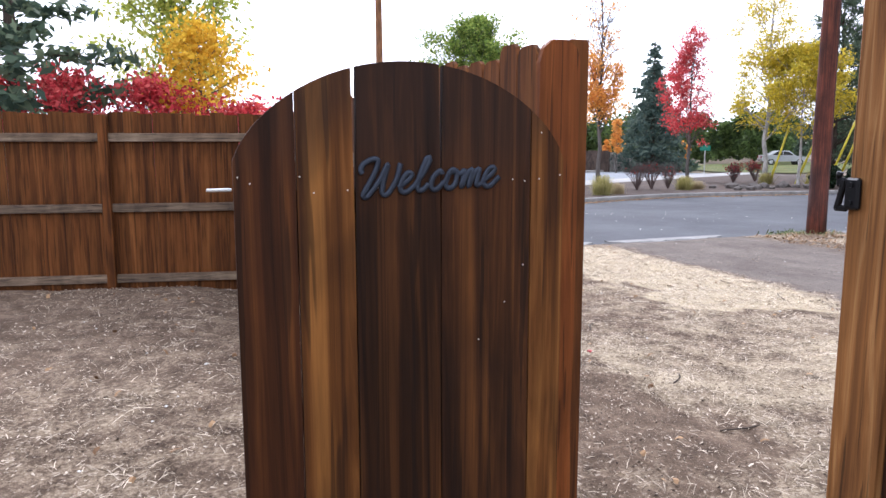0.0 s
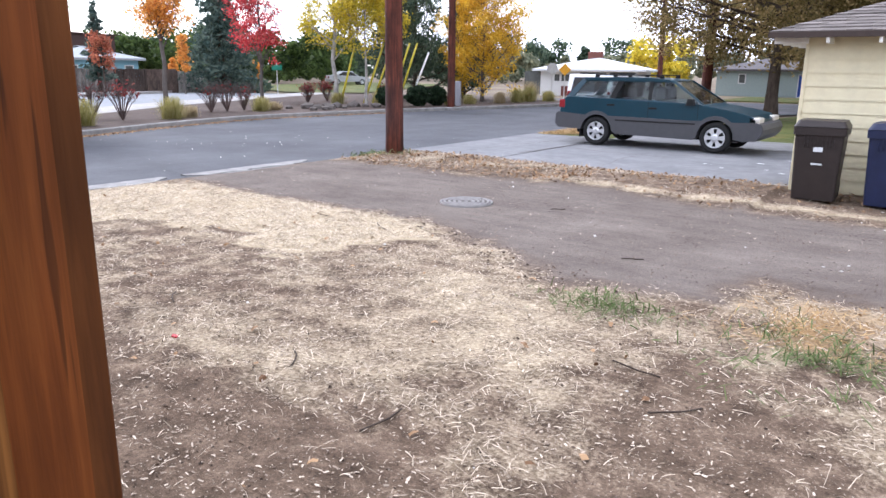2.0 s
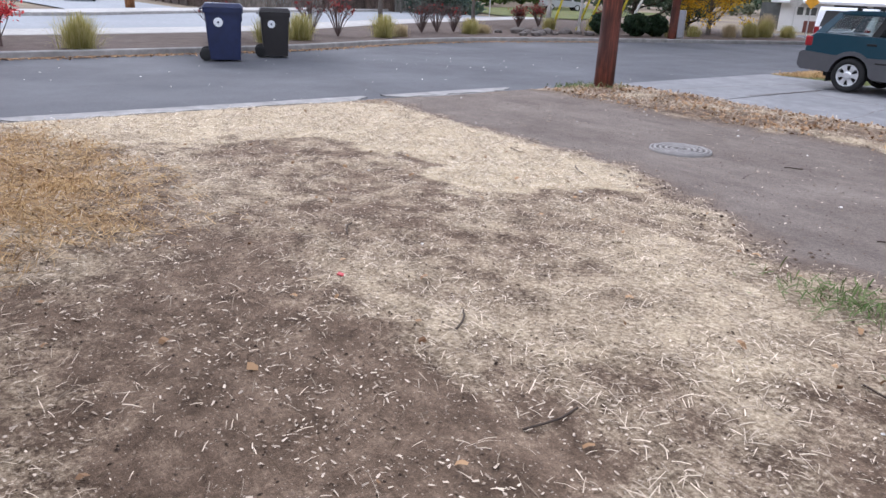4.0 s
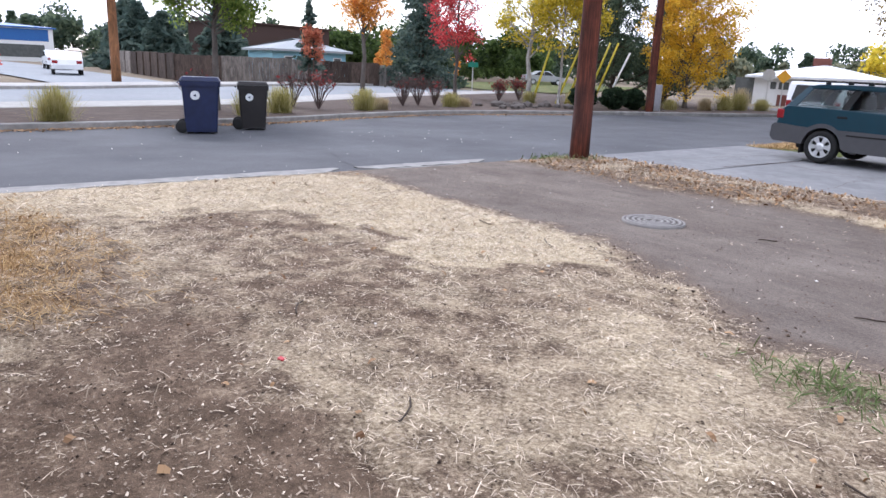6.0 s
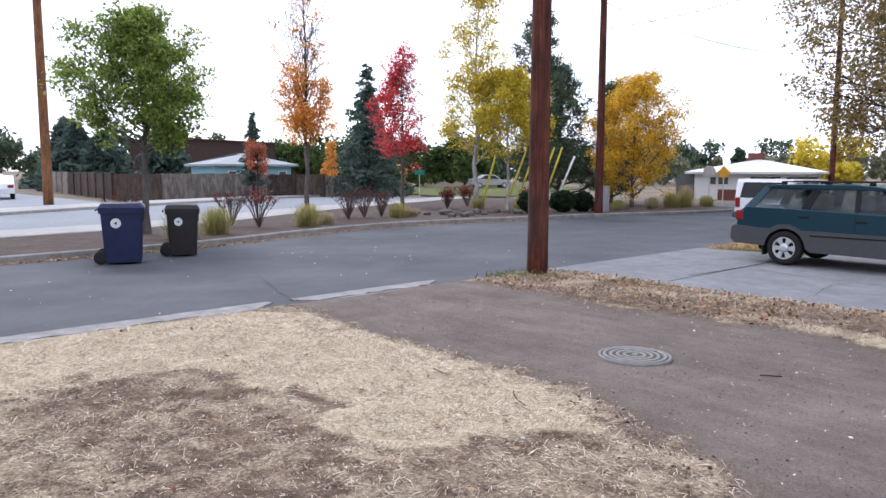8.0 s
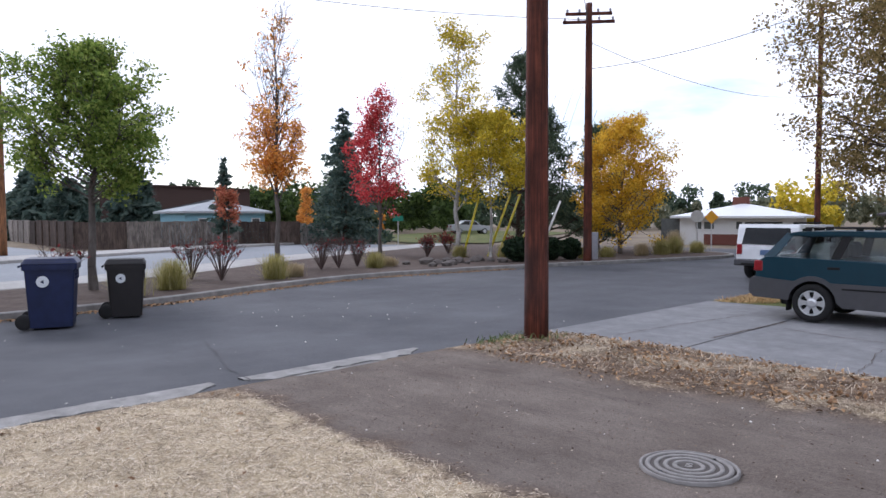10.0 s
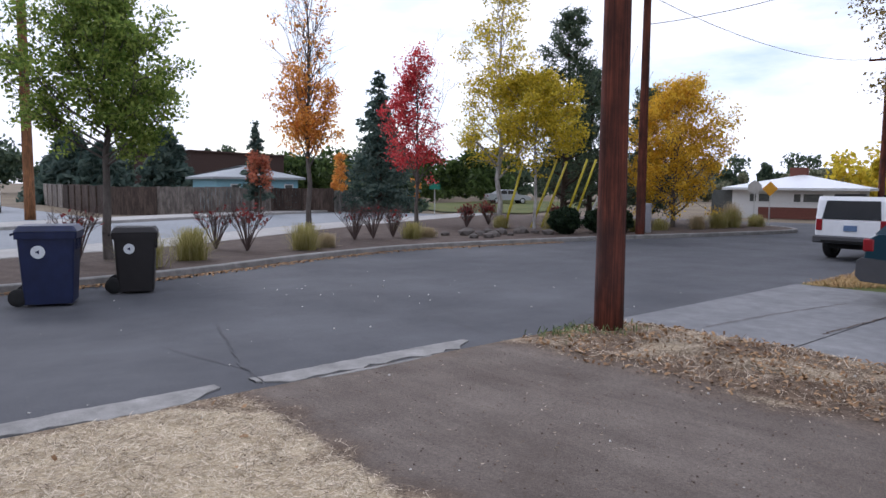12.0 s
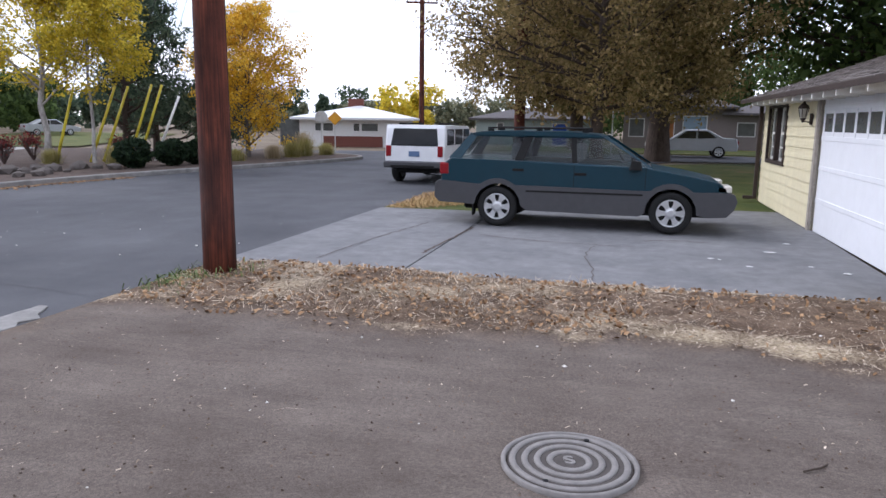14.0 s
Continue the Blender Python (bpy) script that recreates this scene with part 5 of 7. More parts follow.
part("fascia", box(x0r, y0r - 0.014, ez - 0.045, x1r, y0r - 0.001, ez + 0.03, 0.002), M_darktrim, house)
part("corner_board", box(-0.014, -0.014, 0.0, 0.03, 0.03, HT - 0.02, 0.003), M_cream, house)
ds = part("downpipe", box(-0.1, HL - 0.06, 0.05, -0.02, HL + 0.02, ez - 0.02, 0.01), M_darktrim, house, "dark brown downpipe")
part("downpipe_shoe", box(-0.3, HL - 0.06, 0.05, -0.101, HL + 0.02, 0.12, 0.01), M_darktrim, ds)

lantern = thing("wall_lantern", house.matrix_world @ pose(-0.02, DY1 + 0.42, 1.78), "dark brown metal carriage lantern on the wall", "wall lamp")
M_lampglass = plain("frosted_lamp_glass", (0.5, 0.48, 0.42), 0.3)
part("back_plate", box(-0.004, -0.04, -0.12, 0.05, 0.04, 0.06, 0.004), M_darktrim, lantern)
bm = bmesh.new()
add_lathe(bm, [(0.025, -0.02), (0.045, 0.0), (0.07, 0.13), (0.075, 0.135)], 6, pose(-0.11, 0, 0))
part("lamp_glass", bm, M_lampglass, lantern)
bm = bmesh.new()
add_lathe(bm, [(0.09, 0.135), (0.07, 0.18), (0.03, 0.215), (0.012, 0.25), (0.004, 0.27)], 6, pose(-0.11, 0, 0))
part("lamp_cap", bm, M_darktrim, lantern)
bm = bmesh.new()
add_lathe(bm, [(0.008, -0.09), (0.03, -0.05), (0.05, -0.015)], 6, pose(-0.11, 0, 0))
part("lamp_base", bm, M_darktrim, lantern)
for k in range(6):
    a = k * 60
    bm = bmesh.new()
    add_cone(bm, (-0.11 + 0.047 * math.cos(radians(a)), 0.047 * math.sin(radians(a)), 0), (-0.11 + 0.078 * math.cos(radians(a)), 0.078 * math.sin(radians(a)), 0.136), 0.005, 0.005, 5)
    part("lamp_rib", bm, M_darktrim, lantern)
bm = bmesh.new()
add_cone(bm, (0.0, 0, -0.08), (-0.11, 0, -0.06), 0.012, 0.012, 8)
part("lamp_arm", bm, M_darktrim, lantern)


# ---- cars ----
def car_paint(name, col, rough=0.3, metal=0.3):
    a = Mat(name, rough, metal, 0.3)
    n = a.noise(3, 4, 0.6)
    a.colour(a.ramp(n, (0.3, tuple(c * 0.88 for c in col)), (0.7, col)))
    a.b.inputs["Coat Weight"].default_value = 0.25
    a.b.inputs["Coat Roughness"].default_value = 0.12
    return a.m


def glass_material(name, tint):
    a = Mat(name, 0.03, 0, 0.5)
    a.b.inputs["Base Color"].default_value = (*tint, 1)
    a.b.inputs["Transmission Weight"].default_value = 1.0
    a.b.inputs["IOR"].default_value = 1.3
    return a.m


M_teal = car_paint("teal_car_paint", (0.0008, 0.030, 0.048), 0.4, 0.0)
M_clad = plain("grey_cladding_paint", (0.058, 0.058, 0.062), 0.5, 0.0, 0.08)
M_glass = glass_material("tinted_car_glass", (0.5, 0.56, 0.56))
M_darkglass = plain("dark_tinted_glass", (0.012, 0.013, 0.014), 0.06, 0, 0.2, 3, 0.6, 0.0)
M_alloy = plain("silver_alloy", (0.62, 0.63, 0.64), 0.32, 0.75, 0.08)
M_redlens = plain("red_lamp_lens", (0.22, 0.012, 0.016), 0.2, 0, 0.1)
M_clearlens = plain("clear_lamp_lens", (0.6, 0.57, 0.5), 0.15, 0, 0.1)
M_seat = plain("grey_seat_cloth", (0.17, 0.17, 0.18), 0.9)
M_under = plain("black_underbody", (0.008, 0.008, 0.008), 0.9)
M_plate = plain("blue_number_plate", (0.10, 0.16, 0.28), 0.5)
M_suvwhite = car_paint("white_car_paint", (0.78, 0.79, 0.80), 0.3, 0.0)
M_silver = car_paint("silver_car_paint", (0.42, 0.44, 0.46), 0.3, 0.5)


def arch_points(cx, r, z0, n=9):
    """Along the underside from front to back, over a wheel arch."""
    a0 = math.asin(max(-1, min(1, (z0 - 0.31) / r)))
    return [(cx + r * math.cos(a0 + (math.pi - 2 * a0) * k / n), 0.31 + r * math.sin(a0 + (math.pi - 2 * a0) * k / n)) for k in range(n + 1)]


def side_shell(bm, outline, w, inset=0.035, shrink=0.02):
    """A body from a side outline (x, z): full width in the middle, drawn in a little at the sides."""
    cx = sum(p[0] for p in outline) / len(outline)
    cz = sum(p[1] for p in outline) / len(outline)
    rings = []
    for y, s in ((-w / 2, 1), (-w / 2 + inset * 0.15, 0.45), (-w / 2 + inset * 0.5, 0.12), (-w / 2 + inset, 0), (w / 2 - inset, 0), (w / 2 - inset * 0.5, 0.12), (w / 2 - inset * 0.15, 0.45), (w / 2, 1)):
        ring = []
        for x, z in outline:
            d = Vector((cx - x, 0, cz - z))
            d = d.normalized() * (shrink * s) if d.length > 0 else d
            ring.append(bm.verts.new((x + d.x, y, z + d.z)))
        rings.append(ring)
    n = len(outline)
    for a, b in zip(rings, rings[1:]):
        for i in range(n):
            j = (i + 1) % n
            bm.faces.new((a[i], a[j], b[j], b[i]))
    bm.faces.new(list(reversed(rings[0])))
    bm.faces.new(rings[-1])
    bmesh.ops.recalc_face_normals(bm, faces=bm.faces)


def wheel(car, x, y, r, spokes, side, width=0.2):
    w = thing_part("wheel", car, pose(x, y, r, 90 * side, 0, 0))
    bm = bmesh.new()
    add_lathe(bm, [(r * 0.66, -width / 2), (r * 0.9, -width / 2), (r * 0.985, -width * 0.38), (r, -width * 0.2), (r, width * 0.2), (r * 0.985, width * 0.38), (r * 0.9, width / 2), (r * 0.66, width / 2 - 0.004)], 36, closed=True)
    part("tyre", bm, M_rubber, w)
    bm = bmesh.new()
    add_lathe(bm, [(r * 0.665, -width * 0.45), (r * 0.665, width * 0.46), (r * 0.63, width * 0.49), (r * 0.6, width * 0.46), (r * 0.58, width * 0.3), (r * 0.6, -width * 0.45)], 36, closed=True)
    part("rim", bm, M_alloy, w)
    bm = bmesh.new()
    add_lathe(bm, [(r * 0.56, width * 0.2), (r * 0.56, width * 0.305)], 24)
    part("brake_drum", bm, M_under, w)
    bm = bmesh.new()
    for k in range(spokes):
        a = 2 * math.pi * k / spokes
        c, s = math.cos(a), math.sin(a)
        o = []
        for u, v in ((0.1, -0.1), (0.38, -0.115), (0.61, -0.2), (0.61, 0.2), (0.38, 0.115), (0.1, 0.1)):
            o.append((r * (u * c - v * s), r * (u * s + v * c)))
        add_prism(bm, o, width * 0.36, width * 0.44)
    add_lathe(bm, [(r * 0.26, width * 0.3), (r * 0.26, width * 0.45), (r * 0.14, width * 0.5)], 18)
    part("spokes", bm, M_alloy, w)
    return w


def thing_part(name, parent, m):
    me = bpy.data.meshes.new(name)
    bmw = bmesh.new()
    add_cone(bmw, (0, 0, -0.03), (0, 0, 0.02), 0.04, 0.04, 8)
    bmw.to_mesh(me)
    bmw.free()
    me.materials.append(M_under)
    ob = new(name, me)
    ob.parent = parent
    ob.matrix_basis = m
    return ob


def pane(bm, pts, y, t=0.006):
    add_prism(bm, [(x, z) for x, z in pts], -t / 2, t / 2, Matrix.Translation((0, y, 0)) @ Matrix.Rotation(radians(90), 4, "X"))


def slanted(bm, pts, y0, y1, z0, z1, t=0.006):
    """A flat side piece (x, z) that leans in from y0 at height z0 to y1 at height z1."""
    f = lambda z: y0 + (y1 - y0) * (z - z0) / (z1 - z0)
    s = 1 if y0 > 0 else -1
    a = [bm.verts.new((x, f(z), z)) for x, z in pts]
    b = [bm.verts.new((x, f(z) - s * t, z)) for x, z in pts]
    n = len(pts)
    bm.faces.new(a)
    bm.faces.new(list(reversed(b)))
    for i in range(n):
        j = (i + 1) % n
        bm.faces.new((a[i], b[i], b[j], a[j]))
    bmesh.ops.recalc_face_normals(bm, faces=bm.faces)


def estate_car(m):
    car = thing("estate_car", m, "dark teal and grey estate car parked on the driveway", "car")
    W = 1.70
    RX, FX, AR = -1.315, 1.315, 0.375
    # body below the windows
    o = [(2.12, 0.60), (2.10, 0.70), (1.98, 0.79), (1.55, 0.88), (1.02, 0.965), (0.95, 0.985), (0.0, 1.02), (-1.2, 1.045), (-2.08, 1.06), (-2.20, 0.98), (-2.24, 0.74), (-2.26, 0.62)]
    o += list(reversed(arch_points(RX, AR, 0.60, 7))) + list(reversed(arch_points(FX, AR, 0.60, 7)))
    bm = bmesh.new()
    side_shell(bm, o, W, 0.05, 0.03)
    part("body", bm, M_teal, car)
    # grey lower cladding and bumpers
    lo = [(2.20, 0.40), (2.24, 0.52), (2.20, 0.62), (2.10, 0.655)]
    lo += list(reversed([(x, z) for x, z in reversed(arch_points(FX, AR + 0.075, 0.64, 7))]))
    lo += [(0.7, 0.64), (-0.7, 0.66)]
    lo += arch_points(RX, AR + 0.075, 0.66, 7)
    lo += [(-2.1, 0.70), (-2.27, 0.71), (-2.33, 0.66), (-2.34, 0.44), (-2.26, 0.36)]
    lo += list(reversed(arch_points(RX, AR, 0.34, 9)))
    lo += [(-0.85, 0.27), (0.85, 0.25)]
    lo += list(reversed(arch_points(FX, AR, 0.30, 9)))
    lo += [(1.85, 0.27), (2.1, 0.29)]
    bm = bmesh.new()
    side_shell(bm, lo, W + 0.03, 0.03, 0.008)
    part("lower_cladding", bm, M_clad, car, "grey lower cladding and bumpers")
    for s in (-1, 1):
        part("rubbing_strip", box(-0.86, s * 0.867 - 0.008, 0.565, 0.9, s * 0.867 + 0.008, 0.59, 0.004), M_under, car)
    part("underbody", box(-1.9, -0.62, 0.24, 1.9, 0.62, 0.5, 0.03), M_under, car)
    # roof and pillars
    YB, YT, ZB, ZT = 0.80, 0.62, 1.03, 1.44
    bm = bmesh.new()
    side_shell(bm, [(0.32, 1.415), (0.22, 1.455), (-0.2, 1.492), (-1.0, 1.50), (-1.62, 1.485), (-1.78, 1.455), (-1.76, 1.425)], YT * 2 + 0.06, 0.1, 0.018)
    part("roof", bm, M_teal, car)
    for s in (-1, 1):
        y0, y1 = s * YB, s * YT
        for nm, pts in (("front_pillar", [(0.98, 0.98), (1.04, 0.975), (0.33, 1.44), (0.24, 1.44)]), ("door_pillar", [(-0.17, 1.02), (-0.09, 1.02), (-0.13, 1.44), (-0.21, 1.44)]), ("rear_pillar", [(-1.06, 1.04), (-0.92, 1.04), (-0.78, 1.44), (-0.92, 1.44)]), ("tail_pillar", [(-2.12, 1.05), (-1.92, 1.05), (-1.68, 1.44), (-1.80, 1.46)]), ("window_frame", [(-1.70, 1.405), (0.30, 1.40), (0.24, 1.445), (-1.72, 1.445)])):
            bm = bmesh.new()
            slanted(bm, pts, y0, y1, ZB, ZT, 0.035)
            part(nm, bm, M_teal if nm in ("front_pillar", "tail_pillar", "window_frame") else M_under, car)
        for pts in ([(0.98, 0.985), (-0.09, 1.02), (-0.13, 1.405), (0.27, 1.40)], [(-0.17, 1.02), (-0.92, 1.04), (-0.78, 1.405), (-0.21, 1.405)], [(-1.06, 1.04), (-1.92, 1.05), (-1.70, 1.405), (-0.92, 1.405)]):
            bm = bmesh.new()
            slanted(bm, pts, s * (YB - 0.012), s * (YT - 0.012), ZB, ZT, 0.004)
            part("side_window", bm, M_glass, car)
        rail = part("roof_rail", box(-1.55, s * 0.50 - 0.018, 1.53, 0.05, s * 0.50 + 0.018, 1.555, 0.008), M_under, car, "black roof rail")
        for x in (-1.5, -0.72, 0.0):
            part("rail_foot", box(x - 0.05, s * 0.50 - 0.014, 1.478, x + 0.05, s * 0.50 + 0.014, 1.5295, 0.004), M_under, rail)
        bm = bmesh.new()
        taper_box(bm, 0.19, 0.1, 0.15, 0.08, 0.95, 1.08, 0.03, s * 0.9, s * 0.89)
        bmesh.ops.transform(bm, matrix=Matrix.Translation((0.78, 0, 0)), verts=bm.verts)
        part("door_mirror", bm, M_under, car)
        for x, z in ((-0.02, 0.86), (-0.98, 0.9)):
            part("door_handle", box(x - 0.10, s * 0.852 - 0.012, z - 0.02, x + 0.08, s * 0.852 + 0.014, z + 0.02, 0.006), M_under, car)
        for x in (-0.13, 0.93):
            part("door_gap", box(x - 0.004, s * 0.8495 - 0.002, 0.66, x + 0.004, s * 0.8495 + 0.0035, 0.99), M_under, car)
        part("tail_light", box(-2.255, s * 0.72 - 0.142, 0.80, -2.10, s * 0.72 + 0.142, 0.99, 0.02), M_redlens, car, "red tail light")
        part("headlight", box(1.94, s * 0.65 - 0.2, 0.635, 2.15, s * 0.65 + 0.2, 0.755, 0.025), M_clearlens, car, "clear headlight")
        part("mud_flap", box(-1.72, s * 0.73 - 0.11, 0.16, -1.70, s * 0.73 + 0.11, 0.4, 0.003), M_under, car)
        for x in (RX, FX):
            wheel(car, x, s * 0.755, 0.315, 6, -s, 0.2)
    for nm, pts in (("windscreen", [(1.02, 0.98), (0.29, 1.435)]), ("rear_window", [(-2.14, 1.06), (-1.78, 1.45)])):
        bm = bmesh.new()
        (xa, za), (xb, zb) = pts
        v = [bm.verts.new(c) for c in ((xa, -0.74, za), (xa, 0.74, za), (xb, 0.58, zb), (xb, -0.58, zb))]
        bm.faces.new(v)
        bmesh.ops.solidify(bm, geom=bm.faces[:], thickness=0.006)
        part(nm, bm, M_glass, car)
    part("number_plate", box(-2.352, -0.16, 0.5, -2.344, 0.16, 0.62, 0.003), M_plate, car)
    for x in (0.1, -0.85):
        for y in (-0.36, 0.36):
            part("seat", box(x - 0.3, y - 0.22, 1.021, x - 0.12, y + 0.22, 1.3, 0.05, pose(0, 0, 0, 0, 0, 0)), M_seat, car)
            part("head_rest", box(x - 0.31, y - 0.11, 1.301, x - 0.22, y + 0.11, 1.4, 0.03), M_seat, car)
    bm = bmesh.new()
    add_lathe(bm, [(0.17, 0), (0.185, 0.012), (0.17, 0.024)], 20, pose(0.55, 0.36, 1.04, 0, 65, 0))
    part("steering_wheel", bm, M_under, car)
    return car


estate_car(pose(-0.525, 7.77 + 0.84, 0.015))


def boxy_suv(m):
    car = thing("boxy_suv", m, "white boxy off-road car parked at the kerb", "car")
    W = 1.66
    o = [(2.05, 0.42), (2.05, 0.95), (0.95, 1.02), (0.35, 1.52), (-1.95, 1.55), (-2.0, 1.45), (-2.1, 0.95), (-2.1, 0.42)]
    bm = bmesh.new()
    side_shell(bm, o, W, 0.06, 0.06)
    part("body", bm, M_suvwhite, car)
    bm = bmesh.new()
    v = [bm.verts.new(c) for c in ((-2.108, -0.66, 1.0), (-2.108, 0.66, 1.0), (-2.012, 0.60, 1.45), (-2.012, -0.60, 1.45))]
    bm.faces.new(list(reversed(v)))
    bmesh.ops.solidify(bm, geom=bm.faces[:], thickness=0.01)
    part("rear_window", bm, M_darkglass, car, "dark tinted rear window")
    for s in (-1, 1):
        for x0, x1 in ((-1.85, -1.2), (-1.1, -0.35), (-0.25, 0.45)):
            bm = bmesh.new()
            pane(bm, [(x0, 1.02), (x1, 1.02), (x1 - (0.1 if x1 > 0 else 0), 1.44), (x0, 1.44)], s * (W / 2 + 0.004), 0.01)
            part("side_window", bm, M_darkglass, car)
        part("tail_light", box(-2.13, s * 0.72 - 0.07, 0.72, -2.08, s * 0.72 + 0.07, 1.0, 0.01), M_redlens, car, "red tail light")
        part("door_mirror", box(0.5, s * 0.95 - 0.09, 1.0, 0.6, s * 0.95 + 0.09, 1.14, 0.02), M_under, car)
        part("roof_rail", box(-1.7, s * 0.55 - 0.02, 1.55, 0.2, s * 0.55 + 0.02, 1.60, 0.008), M_under, car)
        for x in (-1.3, 1.25):
            wheel(car, x, s * 0.72, 0.34, 5, -s, 0.22)
    part("bumper", box(-2.26, -0.82, 0.42, -2.10, 0.82, 0.60, 0.03), M_clad, car, "dark grey rear bumper")
    part("bumper_guard", box(-2.275, -0.6, 0.44, -2.262, 0.6, 0.5, 0.005), M_under, car)
    part("underbody", box(-1.95, -0.6, 0.28, 1.9, 0.6, 0.45, 0.03), M_under, car)
    part("number_plate", box(-2.125, -0.15, 0.72, -2.112, 0.15, 0.86, 0.003), M_plate, car)
    part("wiper", box(-2.12, -0.2, 1.0, -2.10, 0.04, 1.02, 0.004, ), M_under, car)
    return car


boxy_suv(pose(-5.33, 16.95, -0.01, 0, 0, 88))


def small_saloon(m, paint, label):
    car = thing("saloon_car", m, label, "car")
    o = [(2.15, 0.35), (2.2, 0.6), (1.9, 0.78), (0.95, 0.9), (0.3, 1.36), (-0.75, 1.38), (-1.5, 0.98), (-2.1, 0.95), (-2.2, 0.6), (-2.15, 0.35)]
    bm = bmesh.new()
    side_shell(bm, o, 1.7, 0.1, 0.06)
    part("body", bm, paint, car)
    for s in (-1, 1):
        for pts in ([(0.75, 0.94), (-0.2, 0.94), (-0.2, 1.3), (0.25, 1.29)], [(-0.28, 0.94), (-1.2, 0.97), (-0.72, 1.3), (-0.28, 1.3)]):
            bm = bmesh.new()
            pane(bm, pts if s > 0 else list(reversed(pts)), s * 0.853, 0.008)
            part("side_window", bm, M_darkglass, car)
        for x in (-1.3, 1.3):
            wheel(car, x, s * 0.76, 0.3, 6, -s, 0.2)
        part("tail_light", box(-2.21, s * 0.65 - 0.15, 0.68, -2.14, s * 0.65 + 0.15, 0.85, 0.02), M_redlens, car)
        part("headlight", box(2.05, s * 0.6 - 0.17, 0.58, 2.19, s * 0.6 + 0.17, 0.72, 0.02), M_clearlens, car)
    return car


small_saloon(pose(2.9, 35.1, -0.01, 0, 0, 180), M_silver, "silver saloon car parked along the cross street")
small_saloon(pose(-46, 3.3, 0.0, 0, 0, 170), M_suvwhite, "white car on the side road")
small_saloon(pose(-58, 5.0, 0.0, 0, 0, 175), M_suvwhite, "white van-like car on the side road")
small_saloon(pose(-7.6, 58, 0.0, 0, 0, 90), M_suvwhite, "white car parked far along the street")
small_saloon(pose(-7.4, 65, 0.0, 0, 0, 90), M_suvwhite, "white car parked far along the street")
small_saloon(pose(-47.9, 47.6, 0.0, 0, 0, 60), M_silver, "grey car on the main road")


# ---- trees, shrubs and grasses ----
def leaf_material(name, *cols):
    a = Mat(name, 0.7, spec=0.25)
    n = len(cols)
    c = a.ramp(a.island(), *[(i / max(1, n - 1), col) for i, col in enumerate(cols)])
    a.colour(c)
    a.b.inputs["Subsurface Weight"].default_value = 0.0
    tr = a.t.nodes.new("ShaderNodeBsdfTranslucent")
    mx = a.t.nodes.new("ShaderNodeMixShader")
    mx.inputs[0].default_value = 0.48
    out = a.t.nodes["Material Output"]
    a.t.links.new(c, tr.inputs["Color"])
    a.t.links.new(a.b.outputs[0], mx.inputs[1])
    a.t.links.new(tr.outputs[0], mx.inputs[2])
    a.t.links.new(mx.outputs[0], out.inputs["Surface"])
    return a.m


def bark_material(name, lo, hi):
    a = Mat(name, 0.9, spec=0.2)
    n = a.noise(1.2, 6, 0.7, a.scaled(9, 9, 2.2))
    a.colour(a.ramp(n, (0.3, lo), (0.7, hi))).bump(n, 0.7, 0.02)
    return a.m


L_green = leaf_material("green_maple_leaf", (0.09, 0.15, 0.03), (0.19, 0.27, 0.05), (0.34, 0.40, 0.09))
L_orange = leaf_material("orange_leaf", (0.50, 0.19, 0.06), (0.74, 0.33, 0.05), (0.80, 0.45, 0.13))
L_red = leaf_material("red_leaf", (0.32, 0.025, 0.03), (0.60, 0.06, 0.07), (0.70, 0.16, 0.14))
L_birch = leaf_material("yellow_green_leaf", (0.30, 0.27, 0.03), (0.60, 0.47, 0.035), (0.76, 0.60, 0.07))
L_gold = leaf_material("golden_leaf", (0.50, 0.28, 0.02), (0.74, 0.47, 0.035), (0.82, 0.58, 0.07))
L_oak = leaf_material("brown_green_leaf", (0.12, 0.10, 0.035), (0.25, 0.185, 0.07), (0.38, 0.27, 0.12))
L_rust = leaf_material("rusty_red_leaf", (0.3, 0.09, 0.05), (0.48, 0.15, 0.09), (0.55, 0.24, 0.12))
L_dark = leaf_material("dark_green_leaf", (0.03, 0.05, 0.02), (0.07, 0.11, 0.03), (0.12, 0.17, 0.05))
L_needle = leaf_material("dark_conifer_needle", (0.04, 0.068, 0.058), (0.08, 0.12, 0.10), (0.14, 0.18, 0.14))
L_pine = leaf_material("pine_needle", (0.04, 0.065, 0.045), (0.085, 0.125, 0.08), (0.16, 0.2, 0.115))
L_bush = leaf_material("dark_bush_leaf", (0.008, 0.018, 0.010), (0.02, 0.04, 0.018), (0.035, 0.06, 0.025))
L_yellowgrass = leaf_material("ornamental_grass", (0.20, 0.18, 0.05), (0.36, 0.33, 0.11), (0.46, 0.40, 0.2))
L_tangrass = leaf_material("tan_grass", (0.26, 0.2, 0.1), (0.42, 0.34, 0.2), (0.5, 0.42, 0.28))
L_redtwig = leaf_material("red_shrub_leaf", (0.14, 0.03, 0.03), (0.25, 0.05, 0.05), (0.3, 0.1, 0.07))
B_grey = bark_material("grey_bark", (0.06, 0.052, 0.046), (0.16, 0.14, 0.125))
B_brown = bark_material("brown_bark", (0.035, 0.026, 0.02), (0.10, 0.075, 0.06))
B_white = bark_material("white_birch_bark", (0.12, 0.11, 0.1), (0.55, 0.53, 0.5))
B_twig = bark_material("grey_brown_twig", (0.06, 0.042, 0.038), (0.14, 0.10, 0.09))


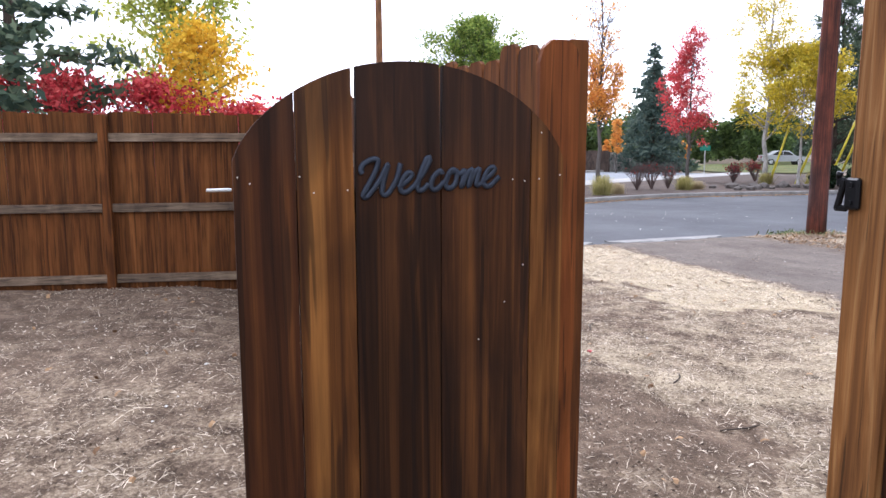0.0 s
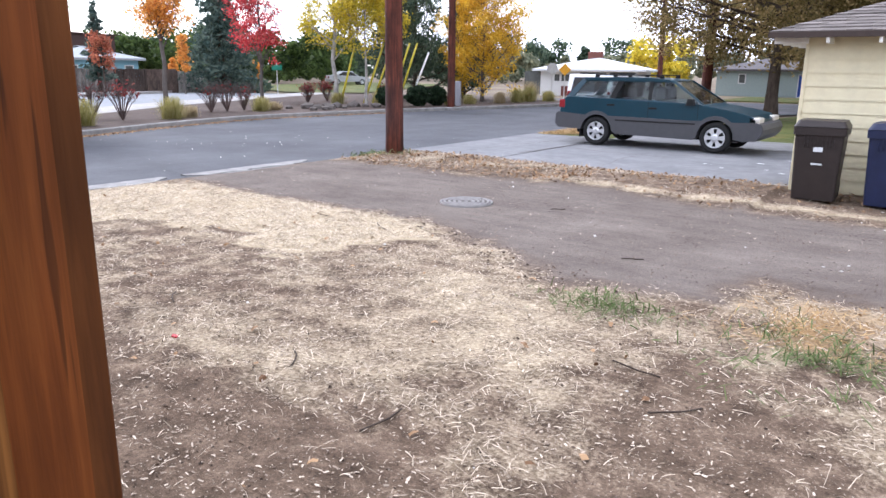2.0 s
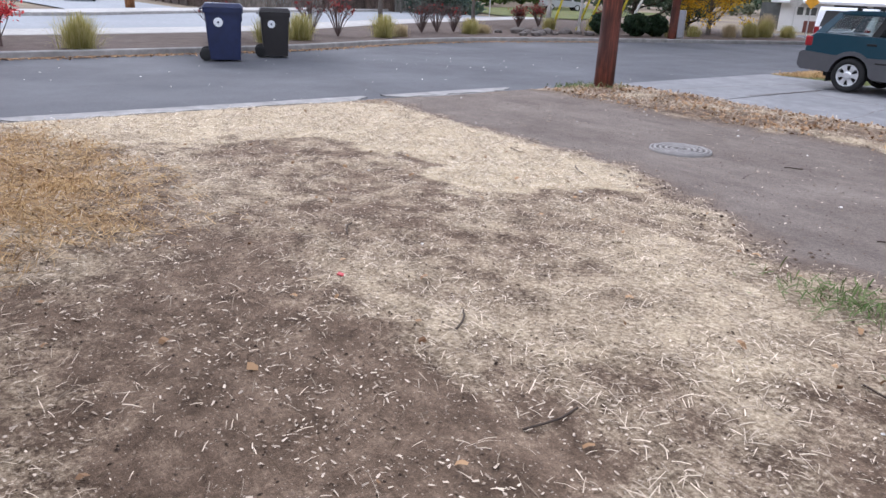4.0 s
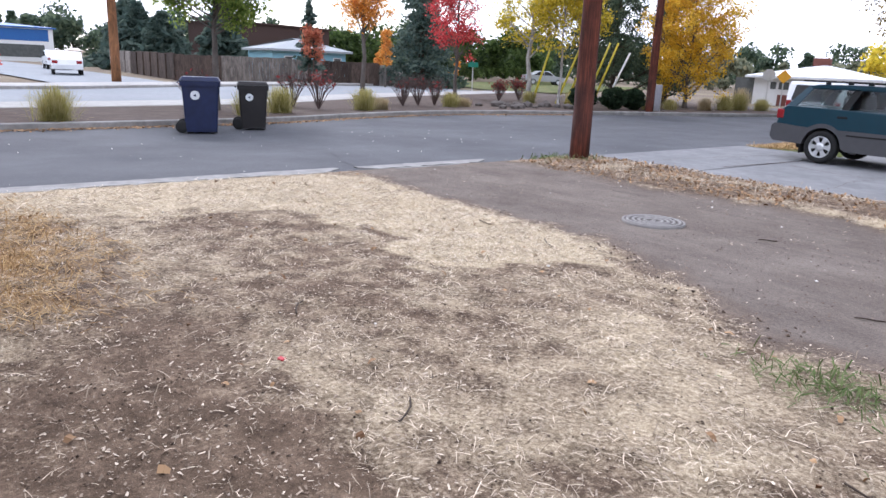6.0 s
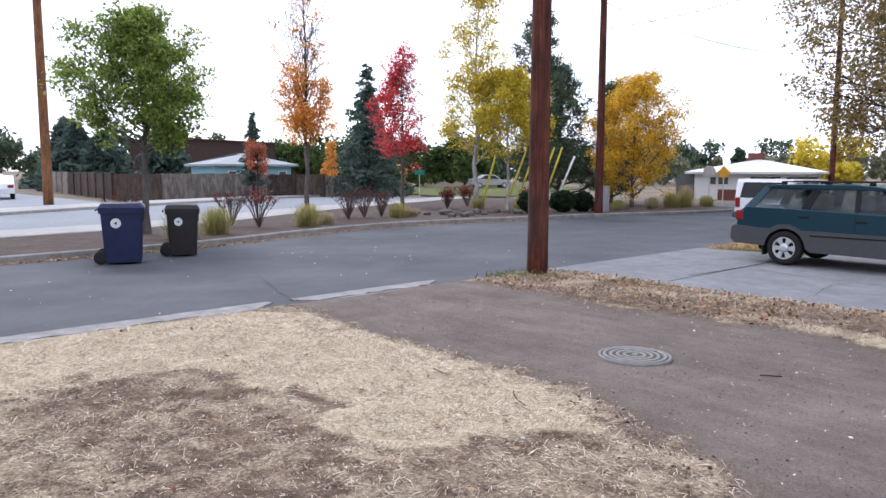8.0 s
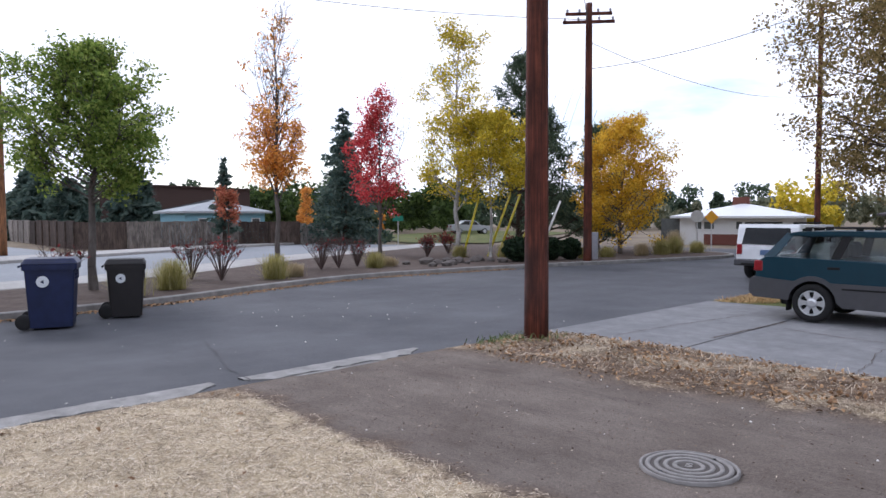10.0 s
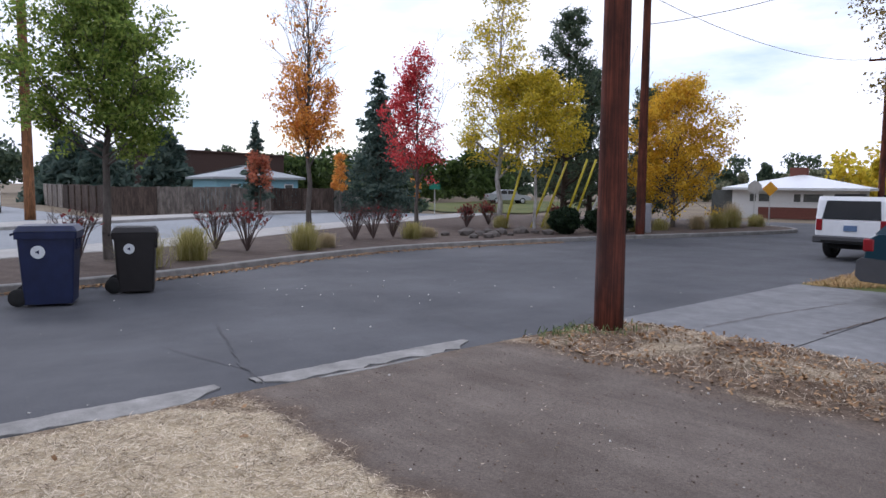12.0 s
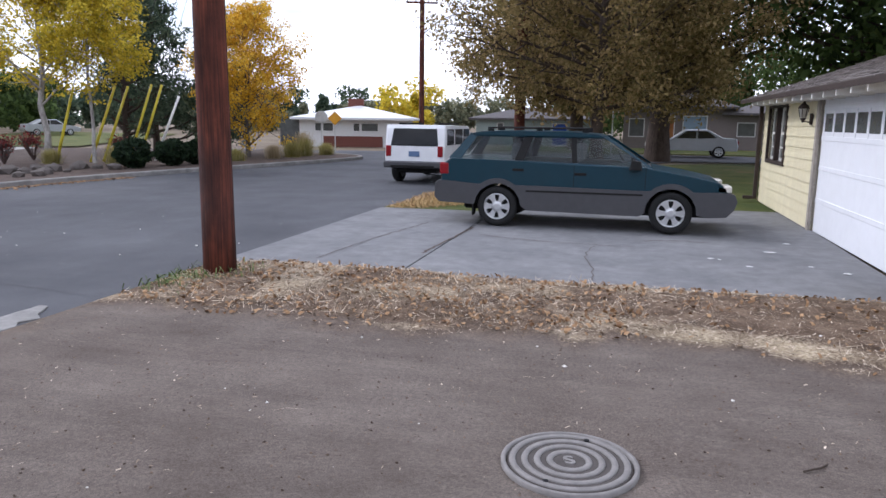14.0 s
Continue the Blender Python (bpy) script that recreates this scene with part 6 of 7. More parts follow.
def leaf_quads(name, centres, size, rng, material, parent, label="", flat=0.0, stretch=1.35):
    n = len(centres)
    u = rng.normal(0, 1, (n, 3))
    u[:, 2] *= 1 - flat
    u /= np.linalg.norm(u, axis=1)[:, None] + 1e-9
    w = rng.normal(0, 1, (n, 3))
    v = np.cross(u, w)
    v /= np.linalg.norm(v, axis=1)[:, None] + 1e-9
    s = (size * rng.uniform(0.55, 1.25, n))[:, None]
    u, v = u * s * stretch, v * s
    c = centres
    p = np.stack([c - u, c + v * 0.8 - u * 0.1, c + u, c - v * 0.8 + u * 0.15], 1).reshape(-1, 3)
    q = np.arange(n * 4).reshape(-1, 4)
    me = bpy.data.meshes.new(name)
    me.from_pydata(p.tolist(), [], q.tolist())
    me.materials.append(material)
    ob = new(name, me)
    if parent is not None:
        ob.parent = parent
    if label:
        ob["label"] = label
    return ob


def limbs(bm, base, top, r, rng, count, spread, z0, z1, seg=6, rise=0.6, sub=3):
    """Branches from a stem, with twigs; returns the tips along them."""
    tips = []
    for k in range(count):
        t = z0 + (z1 - z0) * (k + rng.uniform(0, 0.8)) / count
        p = base.lerp(top, t)
        a = k * 2.4 + rng.uniform(-0.5, 0.5)
        ln = spread(t) * rng.uniform(0.75, 1.1)
        d = Vector((math.cos(a), math.sin(a), rise * rng.uniform(0.6, 1.3)))
        q = p + d.normalized() * ln
        m = p.lerp(q, 0.5) + Vector((0, 0, -0.06 * ln))
        rr = r * (1 - t) * 0.5 + 0.012
        add_cone(bm, p, m, rr, rr * 0.65, seg, caps=False)
        add_cone(bm, m, q, rr * 0.65, 0.006, seg, caps=False)
        for s in range(sub):
            u = rng.uniform(0.25, 0.95)
            pp = m.lerp(q, u) if u > 0.5 else p.lerp(m, u * 2)
            dd = Vector((rng.normal(), rng.normal(), rng.uniform(0, 1.2))).normalized()
            qq = pp + dd * ln * 0.38
            add_cone(bm, pp, qq, rr * 0.3, 0.005, 4, caps=False)
            tips.append((pp, qq))
        tips.append((p, m))
        tips.append((m, q))
        tips.append((m, q))
    return tips


def tree(x, y, h, r, mat, bark, label, leaves=2600, size=0.11, trunk=0.11, crown_base=0.28, shape=None, count=22, seed=1, jitter=0.28, keep=None, z=0.1, rise=0.7, lean=(0, 0), name="tree", sub=3, fork=0):
    rng = np.random.default_rng(seed)
    t = thing(name, pose(x, y, z), label, "tree")
    bm = bmesh.new()
    base, top = Vector((0, 0, 0)), Vector((lean[0], lean[1], h * 0.97))
    pts = [Vector((0, 0, -0.2))]
    for k in range(1, 9):
        f = k / 8
        pts.append(base.lerp(top, f) + Vector((rng.normal(0, 0.012 * h * 0.3), rng.normal(0, 0.012 * h * 0.3), 0)))
    for k in range(8):
        r0, r1 = trunk * (1 - k / 8) ** 0.8 + 0.008, trunk * (1 - (k + 1) / 8) ** 0.8 + 0.008
        add_cone(bm, pts[k], pts[k + 1], r0 * (1.25 if k == 0 else 1), r1, 9, caps=False)
    shape = shape or (lambda t: r * math.sin(math.pi * min(1, max(0.03, (t - crown_base) / (1 - crown_base))) ** 0.7) ** 0.8)
    tips = limbs(bm, base, top, trunk, rng, count, shape, crown_base, 0.97, 6, rise, sub)
    part("trunk", bm, bark, t)
    seg = rng.integers(0, len(tips), leaves)
    c = np.empty((leaves, 3))
    for i, s in enumerate(seg):
        a, b = tips[s]
        c[i] = a.lerp(b, float(rng.uniform(0.25, 1.08)))
    c += rng.normal(0, jitter, (leaves, 3)) * np.array([1, 1, 0.8])
    if keep is not None:
        c = c[rng.random(leaves) < keep(c[:, 0], c[:, 1], c[:, 2] / h)]
    c = c[c[:, 2] > h * crown_base * 0.6]
    leaf_quads("crown", c, size, rng, mat, t)
    return t


def conifer(x, y, h, r, mat, label, tiers=26, seed=1, density=150, size=0.16, base=0.06, gap=0.0, z=0.05, droop=0.25):
    rng = np.random.default_rng(seed)
    t = thing("conifer", pose(x, y, z), label, "tree")
    bm = bmesh.new()
    add_cone(bm, (0, 0, -0.2), (0, 0, h), 0.028 * h, 0.01, 8)
    cs = []
    for k in range(tiers):
        f = base + (1 - base) * (k + rng.uniform(-0.2, 0.2)) / tiers
        f = max(base, f)
        zc = f * h
        rr = r * (1 - f) ** 0.85 + 0.06
        nb = 7 if gap == 0 else 5
        for b in range(nb):
            a = b * 6.283 / nb + k * 1.3 + rng.uniform(-0.3, 0.3)
            ln = rr * rng.uniform(0.5, 1.2)
            zb = max(0.2, zc + rng.uniform(-0.8, 0.8) * h / tiers)
            q = Vector((math.cos(a) * ln, math.sin(a) * ln, zb - droop * ln + (0.25 * ln if gap > 0 else 0)))
            add_cone(bm, (0, 0, min(zb, h * 0.985)), q, 0.012 + 0.006 * (1 - f), 0.004, 4, caps=False)
            n = int(density * ln / r) + 4
            u = rng.uniform(0.15 + gap, 1.05, n) ** 0.75
            p = np.outer(u, np.array(q)) + np.outer(1 - u, np.array((0, 0, zb)))
            p += rng.normal(0, 0.06 + 0.09 * ln, (n, 3)) * np.array([1, 1, 0.55])
            cs.append(p)
    part("trunk", bm, B_brown, t)
    leaf_quads("crown", np.concatenate(cs), size, rng, mat, t, stretch=2.0, flat=0.3)
    return t


def branchy(x, y, h, mat, bark, label, seed, base, profile, limb_count, elev, clump, per, size, trunk, keep=None, subs=5, twigs=3, z=0.1, bend=0.35, stretch=1.35, name="tree", lean=(0, 0)):
    """A tree of limbs, branches and twigs, with a clump of small leaves at each twig's end."""
    rng = np.random.default_rng(seed)
    t = thing(name, pose(x, y, z), label, "tree")
    bm = bmesh.new()
    foot, top = Vector((0, 0, 0)), Vector((lean[0], lean[1], h * 0.98))
    pts = [Vector((0, 0, -0.2))] + [foot.lerp(top, k / 10) + Vector((rng.normal(0, 0.004 * h), rng.normal(0, 0.004 * h), 0)) for k in range(1, 11)]
    for k in range(10):
        add_cone(bm, pts[k], pts[k + 1], (trunk * (1 - k / 10) ** 0.85 + 0.008) * (1.3 if k == 0 else 1), trunk * (1 - (k + 1) / 10) ** 0.85 + 0.008, 9, caps=False)
    ends = [pts[10]]

    def jolt(d, amount):
        return (d + Vector((rng.normal(0, amount), rng.normal(0, amount), rng.normal(0, amount)))).normalized()

    for k in range(limb_count):
        f = base + (0.97 - base) * (k + rng.uniform(0, 0.8)) / limb_count
        p = foot.lerp(top, f)
        a, e = k * 2.4 + rng.uniform(-0.5, 0.5), elev(f) * rng.uniform(0.8, 1.2)
        ln = min(profile(f) * rng.uniform(0.65, 1.15) / max(0.25, math.cos(e)), 1.25 * h * (1.03 - f) + 0.3)
        d = Vector((math.cos(a) * math.cos(e), math.sin(a) * math.cos(e), math.sin(e)))
        m = p + d * ln * 0.5
        d2 = (d + Vector((0, 0, bend))).normalized()
        q = m + d2 * ln * 0.5
        rr = max(0.012, trunk * (1 - f) * 0.5)
        add_cone(bm, p, m, rr, rr * 0.65, 6, caps=False)
        add_cone(bm, m, q, rr * 0.65, 0.006, 5, caps=False)
        ends.append(q)
        for s in range(subs):
            u = rng.uniform(0.2, 1.0)
            pp = p.lerp(m, u * 2) if u < 0.5 else m.lerp(q, u * 2 - 1)
            dd = jolt(d2, 0.55)
            qq = pp + dd * ln * rng.uniform(0.22, 0.42) * (1.25 - 0.5 * u)
            add_cone(bm, pp, qq, rr * 0.3 + 0.002, 0.004, 4, caps=False)
            ends.append(qq)
            for w in range(twigs):
                p3 = pp.lerp(qq, rng.uniform(0.25, 0.95))
                q3 = p3 + jolt(dd, 0.7) * (qq - pp).length * rng.uniform(0.3, 0.65)
                add_cone(bm, p3, q3, 0.006, 0.003, 3, caps=False)
                ends.append(q3)
    part("trunk", bm, bark, t)
    c = np.array([tuple(v) for v in ends])
    if keep is not None:
        c = c[rng.random(len(c)) < keep(c[:, 0], c[:, 1], c[:, 2] / h)]
    c = np.repeat(c, per, axis=0)
    c = c + rng.normal(0, clump, c.shape) * np.array([1, 1, 0.75])
    leaf_quads("crown", c, size, rng, mat, t, stretch=stretch)
    return t


ramp_up = lambda f, a, b: min(1.0, max(0.0, (f - a) / (b - a)))
branchy(-15.1, 0.95, 5.6, L_green, B_grey, "broad young tree with green autumn leaves", 3, 0.36, lambda f: (0.1 + 2.9 * max(0.0, 1 - f) ** 0.95) * (0.75 + 0.25 * ramp_up(f, 0.36, 0.45)), 56, lambda f: 0.2 + 0.75 * f, 0.12, 28, 0.038, 0.09, keep=lambda x, y, t: np.clip(1.05 - 0.65 * t, 0, 0.85), subs=8, bend=0.25)
branchy(-20.3, 8.9, 8.3, L_orange, B_grey, "half-bare tree with orange leaves low in the crown", 4, 0.25, lambda f: 0.2 + 1.0 * max(0.0, 1 - f) ** 0.6, 44, lambda f: 0.95 + 0.25 * f, 0.13, 22, 0.042, 0.085, keep=lambda x, y, t: np.clip(1.25 - 3.2 * np.maximum(0, t - 0.33) - 0.25 * (0.68 * x + 0.74 * y), 0.04, 0.95), subs=8, bend=0.15)
branchy(-22.9, 15.75, 6.6, L_red, B_grey, "slender tree with bright red leaves", 5, 0.2, lambda f: 0.15 + 1.75 * max(0.0, 1 - f) ** 0.7, 34, lambda f: 0.75 + 0.45 * f, 0.14, 20, 0.045, 0.08, keep=lambda x, y, t: np.clip(0.8 - 0.75 * np.maximum(0, t - 0.4) - 0.55 * (0.68 * x + 0.74 * y), 0.08, 0.95), subs=6)
branchy(-18.6, 16.35, 9.6, L_birch, B_white, "tall airy birch with yellow-green leaves", 6, 0.2, lambda f: 0.25 + 1.75 * max(0.0, 1 - f) ** 0.6, 40, lambda f: 0.55 + 0.4 * f, 0.16, 20, 0.045, 0.10, keep=lambda x, y, t: np.clip(1.0 - 0.75 * t, 0.2, 0.8), subs=6, bend=0.1)
branchy(-17.3, 17.0, 5.6, L_birch, B_white, "smaller birch with thick yellow leaves", 16, 0.46, lambda f: 0.3 + 1.9 * max(0.0, 1 - f) ** 0.5, 26, lambda f: 0.3 + 0.5 * f, 0.16, 30, 0.045, 0.06, keep=lambda x, y, t: 0.8 + 0 * x, subs=7, bend=-0.1)
branchy(-15.0, 23.0, 5.35, L_gold, B_grey, "pyramidal tree with dense golden leaves", 7, 0.08, lambda f: 0.2 + 2.35 * max(0.0, 1 - f) ** 0.65, 40, lambda f: 0.45 + 0.6 * f, 0.15, 34, 0.04, 0.09, keep=lambda x, y, t: np.clip(1.1 - 0.5 * t, 0, 0.9), subs=7)
branchy(-18.9, 20.8, 9.3, L_pine, B_brown, "tall dark green open-crowned pine", 8, 0.08, lambda f: 0.2 + 2.0 * max(0.0, 1 - f) ** 0.75, 46, lambda f: 0.2 + 0.35 * f, 0.14, 17, 0.035, 0.16, keep=lambda x, y, t: 0.85 + 0 * x, subs=6, twigs=2, bend=0.4, stretch=3.4, name="conifer")
branchy(-19.5, 23.3, 7.0, L_pine, B_brown, "dark green pine behind the birch", 9, 0.05, lambda f: 0.2 + 2.2 * max(0.0, 1 - f) ** 0.75, 36, lambda f: 0.2 + 0.35 * f, 0.16, 17, 0.04, 0.14, keep=lambda x, y, t: 0.9 + 0 * x, subs=6, twigs=2, bend=0.4, stretch=3.4, name="conifer")
branchy(-18.0, 25.6, 6.3, L_pine, B_brown, "dark pine behind the golden tree", 19, 0.05, lambda f: 0.2 + 1.7 * max(0.0, 1 - f) ** 0.75, 30, lambda f: 0.2 + 0.35 * f, 0.16, 17, 0.04, 0.14, keep=lambda x, y, t: 0.9 + 0 * x, subs=6, twigs=2, bend=0.4, stretch=3.4, name="conifer")
conifer(-35.6, 23.0, 8.8, 2.7, L_needle, "tall dark blue-green spruce", 24, 10, 62, 0.095, 0.03)
conifer(-40.0, 26.5, 7.4, 2.6, L_pine, "dark green fir by the main road", 24, 11, 130, 0.18, 0.03)
for i, (x, y, h, r) in enumerate(((-64, 15.0, 5.0, 3.0), (-53.9, 16.5, 5.7, 2.5), (-57.5, 12.8, 4.6, 2.4), (-72, 14, 6.6, 3.4), (-63.5, 12.6, 5.6, 3.0))):
    conifer(x, y, h, r, L_needle, "dark spruce behind the board fence", 22, 40 + i, 170, 0.26, 0.02)
conifer(-36.5, 15.1, 5.1, 0.85, L_needle, "thin ragged spruce before the board fence", 18, 47, 26, 0.10, 0.2, 0.1)
branchy(-35.7, 14.95, 3.2, L_rust, B_brown, "small tree with rusty red leaves by the fence", 48, 0.35, lambda f: 0.2 + 0.75 * max(0.0, 1 - f) ** 0.5, 16, lambda f: 0.4 + 0.4 * f, 0.12, 14, 0.05, 0.05, keep=lambda x, y, t: 0.6 + 0 * x, subs=4, twigs=2)
branchy(-34.8, 19.6, 3.4, L_orange, B_grey, "small tree with orange leaves by the fence", 49, 0.35, lambda f: 0.1 + 0.3 * max(0.0, 1 - f) ** 0.5, 14, lambda f: 0.7 + 0.4 * f, 0.11, 14, 0.05, 0.04, keep=lambda x, y, t: 0.65 + 0 * x, subs=4, twigs=2)

# big tree over the lawn and its neighbours
branchy(-0.95, 20.6, 9.4, L_oak, B_brown, "large tree with brownish green leaves on the lawn", 22, 0.22, lambda f: 1.0 + 3.8 * math.sin(math.pi * min(1.0, max(0.2, (f - 0.05) / 0.98))) ** 0.6, 66, lambda f: 0.1 + 0.55 * f, 0.22, 38, 0.048, 0.22, keep=lambda x, y, t: 0.78 + 0 * x, subs=10, twigs=4, z=0.0, bend=0.0)
tree(1.2, 30.0, 11.5, 7.5, L_oak, B_brown, "huge old tree with brownish green leaves", 80000, 0.066, 0.5, 0.2, count=70, seed=12, jitter=0.6, rise=0.42, z=0.0, sub=5, shape=lambda t: 8.2 * math.sin(math.pi * min(1, max(0.12, (t - 0.12) / 0.9))) ** 0.55)
tree(-3.4, 42.0, 11.0, 6.0, L_oak, B_brown, "large dark tree beyond the cross street", 16000, 0.17, 0.45, 0.22, count=44, seed=13, jitter=0.8, rise=0.4, z=0.0, sub=4)
tree(9.5, 27.0, 12.0, 6.5, L_dark, B_brown, "large dark green tree behind the garage", 24000, 0.14, 0.4, 0.2, count=50, seed=14, jitter=0.8, rise=0.4, z=0.0, sub=4)
tree(14.0, 18.0, 12.5, 5.5, L_dark, B_brown, "tall dark green tree behind the roof", 22000, 0.12, 0.4, 0.2, count=46, seed=15, jitter=0.7, rise=0.4, z=0.0, sub=4)

# trees behind the yard fence
for i, (x, y, h) in enumerate(((-13.6, -6.4, 2.6), (-13.9, -8.6, 3.3), (-14.0, -10.6, 3.4), (-14.2, -12.6, 3.6), (-13.6, -14.6, 3.5))):
    tree(x, y, h, 1.5, L_red, B_twig, "low spreading shrub with red leaves", 4500, 0.052, 0.05, 0.1, count=26, seed=60 + i, jitter=0.2, rise=0.9, name="red_shrub")
L_lime = leaf_material("lime_leaf", (0.22, 0.27, 0.04), (0.40, 0.44, 0.08), (0.55, 0.5, 0.12))
tree(-17.9, -8.0, 8.4, 2.3, L_lime, B_grey, "tall tree with yellow-green leaves beyond the fence", 9000, 0.07, 0.1, 0.2, count=34, seed=66, jitter=0.25, rise=0.8)
tree(-14.6, -7.4, 5.0, 1.3, L_gold, B_grey, "small tree with yellow-orange leaves beyond the fence", 4500, 0.06, 0.06, 0.2, count=22, seed=67, jitter=0.3)
conifer(-14.6, -11.8, 9.5, 3.4, L_pine, "big open pine beyond the yard fence", 16, 68, 110, 0.1, 0.15, 0.25)


def twiggy(x, y, h, mat, leaves, seed, label):
    rng = np.random.default_rng(seed)
    t = thing("shrub", pose(x, y, 0.1), label, "shrub", group="shrubs in the planting strip")
    bm = bmesh.new()
    tips = []
    for k in range(26):
        a, e = rng.uniform(0, 6.28), rng.uniform(0.15, 0.85)
        q = Vector((math.cos(a) * e * h * 0.75, math.sin(a) * e * h * 0.75, h * rng.uniform(0.65, 1.0)))
        m = q * 0.45 + Vector((0, 0, 0.08 * h))
        add_cone(bm, (0, 0, -0.03), m, 0.013, 0.009, 5, caps=False)
        add_cone(bm, m, q, 0.009, 0.003, 5, caps=False)
        for s in range(6):
            p = m.lerp(q, rng.uniform(0, 0.9))
            w = p + Vector((rng.normal(0, 0.14), rng.normal(0, 0.14), rng.uniform(0.05, 0.3))) * h
            add_cone(bm, p, w, 0.006, 0.002, 4, caps=False)
            tips.append((p, w))
    part("stem", bm, B_twig, t)
    if leaves:
        c = np.array([tuple(tips[rng.integers(len(tips))][0].lerp(tips[rng.integers(len(tips))][1], 0.5)) for i in range(leaves)])
        leaf_quads("leaves", c + rng.normal(0, 0.08, (leaves, 3)), 0.045, rng, mat, t)
    return t


for i, (x, y, h, n) in enumerate(((-14.6, 0.2, 1.15, 30), (-16.1, 3.75, 1.1, 30), (-15.2, 4.15, 1.2, 90), (-16.6, 8.25, 1.05, 25), (-16.7, 9.0, 1.05, 25), (-16.9, 9.9, 0.95, 25))):
    twiggy(x, y, h, L_redtwig, n, 80 + i, "bare twiggy shrub with a few red leaves")
for i, (x, y, h, n) in enumerate(((-19.4, 15.4, 0.9, 260), (-20.4, 17.6, 1.0, 260), (-18.0, 19.2, 0.85, 220))):
    twiggy(x, y, h, L_redtwig, n, 90 + i, "reddish brown leafy shrub in the planting strip")


branchy(-12.9, -4.95, 1.5, L_red, B_twig, "low shrub with crimson leaves in the planting strip", 95, 0.1, lambda f: 0.2 + 0.5 * max(0.0, 1 - f), 16, lambda f: 0.7 + 0.4 * f, 0.07, 10, 0.03, 0.025, keep=lambda x, y, t: 0.8 + 0 * x, subs=4, twigs=2, name="red_shrub")


def grass_tuft(x, y, h, r, mat, seed, label):
    rng = np.random.default_rng(seed)
    n = 1000
    h = h * 0.88
    a = rng.uniform(0, 6.28, n)
    e = np.abs(rng.normal(0, 0.62, n)).clip(0, 1.45)
    d = np.stack([np.cos(a) * np.sin(e), np.sin(a) * np.sin(e), np.cos(e)], 1)
    ln = h * rng.uniform(0.6, 1.1, n)
    root = np.stack([rng.normal(0, r * 0.25, n), rng.normal(0, r * 0.25, n), 0 * a], 1)
    up = np.stack([np.cos(a) * np.cos(e), np.sin(a) * np.cos(e), -np.sin(e)], 1)
    ob = new("ornamental_grass", ribbons("ornamental_grass", root + d * (ln / 2)[:, None], d, up, ln, rng.uniform(0.006, 0.012, n), mat, -0.06))
    ob.matrix_world = pose(x, y, 0.09)
    return tagged(ob, label, "ornamental grass", group="grass tufts in the planting strip")


for i, (x, y, h, r, mt) in enumerate(((-13.1, 1.0, 0.75, 0.5, L_yellowgrass), (-13.9, 2.25, 0.78, 0.5, L_yellowgrass), (-14.6, 5.4, 0.75, 0.5, L_yellowgrass), (-14.9, 6.2, 0.42, 0.4, L_tangrass), (-16.0, 9.95, 0.6, 0.45, L_yellowgrass), (-16.2, 10.7, 0.36, 0.4, L_tangrass), (-12.2, -3.6, 0.8, 0.5, L_yellowgrass), (-12.4, -6.4, 0.75, 0.5, L_tangrass), (-18.3, 16.2, 0.55, 0.4, L_yellowgrass), (-16.4, 17.0, 0.75, 0.5, L_yellowgrass), (-14.0, 20.4, 0.5, 0.4, L_yellowgrass), (-13.5, 22.3, 0.6, 0.4, L_tangrass), (-13.4, 23.7, 0.75, 0.5, L_yellowgrass), (-13.4, 24.9, 0.85, 0.5, L_yellowgrass), (-13.0, 26.2, 0.6, 0.5, L_yellowgrass), (-14.2, 26.4, 1.1, 0.5, L_tangrass), (-14.0, 18.9, 0.5, 0.4, L_yellowgrass))):
    grass_tuft(x, y, h, r, mt, 100 + i, "rounded tuft of yellowing ornamental grass" if mt is L_yellowgrass else "tuft of dry tan grass")


def round_bush(x, y, h, r, seed):
    rng = np.random.default_rng(seed)
    t = thing("round_bush", pose(x, y, 0.1), "dense dark green clipped bush", "bush", group="dark round bushes")
    bm = bmesh.new()
    for k in range(9):
        a = k * 0.7
        add_cone(bm, (0, 0, -0.05), (math.cos(a) * r * 0.6, math.sin(a) * r * 0.6, h * 0.7), 0.02, 0.005, 5, caps=False)
    part("stems", bm, B_brown, t)
    d = rng.normal(0, 1, (2600, 3))
    d /= np.linalg.norm(d, axis=1)[:, None]
    rad = rng.uniform(0.55, 1.0, 2600) ** 0.5 * (1 + 0.1 * np.sin(d[:, 0] * 5 + d[:, 2] * 7))
    c = d * rad[:, None] * np.array([r, r, h / 2]) + np.array([0, 0, h / 2])
    leaf_quads("foliage", c[c[:, 2] > 0.03], 0.05, rng, L_bush, t)


round_bush(-14.7, 15.6, 0.9, 0.55, 120)
round_bush(-14.4, 17.1, 0.85, 0.52, 121)
round_bush(-14.2, 18.1, 0.8, 0.48, 122)

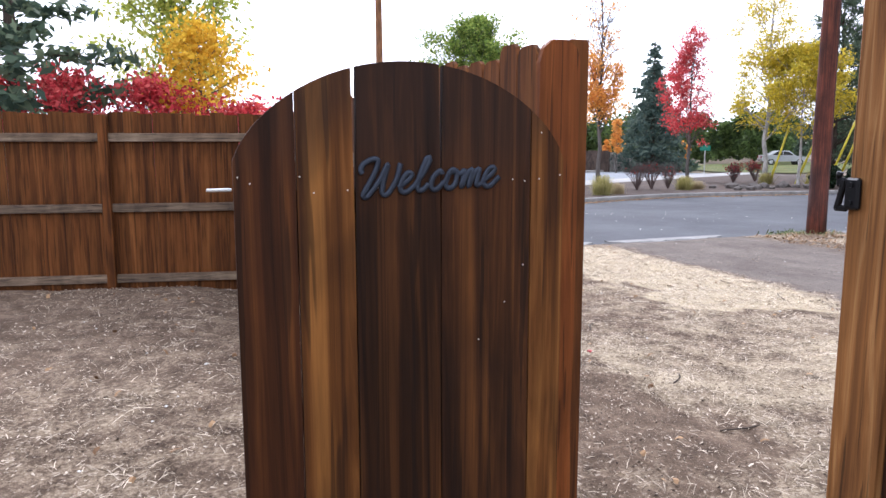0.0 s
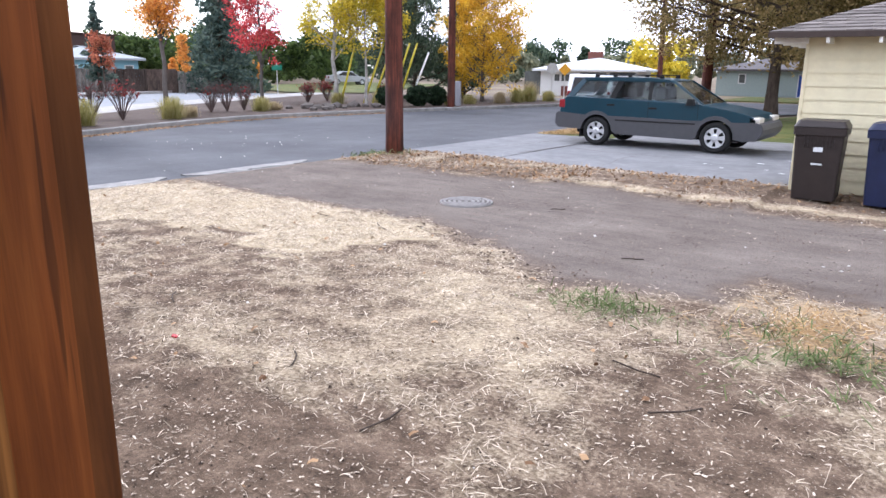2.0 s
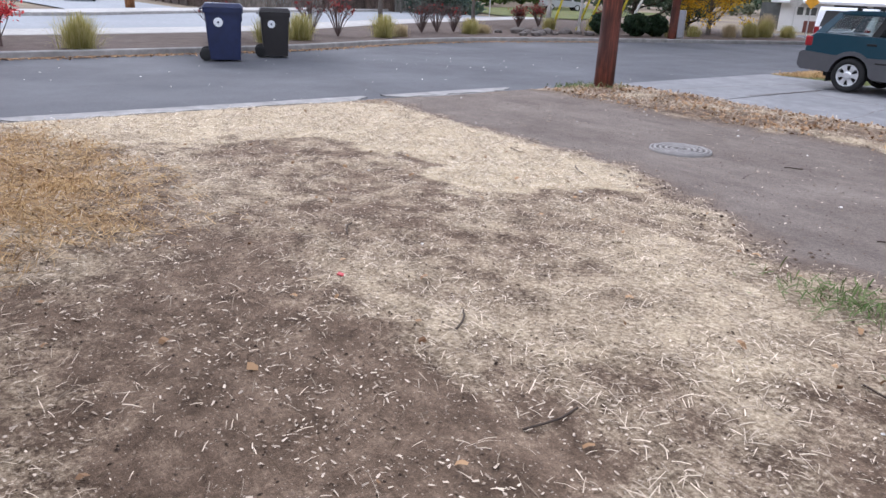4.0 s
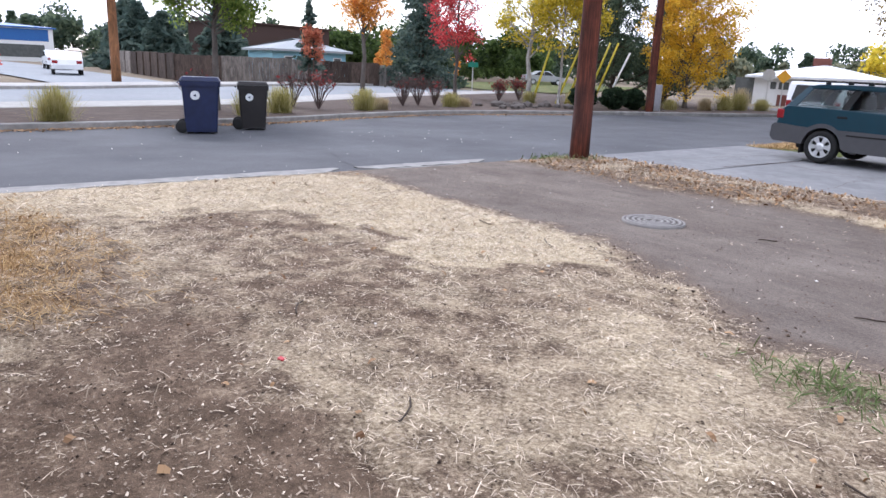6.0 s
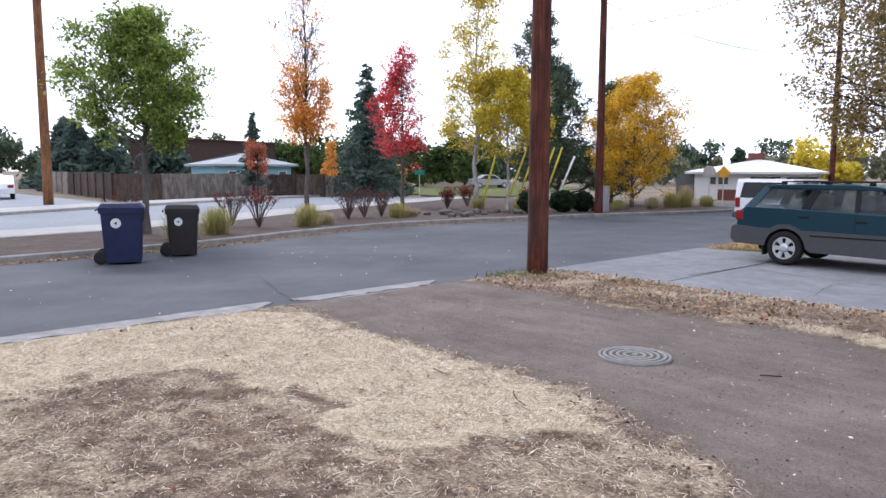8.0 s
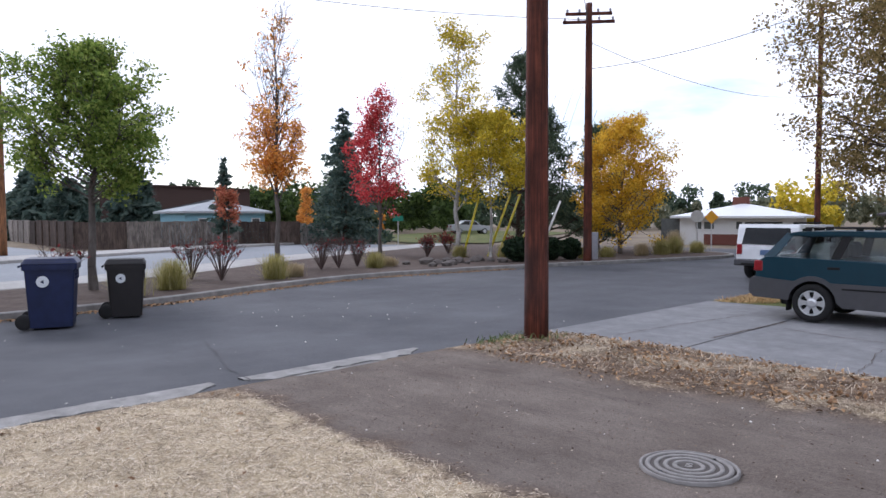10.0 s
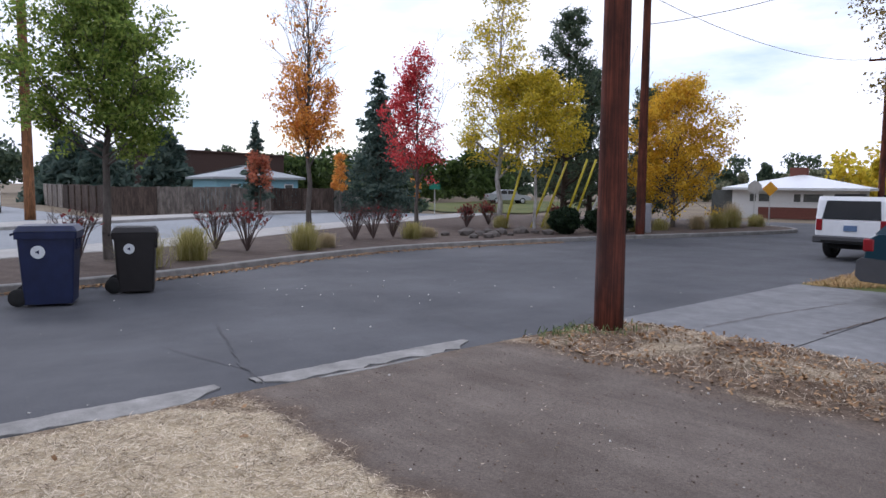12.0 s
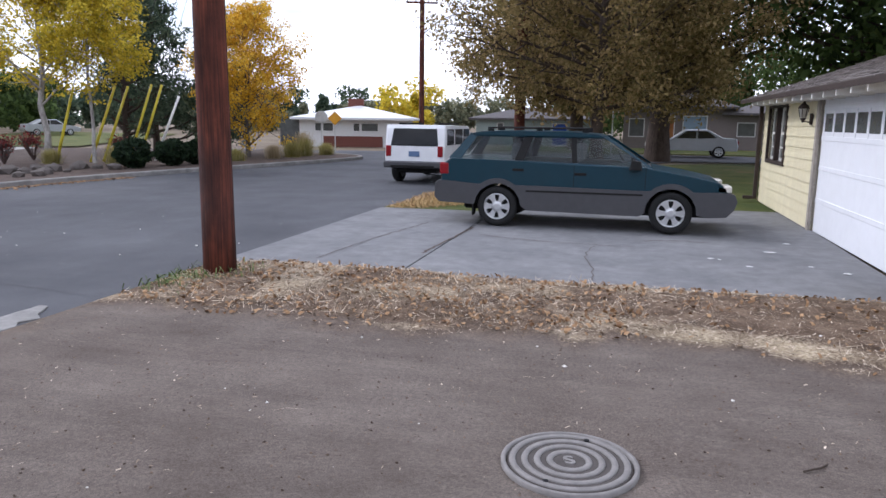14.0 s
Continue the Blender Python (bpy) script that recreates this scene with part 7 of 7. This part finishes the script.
# rocks among the shrubs
M_rock = straw_mat("dark_lava_rock", (0.035, 0.03, 0.028), (0.12, 0.105, 0.095))
random.seed(13)
for k in range(26):
    bm = bmesh.new()
    bmesh.ops.create_icosphere(bm, subdivisions=1, radius=1)
    s = random.uniform(0.1, 0.26)
    for v in bm.verts:
        v.co = Vector((v.co.x * s * random.uniform(0.8, 1.3), v.co.y * s * random.uniform(0.8, 1.3), v.co.z * s * 0.65 * random.uniform(0.8, 1.2)))
    u = random.uniform(0, 1)
    rk = part("rock", bm, M_rock)
    rk.matrix_world = pose(-15.6 - random.uniform(-0.9, 1.6), 11.5 + 3.6 * u, 0.1 + s * 0.3)
    tagged(rk, "dark rough rock in the planting strip", "rock", group="rocks in the planting strip")

# fallen leaves in the gutter of the far kerb
rl = np.random.default_rng(17)
kl = np.array([p for p in kerb_line if -9 < p[1] < 14])
pick = rl.integers(0, len(kl) - 1, 2600)
f = rl.random((2600, 1))
pos = kl[pick] * (1 - f) + kl[pick + 1] * f
pos[:, 0] += np.abs(rl.normal(0, 0.16, 2600)) + 0.02
an = rl.uniform(0, 6.28, 2600)
tagged(new("dead_leaves", ribbons("dead_leaves", np.column_stack([pos, np.full(2600, 0.002)]), np.stack([np.cos(an), np.sin(an), 0.3 * rl.normal(0, 1, 2600)], 1), np.tile([0, 0, 1.0], (2600, 1)), rl.uniform(0.04, 0.08, 2600), rl.uniform(0.03, 0.05, 2600), M_litter, 0.15)), "brown fallen leaves along the kerb gutter", "dead leaves", kind="stuff")

# ---- far buildings ----
M_farwhite = plain("white_house_paint", (0.66, 0.66, 0.64), 0.7, 0, 0.06)
M_metalroof = plain("pale_metal_roof", (0.72, 0.73, 0.74), 0.4, 0.2, 0.05)
M_brick = plain("red_brick_band", (0.16, 0.06, 0.045), 0.9, 0, 0.3, 20)
M_farblue = plain("light_blue_house_paint", (0.22, 0.42, 0.5), 0.7, 0, 0.08)
M_greyroof = plain("grey_roof", (0.30, 0.32, 0.33), 0.9, 0, 0.12)
M_darkroof = plain("dark_grey_roof", (0.11, 0.10, 0.10), 0.9, 0, 0.2)
M_sage = plain("grey_green_house_paint", (0.30, 0.36, 0.34), 0.75, 0, 0.08)
M_taupe = plain("taupe_house_paint", (0.20, 0.17, 0.16), 0.8, 0, 0.1)
M_bluedoor = plain("bright_blue_door", (0.02, 0.07, 0.32), 0.5)
M_orangedoor = plain("orange_wooden_door", (0.32, 0.13, 0.04), 0.6)
M_bluewin = plain("pale_blue_window", (0.24, 0.32, 0.4), 0.15, 0, 0.1)
M_darkbrown = plain("dark_brown_boards", (0.05, 0.028, 0.022), 0.85, 0, 0.15)
M_storeblue = plain("blue_shop_front", (0.02, 0.10, 0.30), 0.6)


def far_house(name, m, length, depth, eave, rise, wall, roof, openings, label, over=0.5, band=None, hip=True):
    """Front face along local x, looking to local -y. openings: x0, x1, z0, z1, material, name."""
    h = thing(name, m, label, "house")
    part("wall", box(0, 0, -0.1, length, depth, eave), wall, h)
    if band:
        part("brick_band", box(band[0], -0.06, -0.05, band[1], -0.003, band[2], 0.005), M_brick, h, "red brick band")
    bm = bmesh.new()
    e = [Vector(c) for c in ((-over, -over, eave), (length + over, -over, eave), (length + over, depth + over, eave), (-over, depth + over, eave))]
    hd = depth / 2 + over
    ins = hd if hip else 0.0
    r0, r1 = Vector((-over + ins, depth / 2, eave + rise)), Vector((length + over - ins, depth / 2, eave + rise))
    lo = [bm.verts.new(c) for c in e]
    hi = [bm.verts.new(c + Vector((0, 0, 0.14))) for c in e]
    a, b = bm.verts.new(r0), bm.verts.new(r1)
    bm.faces.new(list(reversed(lo)))
    for i in range(4):
        j = (i + 1) % 4
        bm.faces.new((lo[i], lo[j], hi[j], hi[i]))
    bm.faces.new((hi[0], hi[1], b, a))
    bm.faces.new((hi[1], hi[2], b))
    bm.faces.new((hi[2], hi[3], a, b))
    bm.faces.new((hi[3], hi[0], a))
    part("roof", bm, roof, h)
    for x0, x1, z0, z1, mt, nm in openings:
        o = part(nm, box(x0, -0.03, z0, x1, -0.004, z1, 0.004), mt, h)
        for q in ((x0 - 0.06, z0 - 0.06, x1 + 0.06, z0), (x0 - 0.06, z1, x1 + 0.06, z1 + 0.06), (x0 - 0.06, z0, x0, z1), (x1, z0, x1 + 0.06, z1)):
            part("frame", box(q[0], -0.05, q[1], q[2], -0.005, q[3], 0.004), M_farwhite, o)
    return h


wh = far_house("bungalow", pose(-20.1, 38.1, 0, 0, 0, 14), 6.7, 6.5, 1.62, 0.95, M_farwhite, M_metalroof, ((1.0, 1.35, 0.95, 1.4, M_dusky, "window"), (1.5, 2.1, 0.95, 1.4, M_dusky, "window"), (3.4, 3.75, 0.95, 1.4, M_dusky, "window"), (3.9, 4.9, 0.95, 1.4, M_dusky, "window"), (5.5, 5.8, 0.95, 1.4, M_dusky, "window")), "white bungalow with a pale metal roof and brick band", 0.5, (1.5, 5.2, 0.62))
part("chimney", box(2.6, 3.2, 2.3, 3.6, 3.8, 3.0, 0.02), M_brick, wh)
part("porch_door", box(-1.4, 0.8, 0.0, -0.001, 0.9, 1.6), M_dusky, wh)
far_house("house", pose(-11.2, 49.0, 0, 0, 0, 4), 8.5, 6, 1.75, 0.95, M_sage, M_darkroof, ((1.6, 2.0, 0.9, 1.5, M_dusky, "window"), (5.6, 6.6, 0.0, 1.5, M_bluedoor, "door")), "low grey-green house with a bright blue door", 0.5)
far_house("house", pose(-0.6, 46.5, 0, 0, 0, -4), 6.6, 6, 2.6, 1.4, M_taupe, M_darkroof, ((0.4, 1.3, 0.8, 1.9, M_dusky, "window"), (2.2, 3.2, 0.3, 2.1, M_orangedoor, "door"), (3.8, 5.2, 0.7, 2.1, M_bluewin, "window")), "taupe house with an orange front door", 0.5)
far_house("house", pose(6.0, 46.2, 0, 0, 0, -4), 9, 6, 2.2, 1.3, M_taupe, M_darkroof, ((0.5, 1.5, 0.9, 1.7, M_dusky, "window"),), "low taupe house wing behind the lawn", 0.5)
far_house("house", pose(-42.65, 15.5, 0, 0, 0, 82), 5.4, 6.0, 2.02, 0.95, M_farblue, M_greyroof, ((0.9, 1.4, 1.0, 1.65, M_dusky, "window"), (3.0, 3.4, 1.0, 1.65, M_dusky, "window"), (4.5, 5.0, 1.0, 1.65, M_dusky, "window")), "light blue house with a grey hip roof", 0.4)
far_house("barn", pose(-63, 22.0, 0, 0, 0, 108), 12.0, 8.0, 4.6, 0.3, M_darkbrown, M_darkbrown, (), "big dark brown flat-topped building", 0.2)
far_house("shop", pose(-90, -1.0, 0, 0, 0, 95), 12.0, 10.0, 3.6, 0.6, M_farwhite, M_storeblue, ((1, 11, 0.4, 1.8, M_dusky, "shop_window"), (0.5, 11.5, 2.2, 3.5, M_storeblue, "sign_board")), "pale shop with a blue front far down the road", 0.3)

# board fence across the main road
far_fence = thing("board_fence", pose(0, 0, 0), "long weathered board fence across the main road", "fence")
random.seed(31)


def board_run(p, q, h0, h1, mats, boards=10):
    p, q = Vector((*p, 0)), Vector((*q, 0))
    L = (q - p).length
    n = max(1, int(L / 1.9))
    for i in range(n):
        a, b = p.lerp(q, i / n), p.lerp(q, (i + 1) / n)
        h = h0 + (h1 - h0) * i / n + random.uniform(-0.03, 0.03)
        bm = bmesh.new()
        ln = (b - a).length
        w = ln / boards
        for k in range(boards):
            add_box(bm, k * w + 0.006, -0.012, -0.05, (k + 1) * w - 0.006, 0.012, h + random.uniform(-0.02, 0.02))
        add_box(bm, -0.05, 0.013, -0.05, 0.05, 0.1, h - 0.05)
        ob = part("fence_panel", bm, random.choice(mats), far_fence)
        ob["kind"] = "stuff"
        ang = math.degrees(math.atan2(b.y - a.y, b.x - a.x))
        ob.matrix_basis = pose(a.x, a.y, 0, 0, 0, ang)


board_run((-38.5, 24.0), (-37.2, 20.6), 1.38, 1.42, [M_palefence])
board_run((-37.2, 20.6), (-37.6, 16.5), 1.5, 1.5, [M_oldfence2])
board_run((-37.6, 16.5), (-38.4, 10.2), 1.5, 1.52, [M_oldfence])
board_run((-38.4, 10.2), (-41.2, 8.4), 1.52, 1.55, [M_oldfence, M_oldfence2])
board_run((-41.2, 8.4), (-62.0, 9.8), 1.55, 1.6, [M_oldfence2, M_oldfence2, M_oldfence])

# signs
M_signgreen = plain("green_sign", (0.01, 0.16, 0.10), 0.5)
M_signyellow = plain("yellow_orange_sign", (0.75, 0.36, 0.02), 0.5)
M_signred = plain("red_sign", (0.5, 0.02, 0.02), 0.5)


def sign(x, y, h, outline, mat, yaw, label, back=M_galv):
    s = thing("road_sign", pose(x, y, 0.0, 0, 0, yaw), label, "road sign")
    part("sign_post", box(-0.03, 0.0, -0.1, 0.03, 0.05, h, 0.004), M_galv, s)
    bm = bmesh.new()
    add_prism(bm, outline, -0.004, 0.004, Matrix.Translation((0, -0.006, h - 0.3)) @ Matrix.Rotation(radians(90), 4, "X"))
    part("sign_plate", bm, mat, s)


octo = [(0.33 * math.cos(radians(22.5 + 45 * k)), 0.33 * math.sin(radians(22.5 + 45 * k))) for k in range(8)]
dia = [(0.36, 0), (0, 0.36), (-0.36, 0), (0, -0.36)]
sign(-15.2, 30.6, 2.05, octo, M_galv, 22, "grey back of an octagonal stop sign on a post")
sign(-14.9, 31.6, 2.0, dia, M_signyellow, 22, "orange-yellow diamond warning sign on a post")
sign(-31.2, 23.86, 1.95, [(-0.32, -0.16), (0.32, -0.16), (0.32, 0.16), (-0.32, 0.16)], M_signgreen, 55, "green street name sign across the main road")
sign(-0.9, 33.0, 2.9, [(0, 0.33), (-0.38, -0.33), (0.38, -0.33)][::-1], M_signred, 5, "red triangular sign on a yellow post")

box_ob = thing("utility_box", pose(-13.55, 18.75, 0.1, 0, 0, 30), "grey metal utility box by the pole", "utility box")
part("cabinet", box(-0.2, -0.15, 0, 0.2, 0.15, 1.05, 0.015), M_insul, box_ob)
part("cabinet_door", box(-0.17, -0.162, 0.1, 0.17, -0.151, 0.98, 0.005), M_insul, box_ob)

# ---- far tree lines that close the horizon ----

def woods(name, az0, az1, dist, h0, h1, mat, label, seed, count=46):
    r = np.random.default_rng(seed)
    cs = []
    for k in range(count):
        a = radians(az0 + (az1 - az0) * (k + r.uniform(0, 1)) / count)
        d = dist * r.uniform(0.9, 1.15)
        h = r.uniform(h0, h1)
        spire = r.random() < 0.25
        for lobe in range(7):
            e = r.normal(0, 1, (130, 3))
            e /= np.linalg.norm(e, axis=1)[:, None]
            e *= r.uniform(0.3, 1.0, (130, 1))
            up = r.uniform(0.15, 0.85)
            w = h * (0.3 * (1.05 - up) if spire else 0.24 * r.uniform(0.7, 1.2))
            off = r.normal(0, 0.02 if spire else 0.2, 2) * h
            c = e * np.array([w, w, w * 0.8]) + np.array([math.cos(a) * d + off[0], math.sin(a) * d + off[1], h * up])
            cs.append(c)
    ob = leaf_quads(name, np.concatenate(cs), 0.26 * dist / 100, r, mat, None)
    return tagged(ob, label, "woods", kind="stuff")


# haze of distance is mixed into these pale, greyed leaf greens
L_hazy = leaf_material("hazy_far_leaf", (0.13, 0.15, 0.10), (0.22, 0.235, 0.15), (0.33, 0.31, 0.19))
woods("far_woods", 95, 125, 95, 3.0, 5.5, L_hazy, "far green trees beyond the bungalow", 130, 26)
woods("far_woods", 106.6, 109.2, 74, 4.6, 6.2, L_birch, "far yellow trees beyond the street", 131, 4)
woods("far_woods", 112, 150, 105, 4.0, 8.0, L_pine, "far dark trees along the main road", 132, 40)
woods("far_woods", 135, 155, 80, 4.0, 6.5, L_dark, "dark trees beyond the main road", 133, 30)
woods("far_woods", 140, 150, 70, 2.5, 4.0, L_orange, "far orange trees beyond the main road", 134, 3)
woods("far_woods", 155, 200, 120, 6.0, 9.0, L_pine, "far dark trees beyond the shop", 135, 40)
woods("far_woods", 200, 300, 70, 6.0, 10.0, L_dark, "dark trees beyond the yard", 136, 60)
woods("far_woods", 60, 95, 75, 7.0, 11.0, L_dark, "dark trees behind the far houses", 137, 40)
woods("far_woods", -60, 60, 90, 6.0, 10.0, L_dark, "dark trees behind the garage", 138, 60)
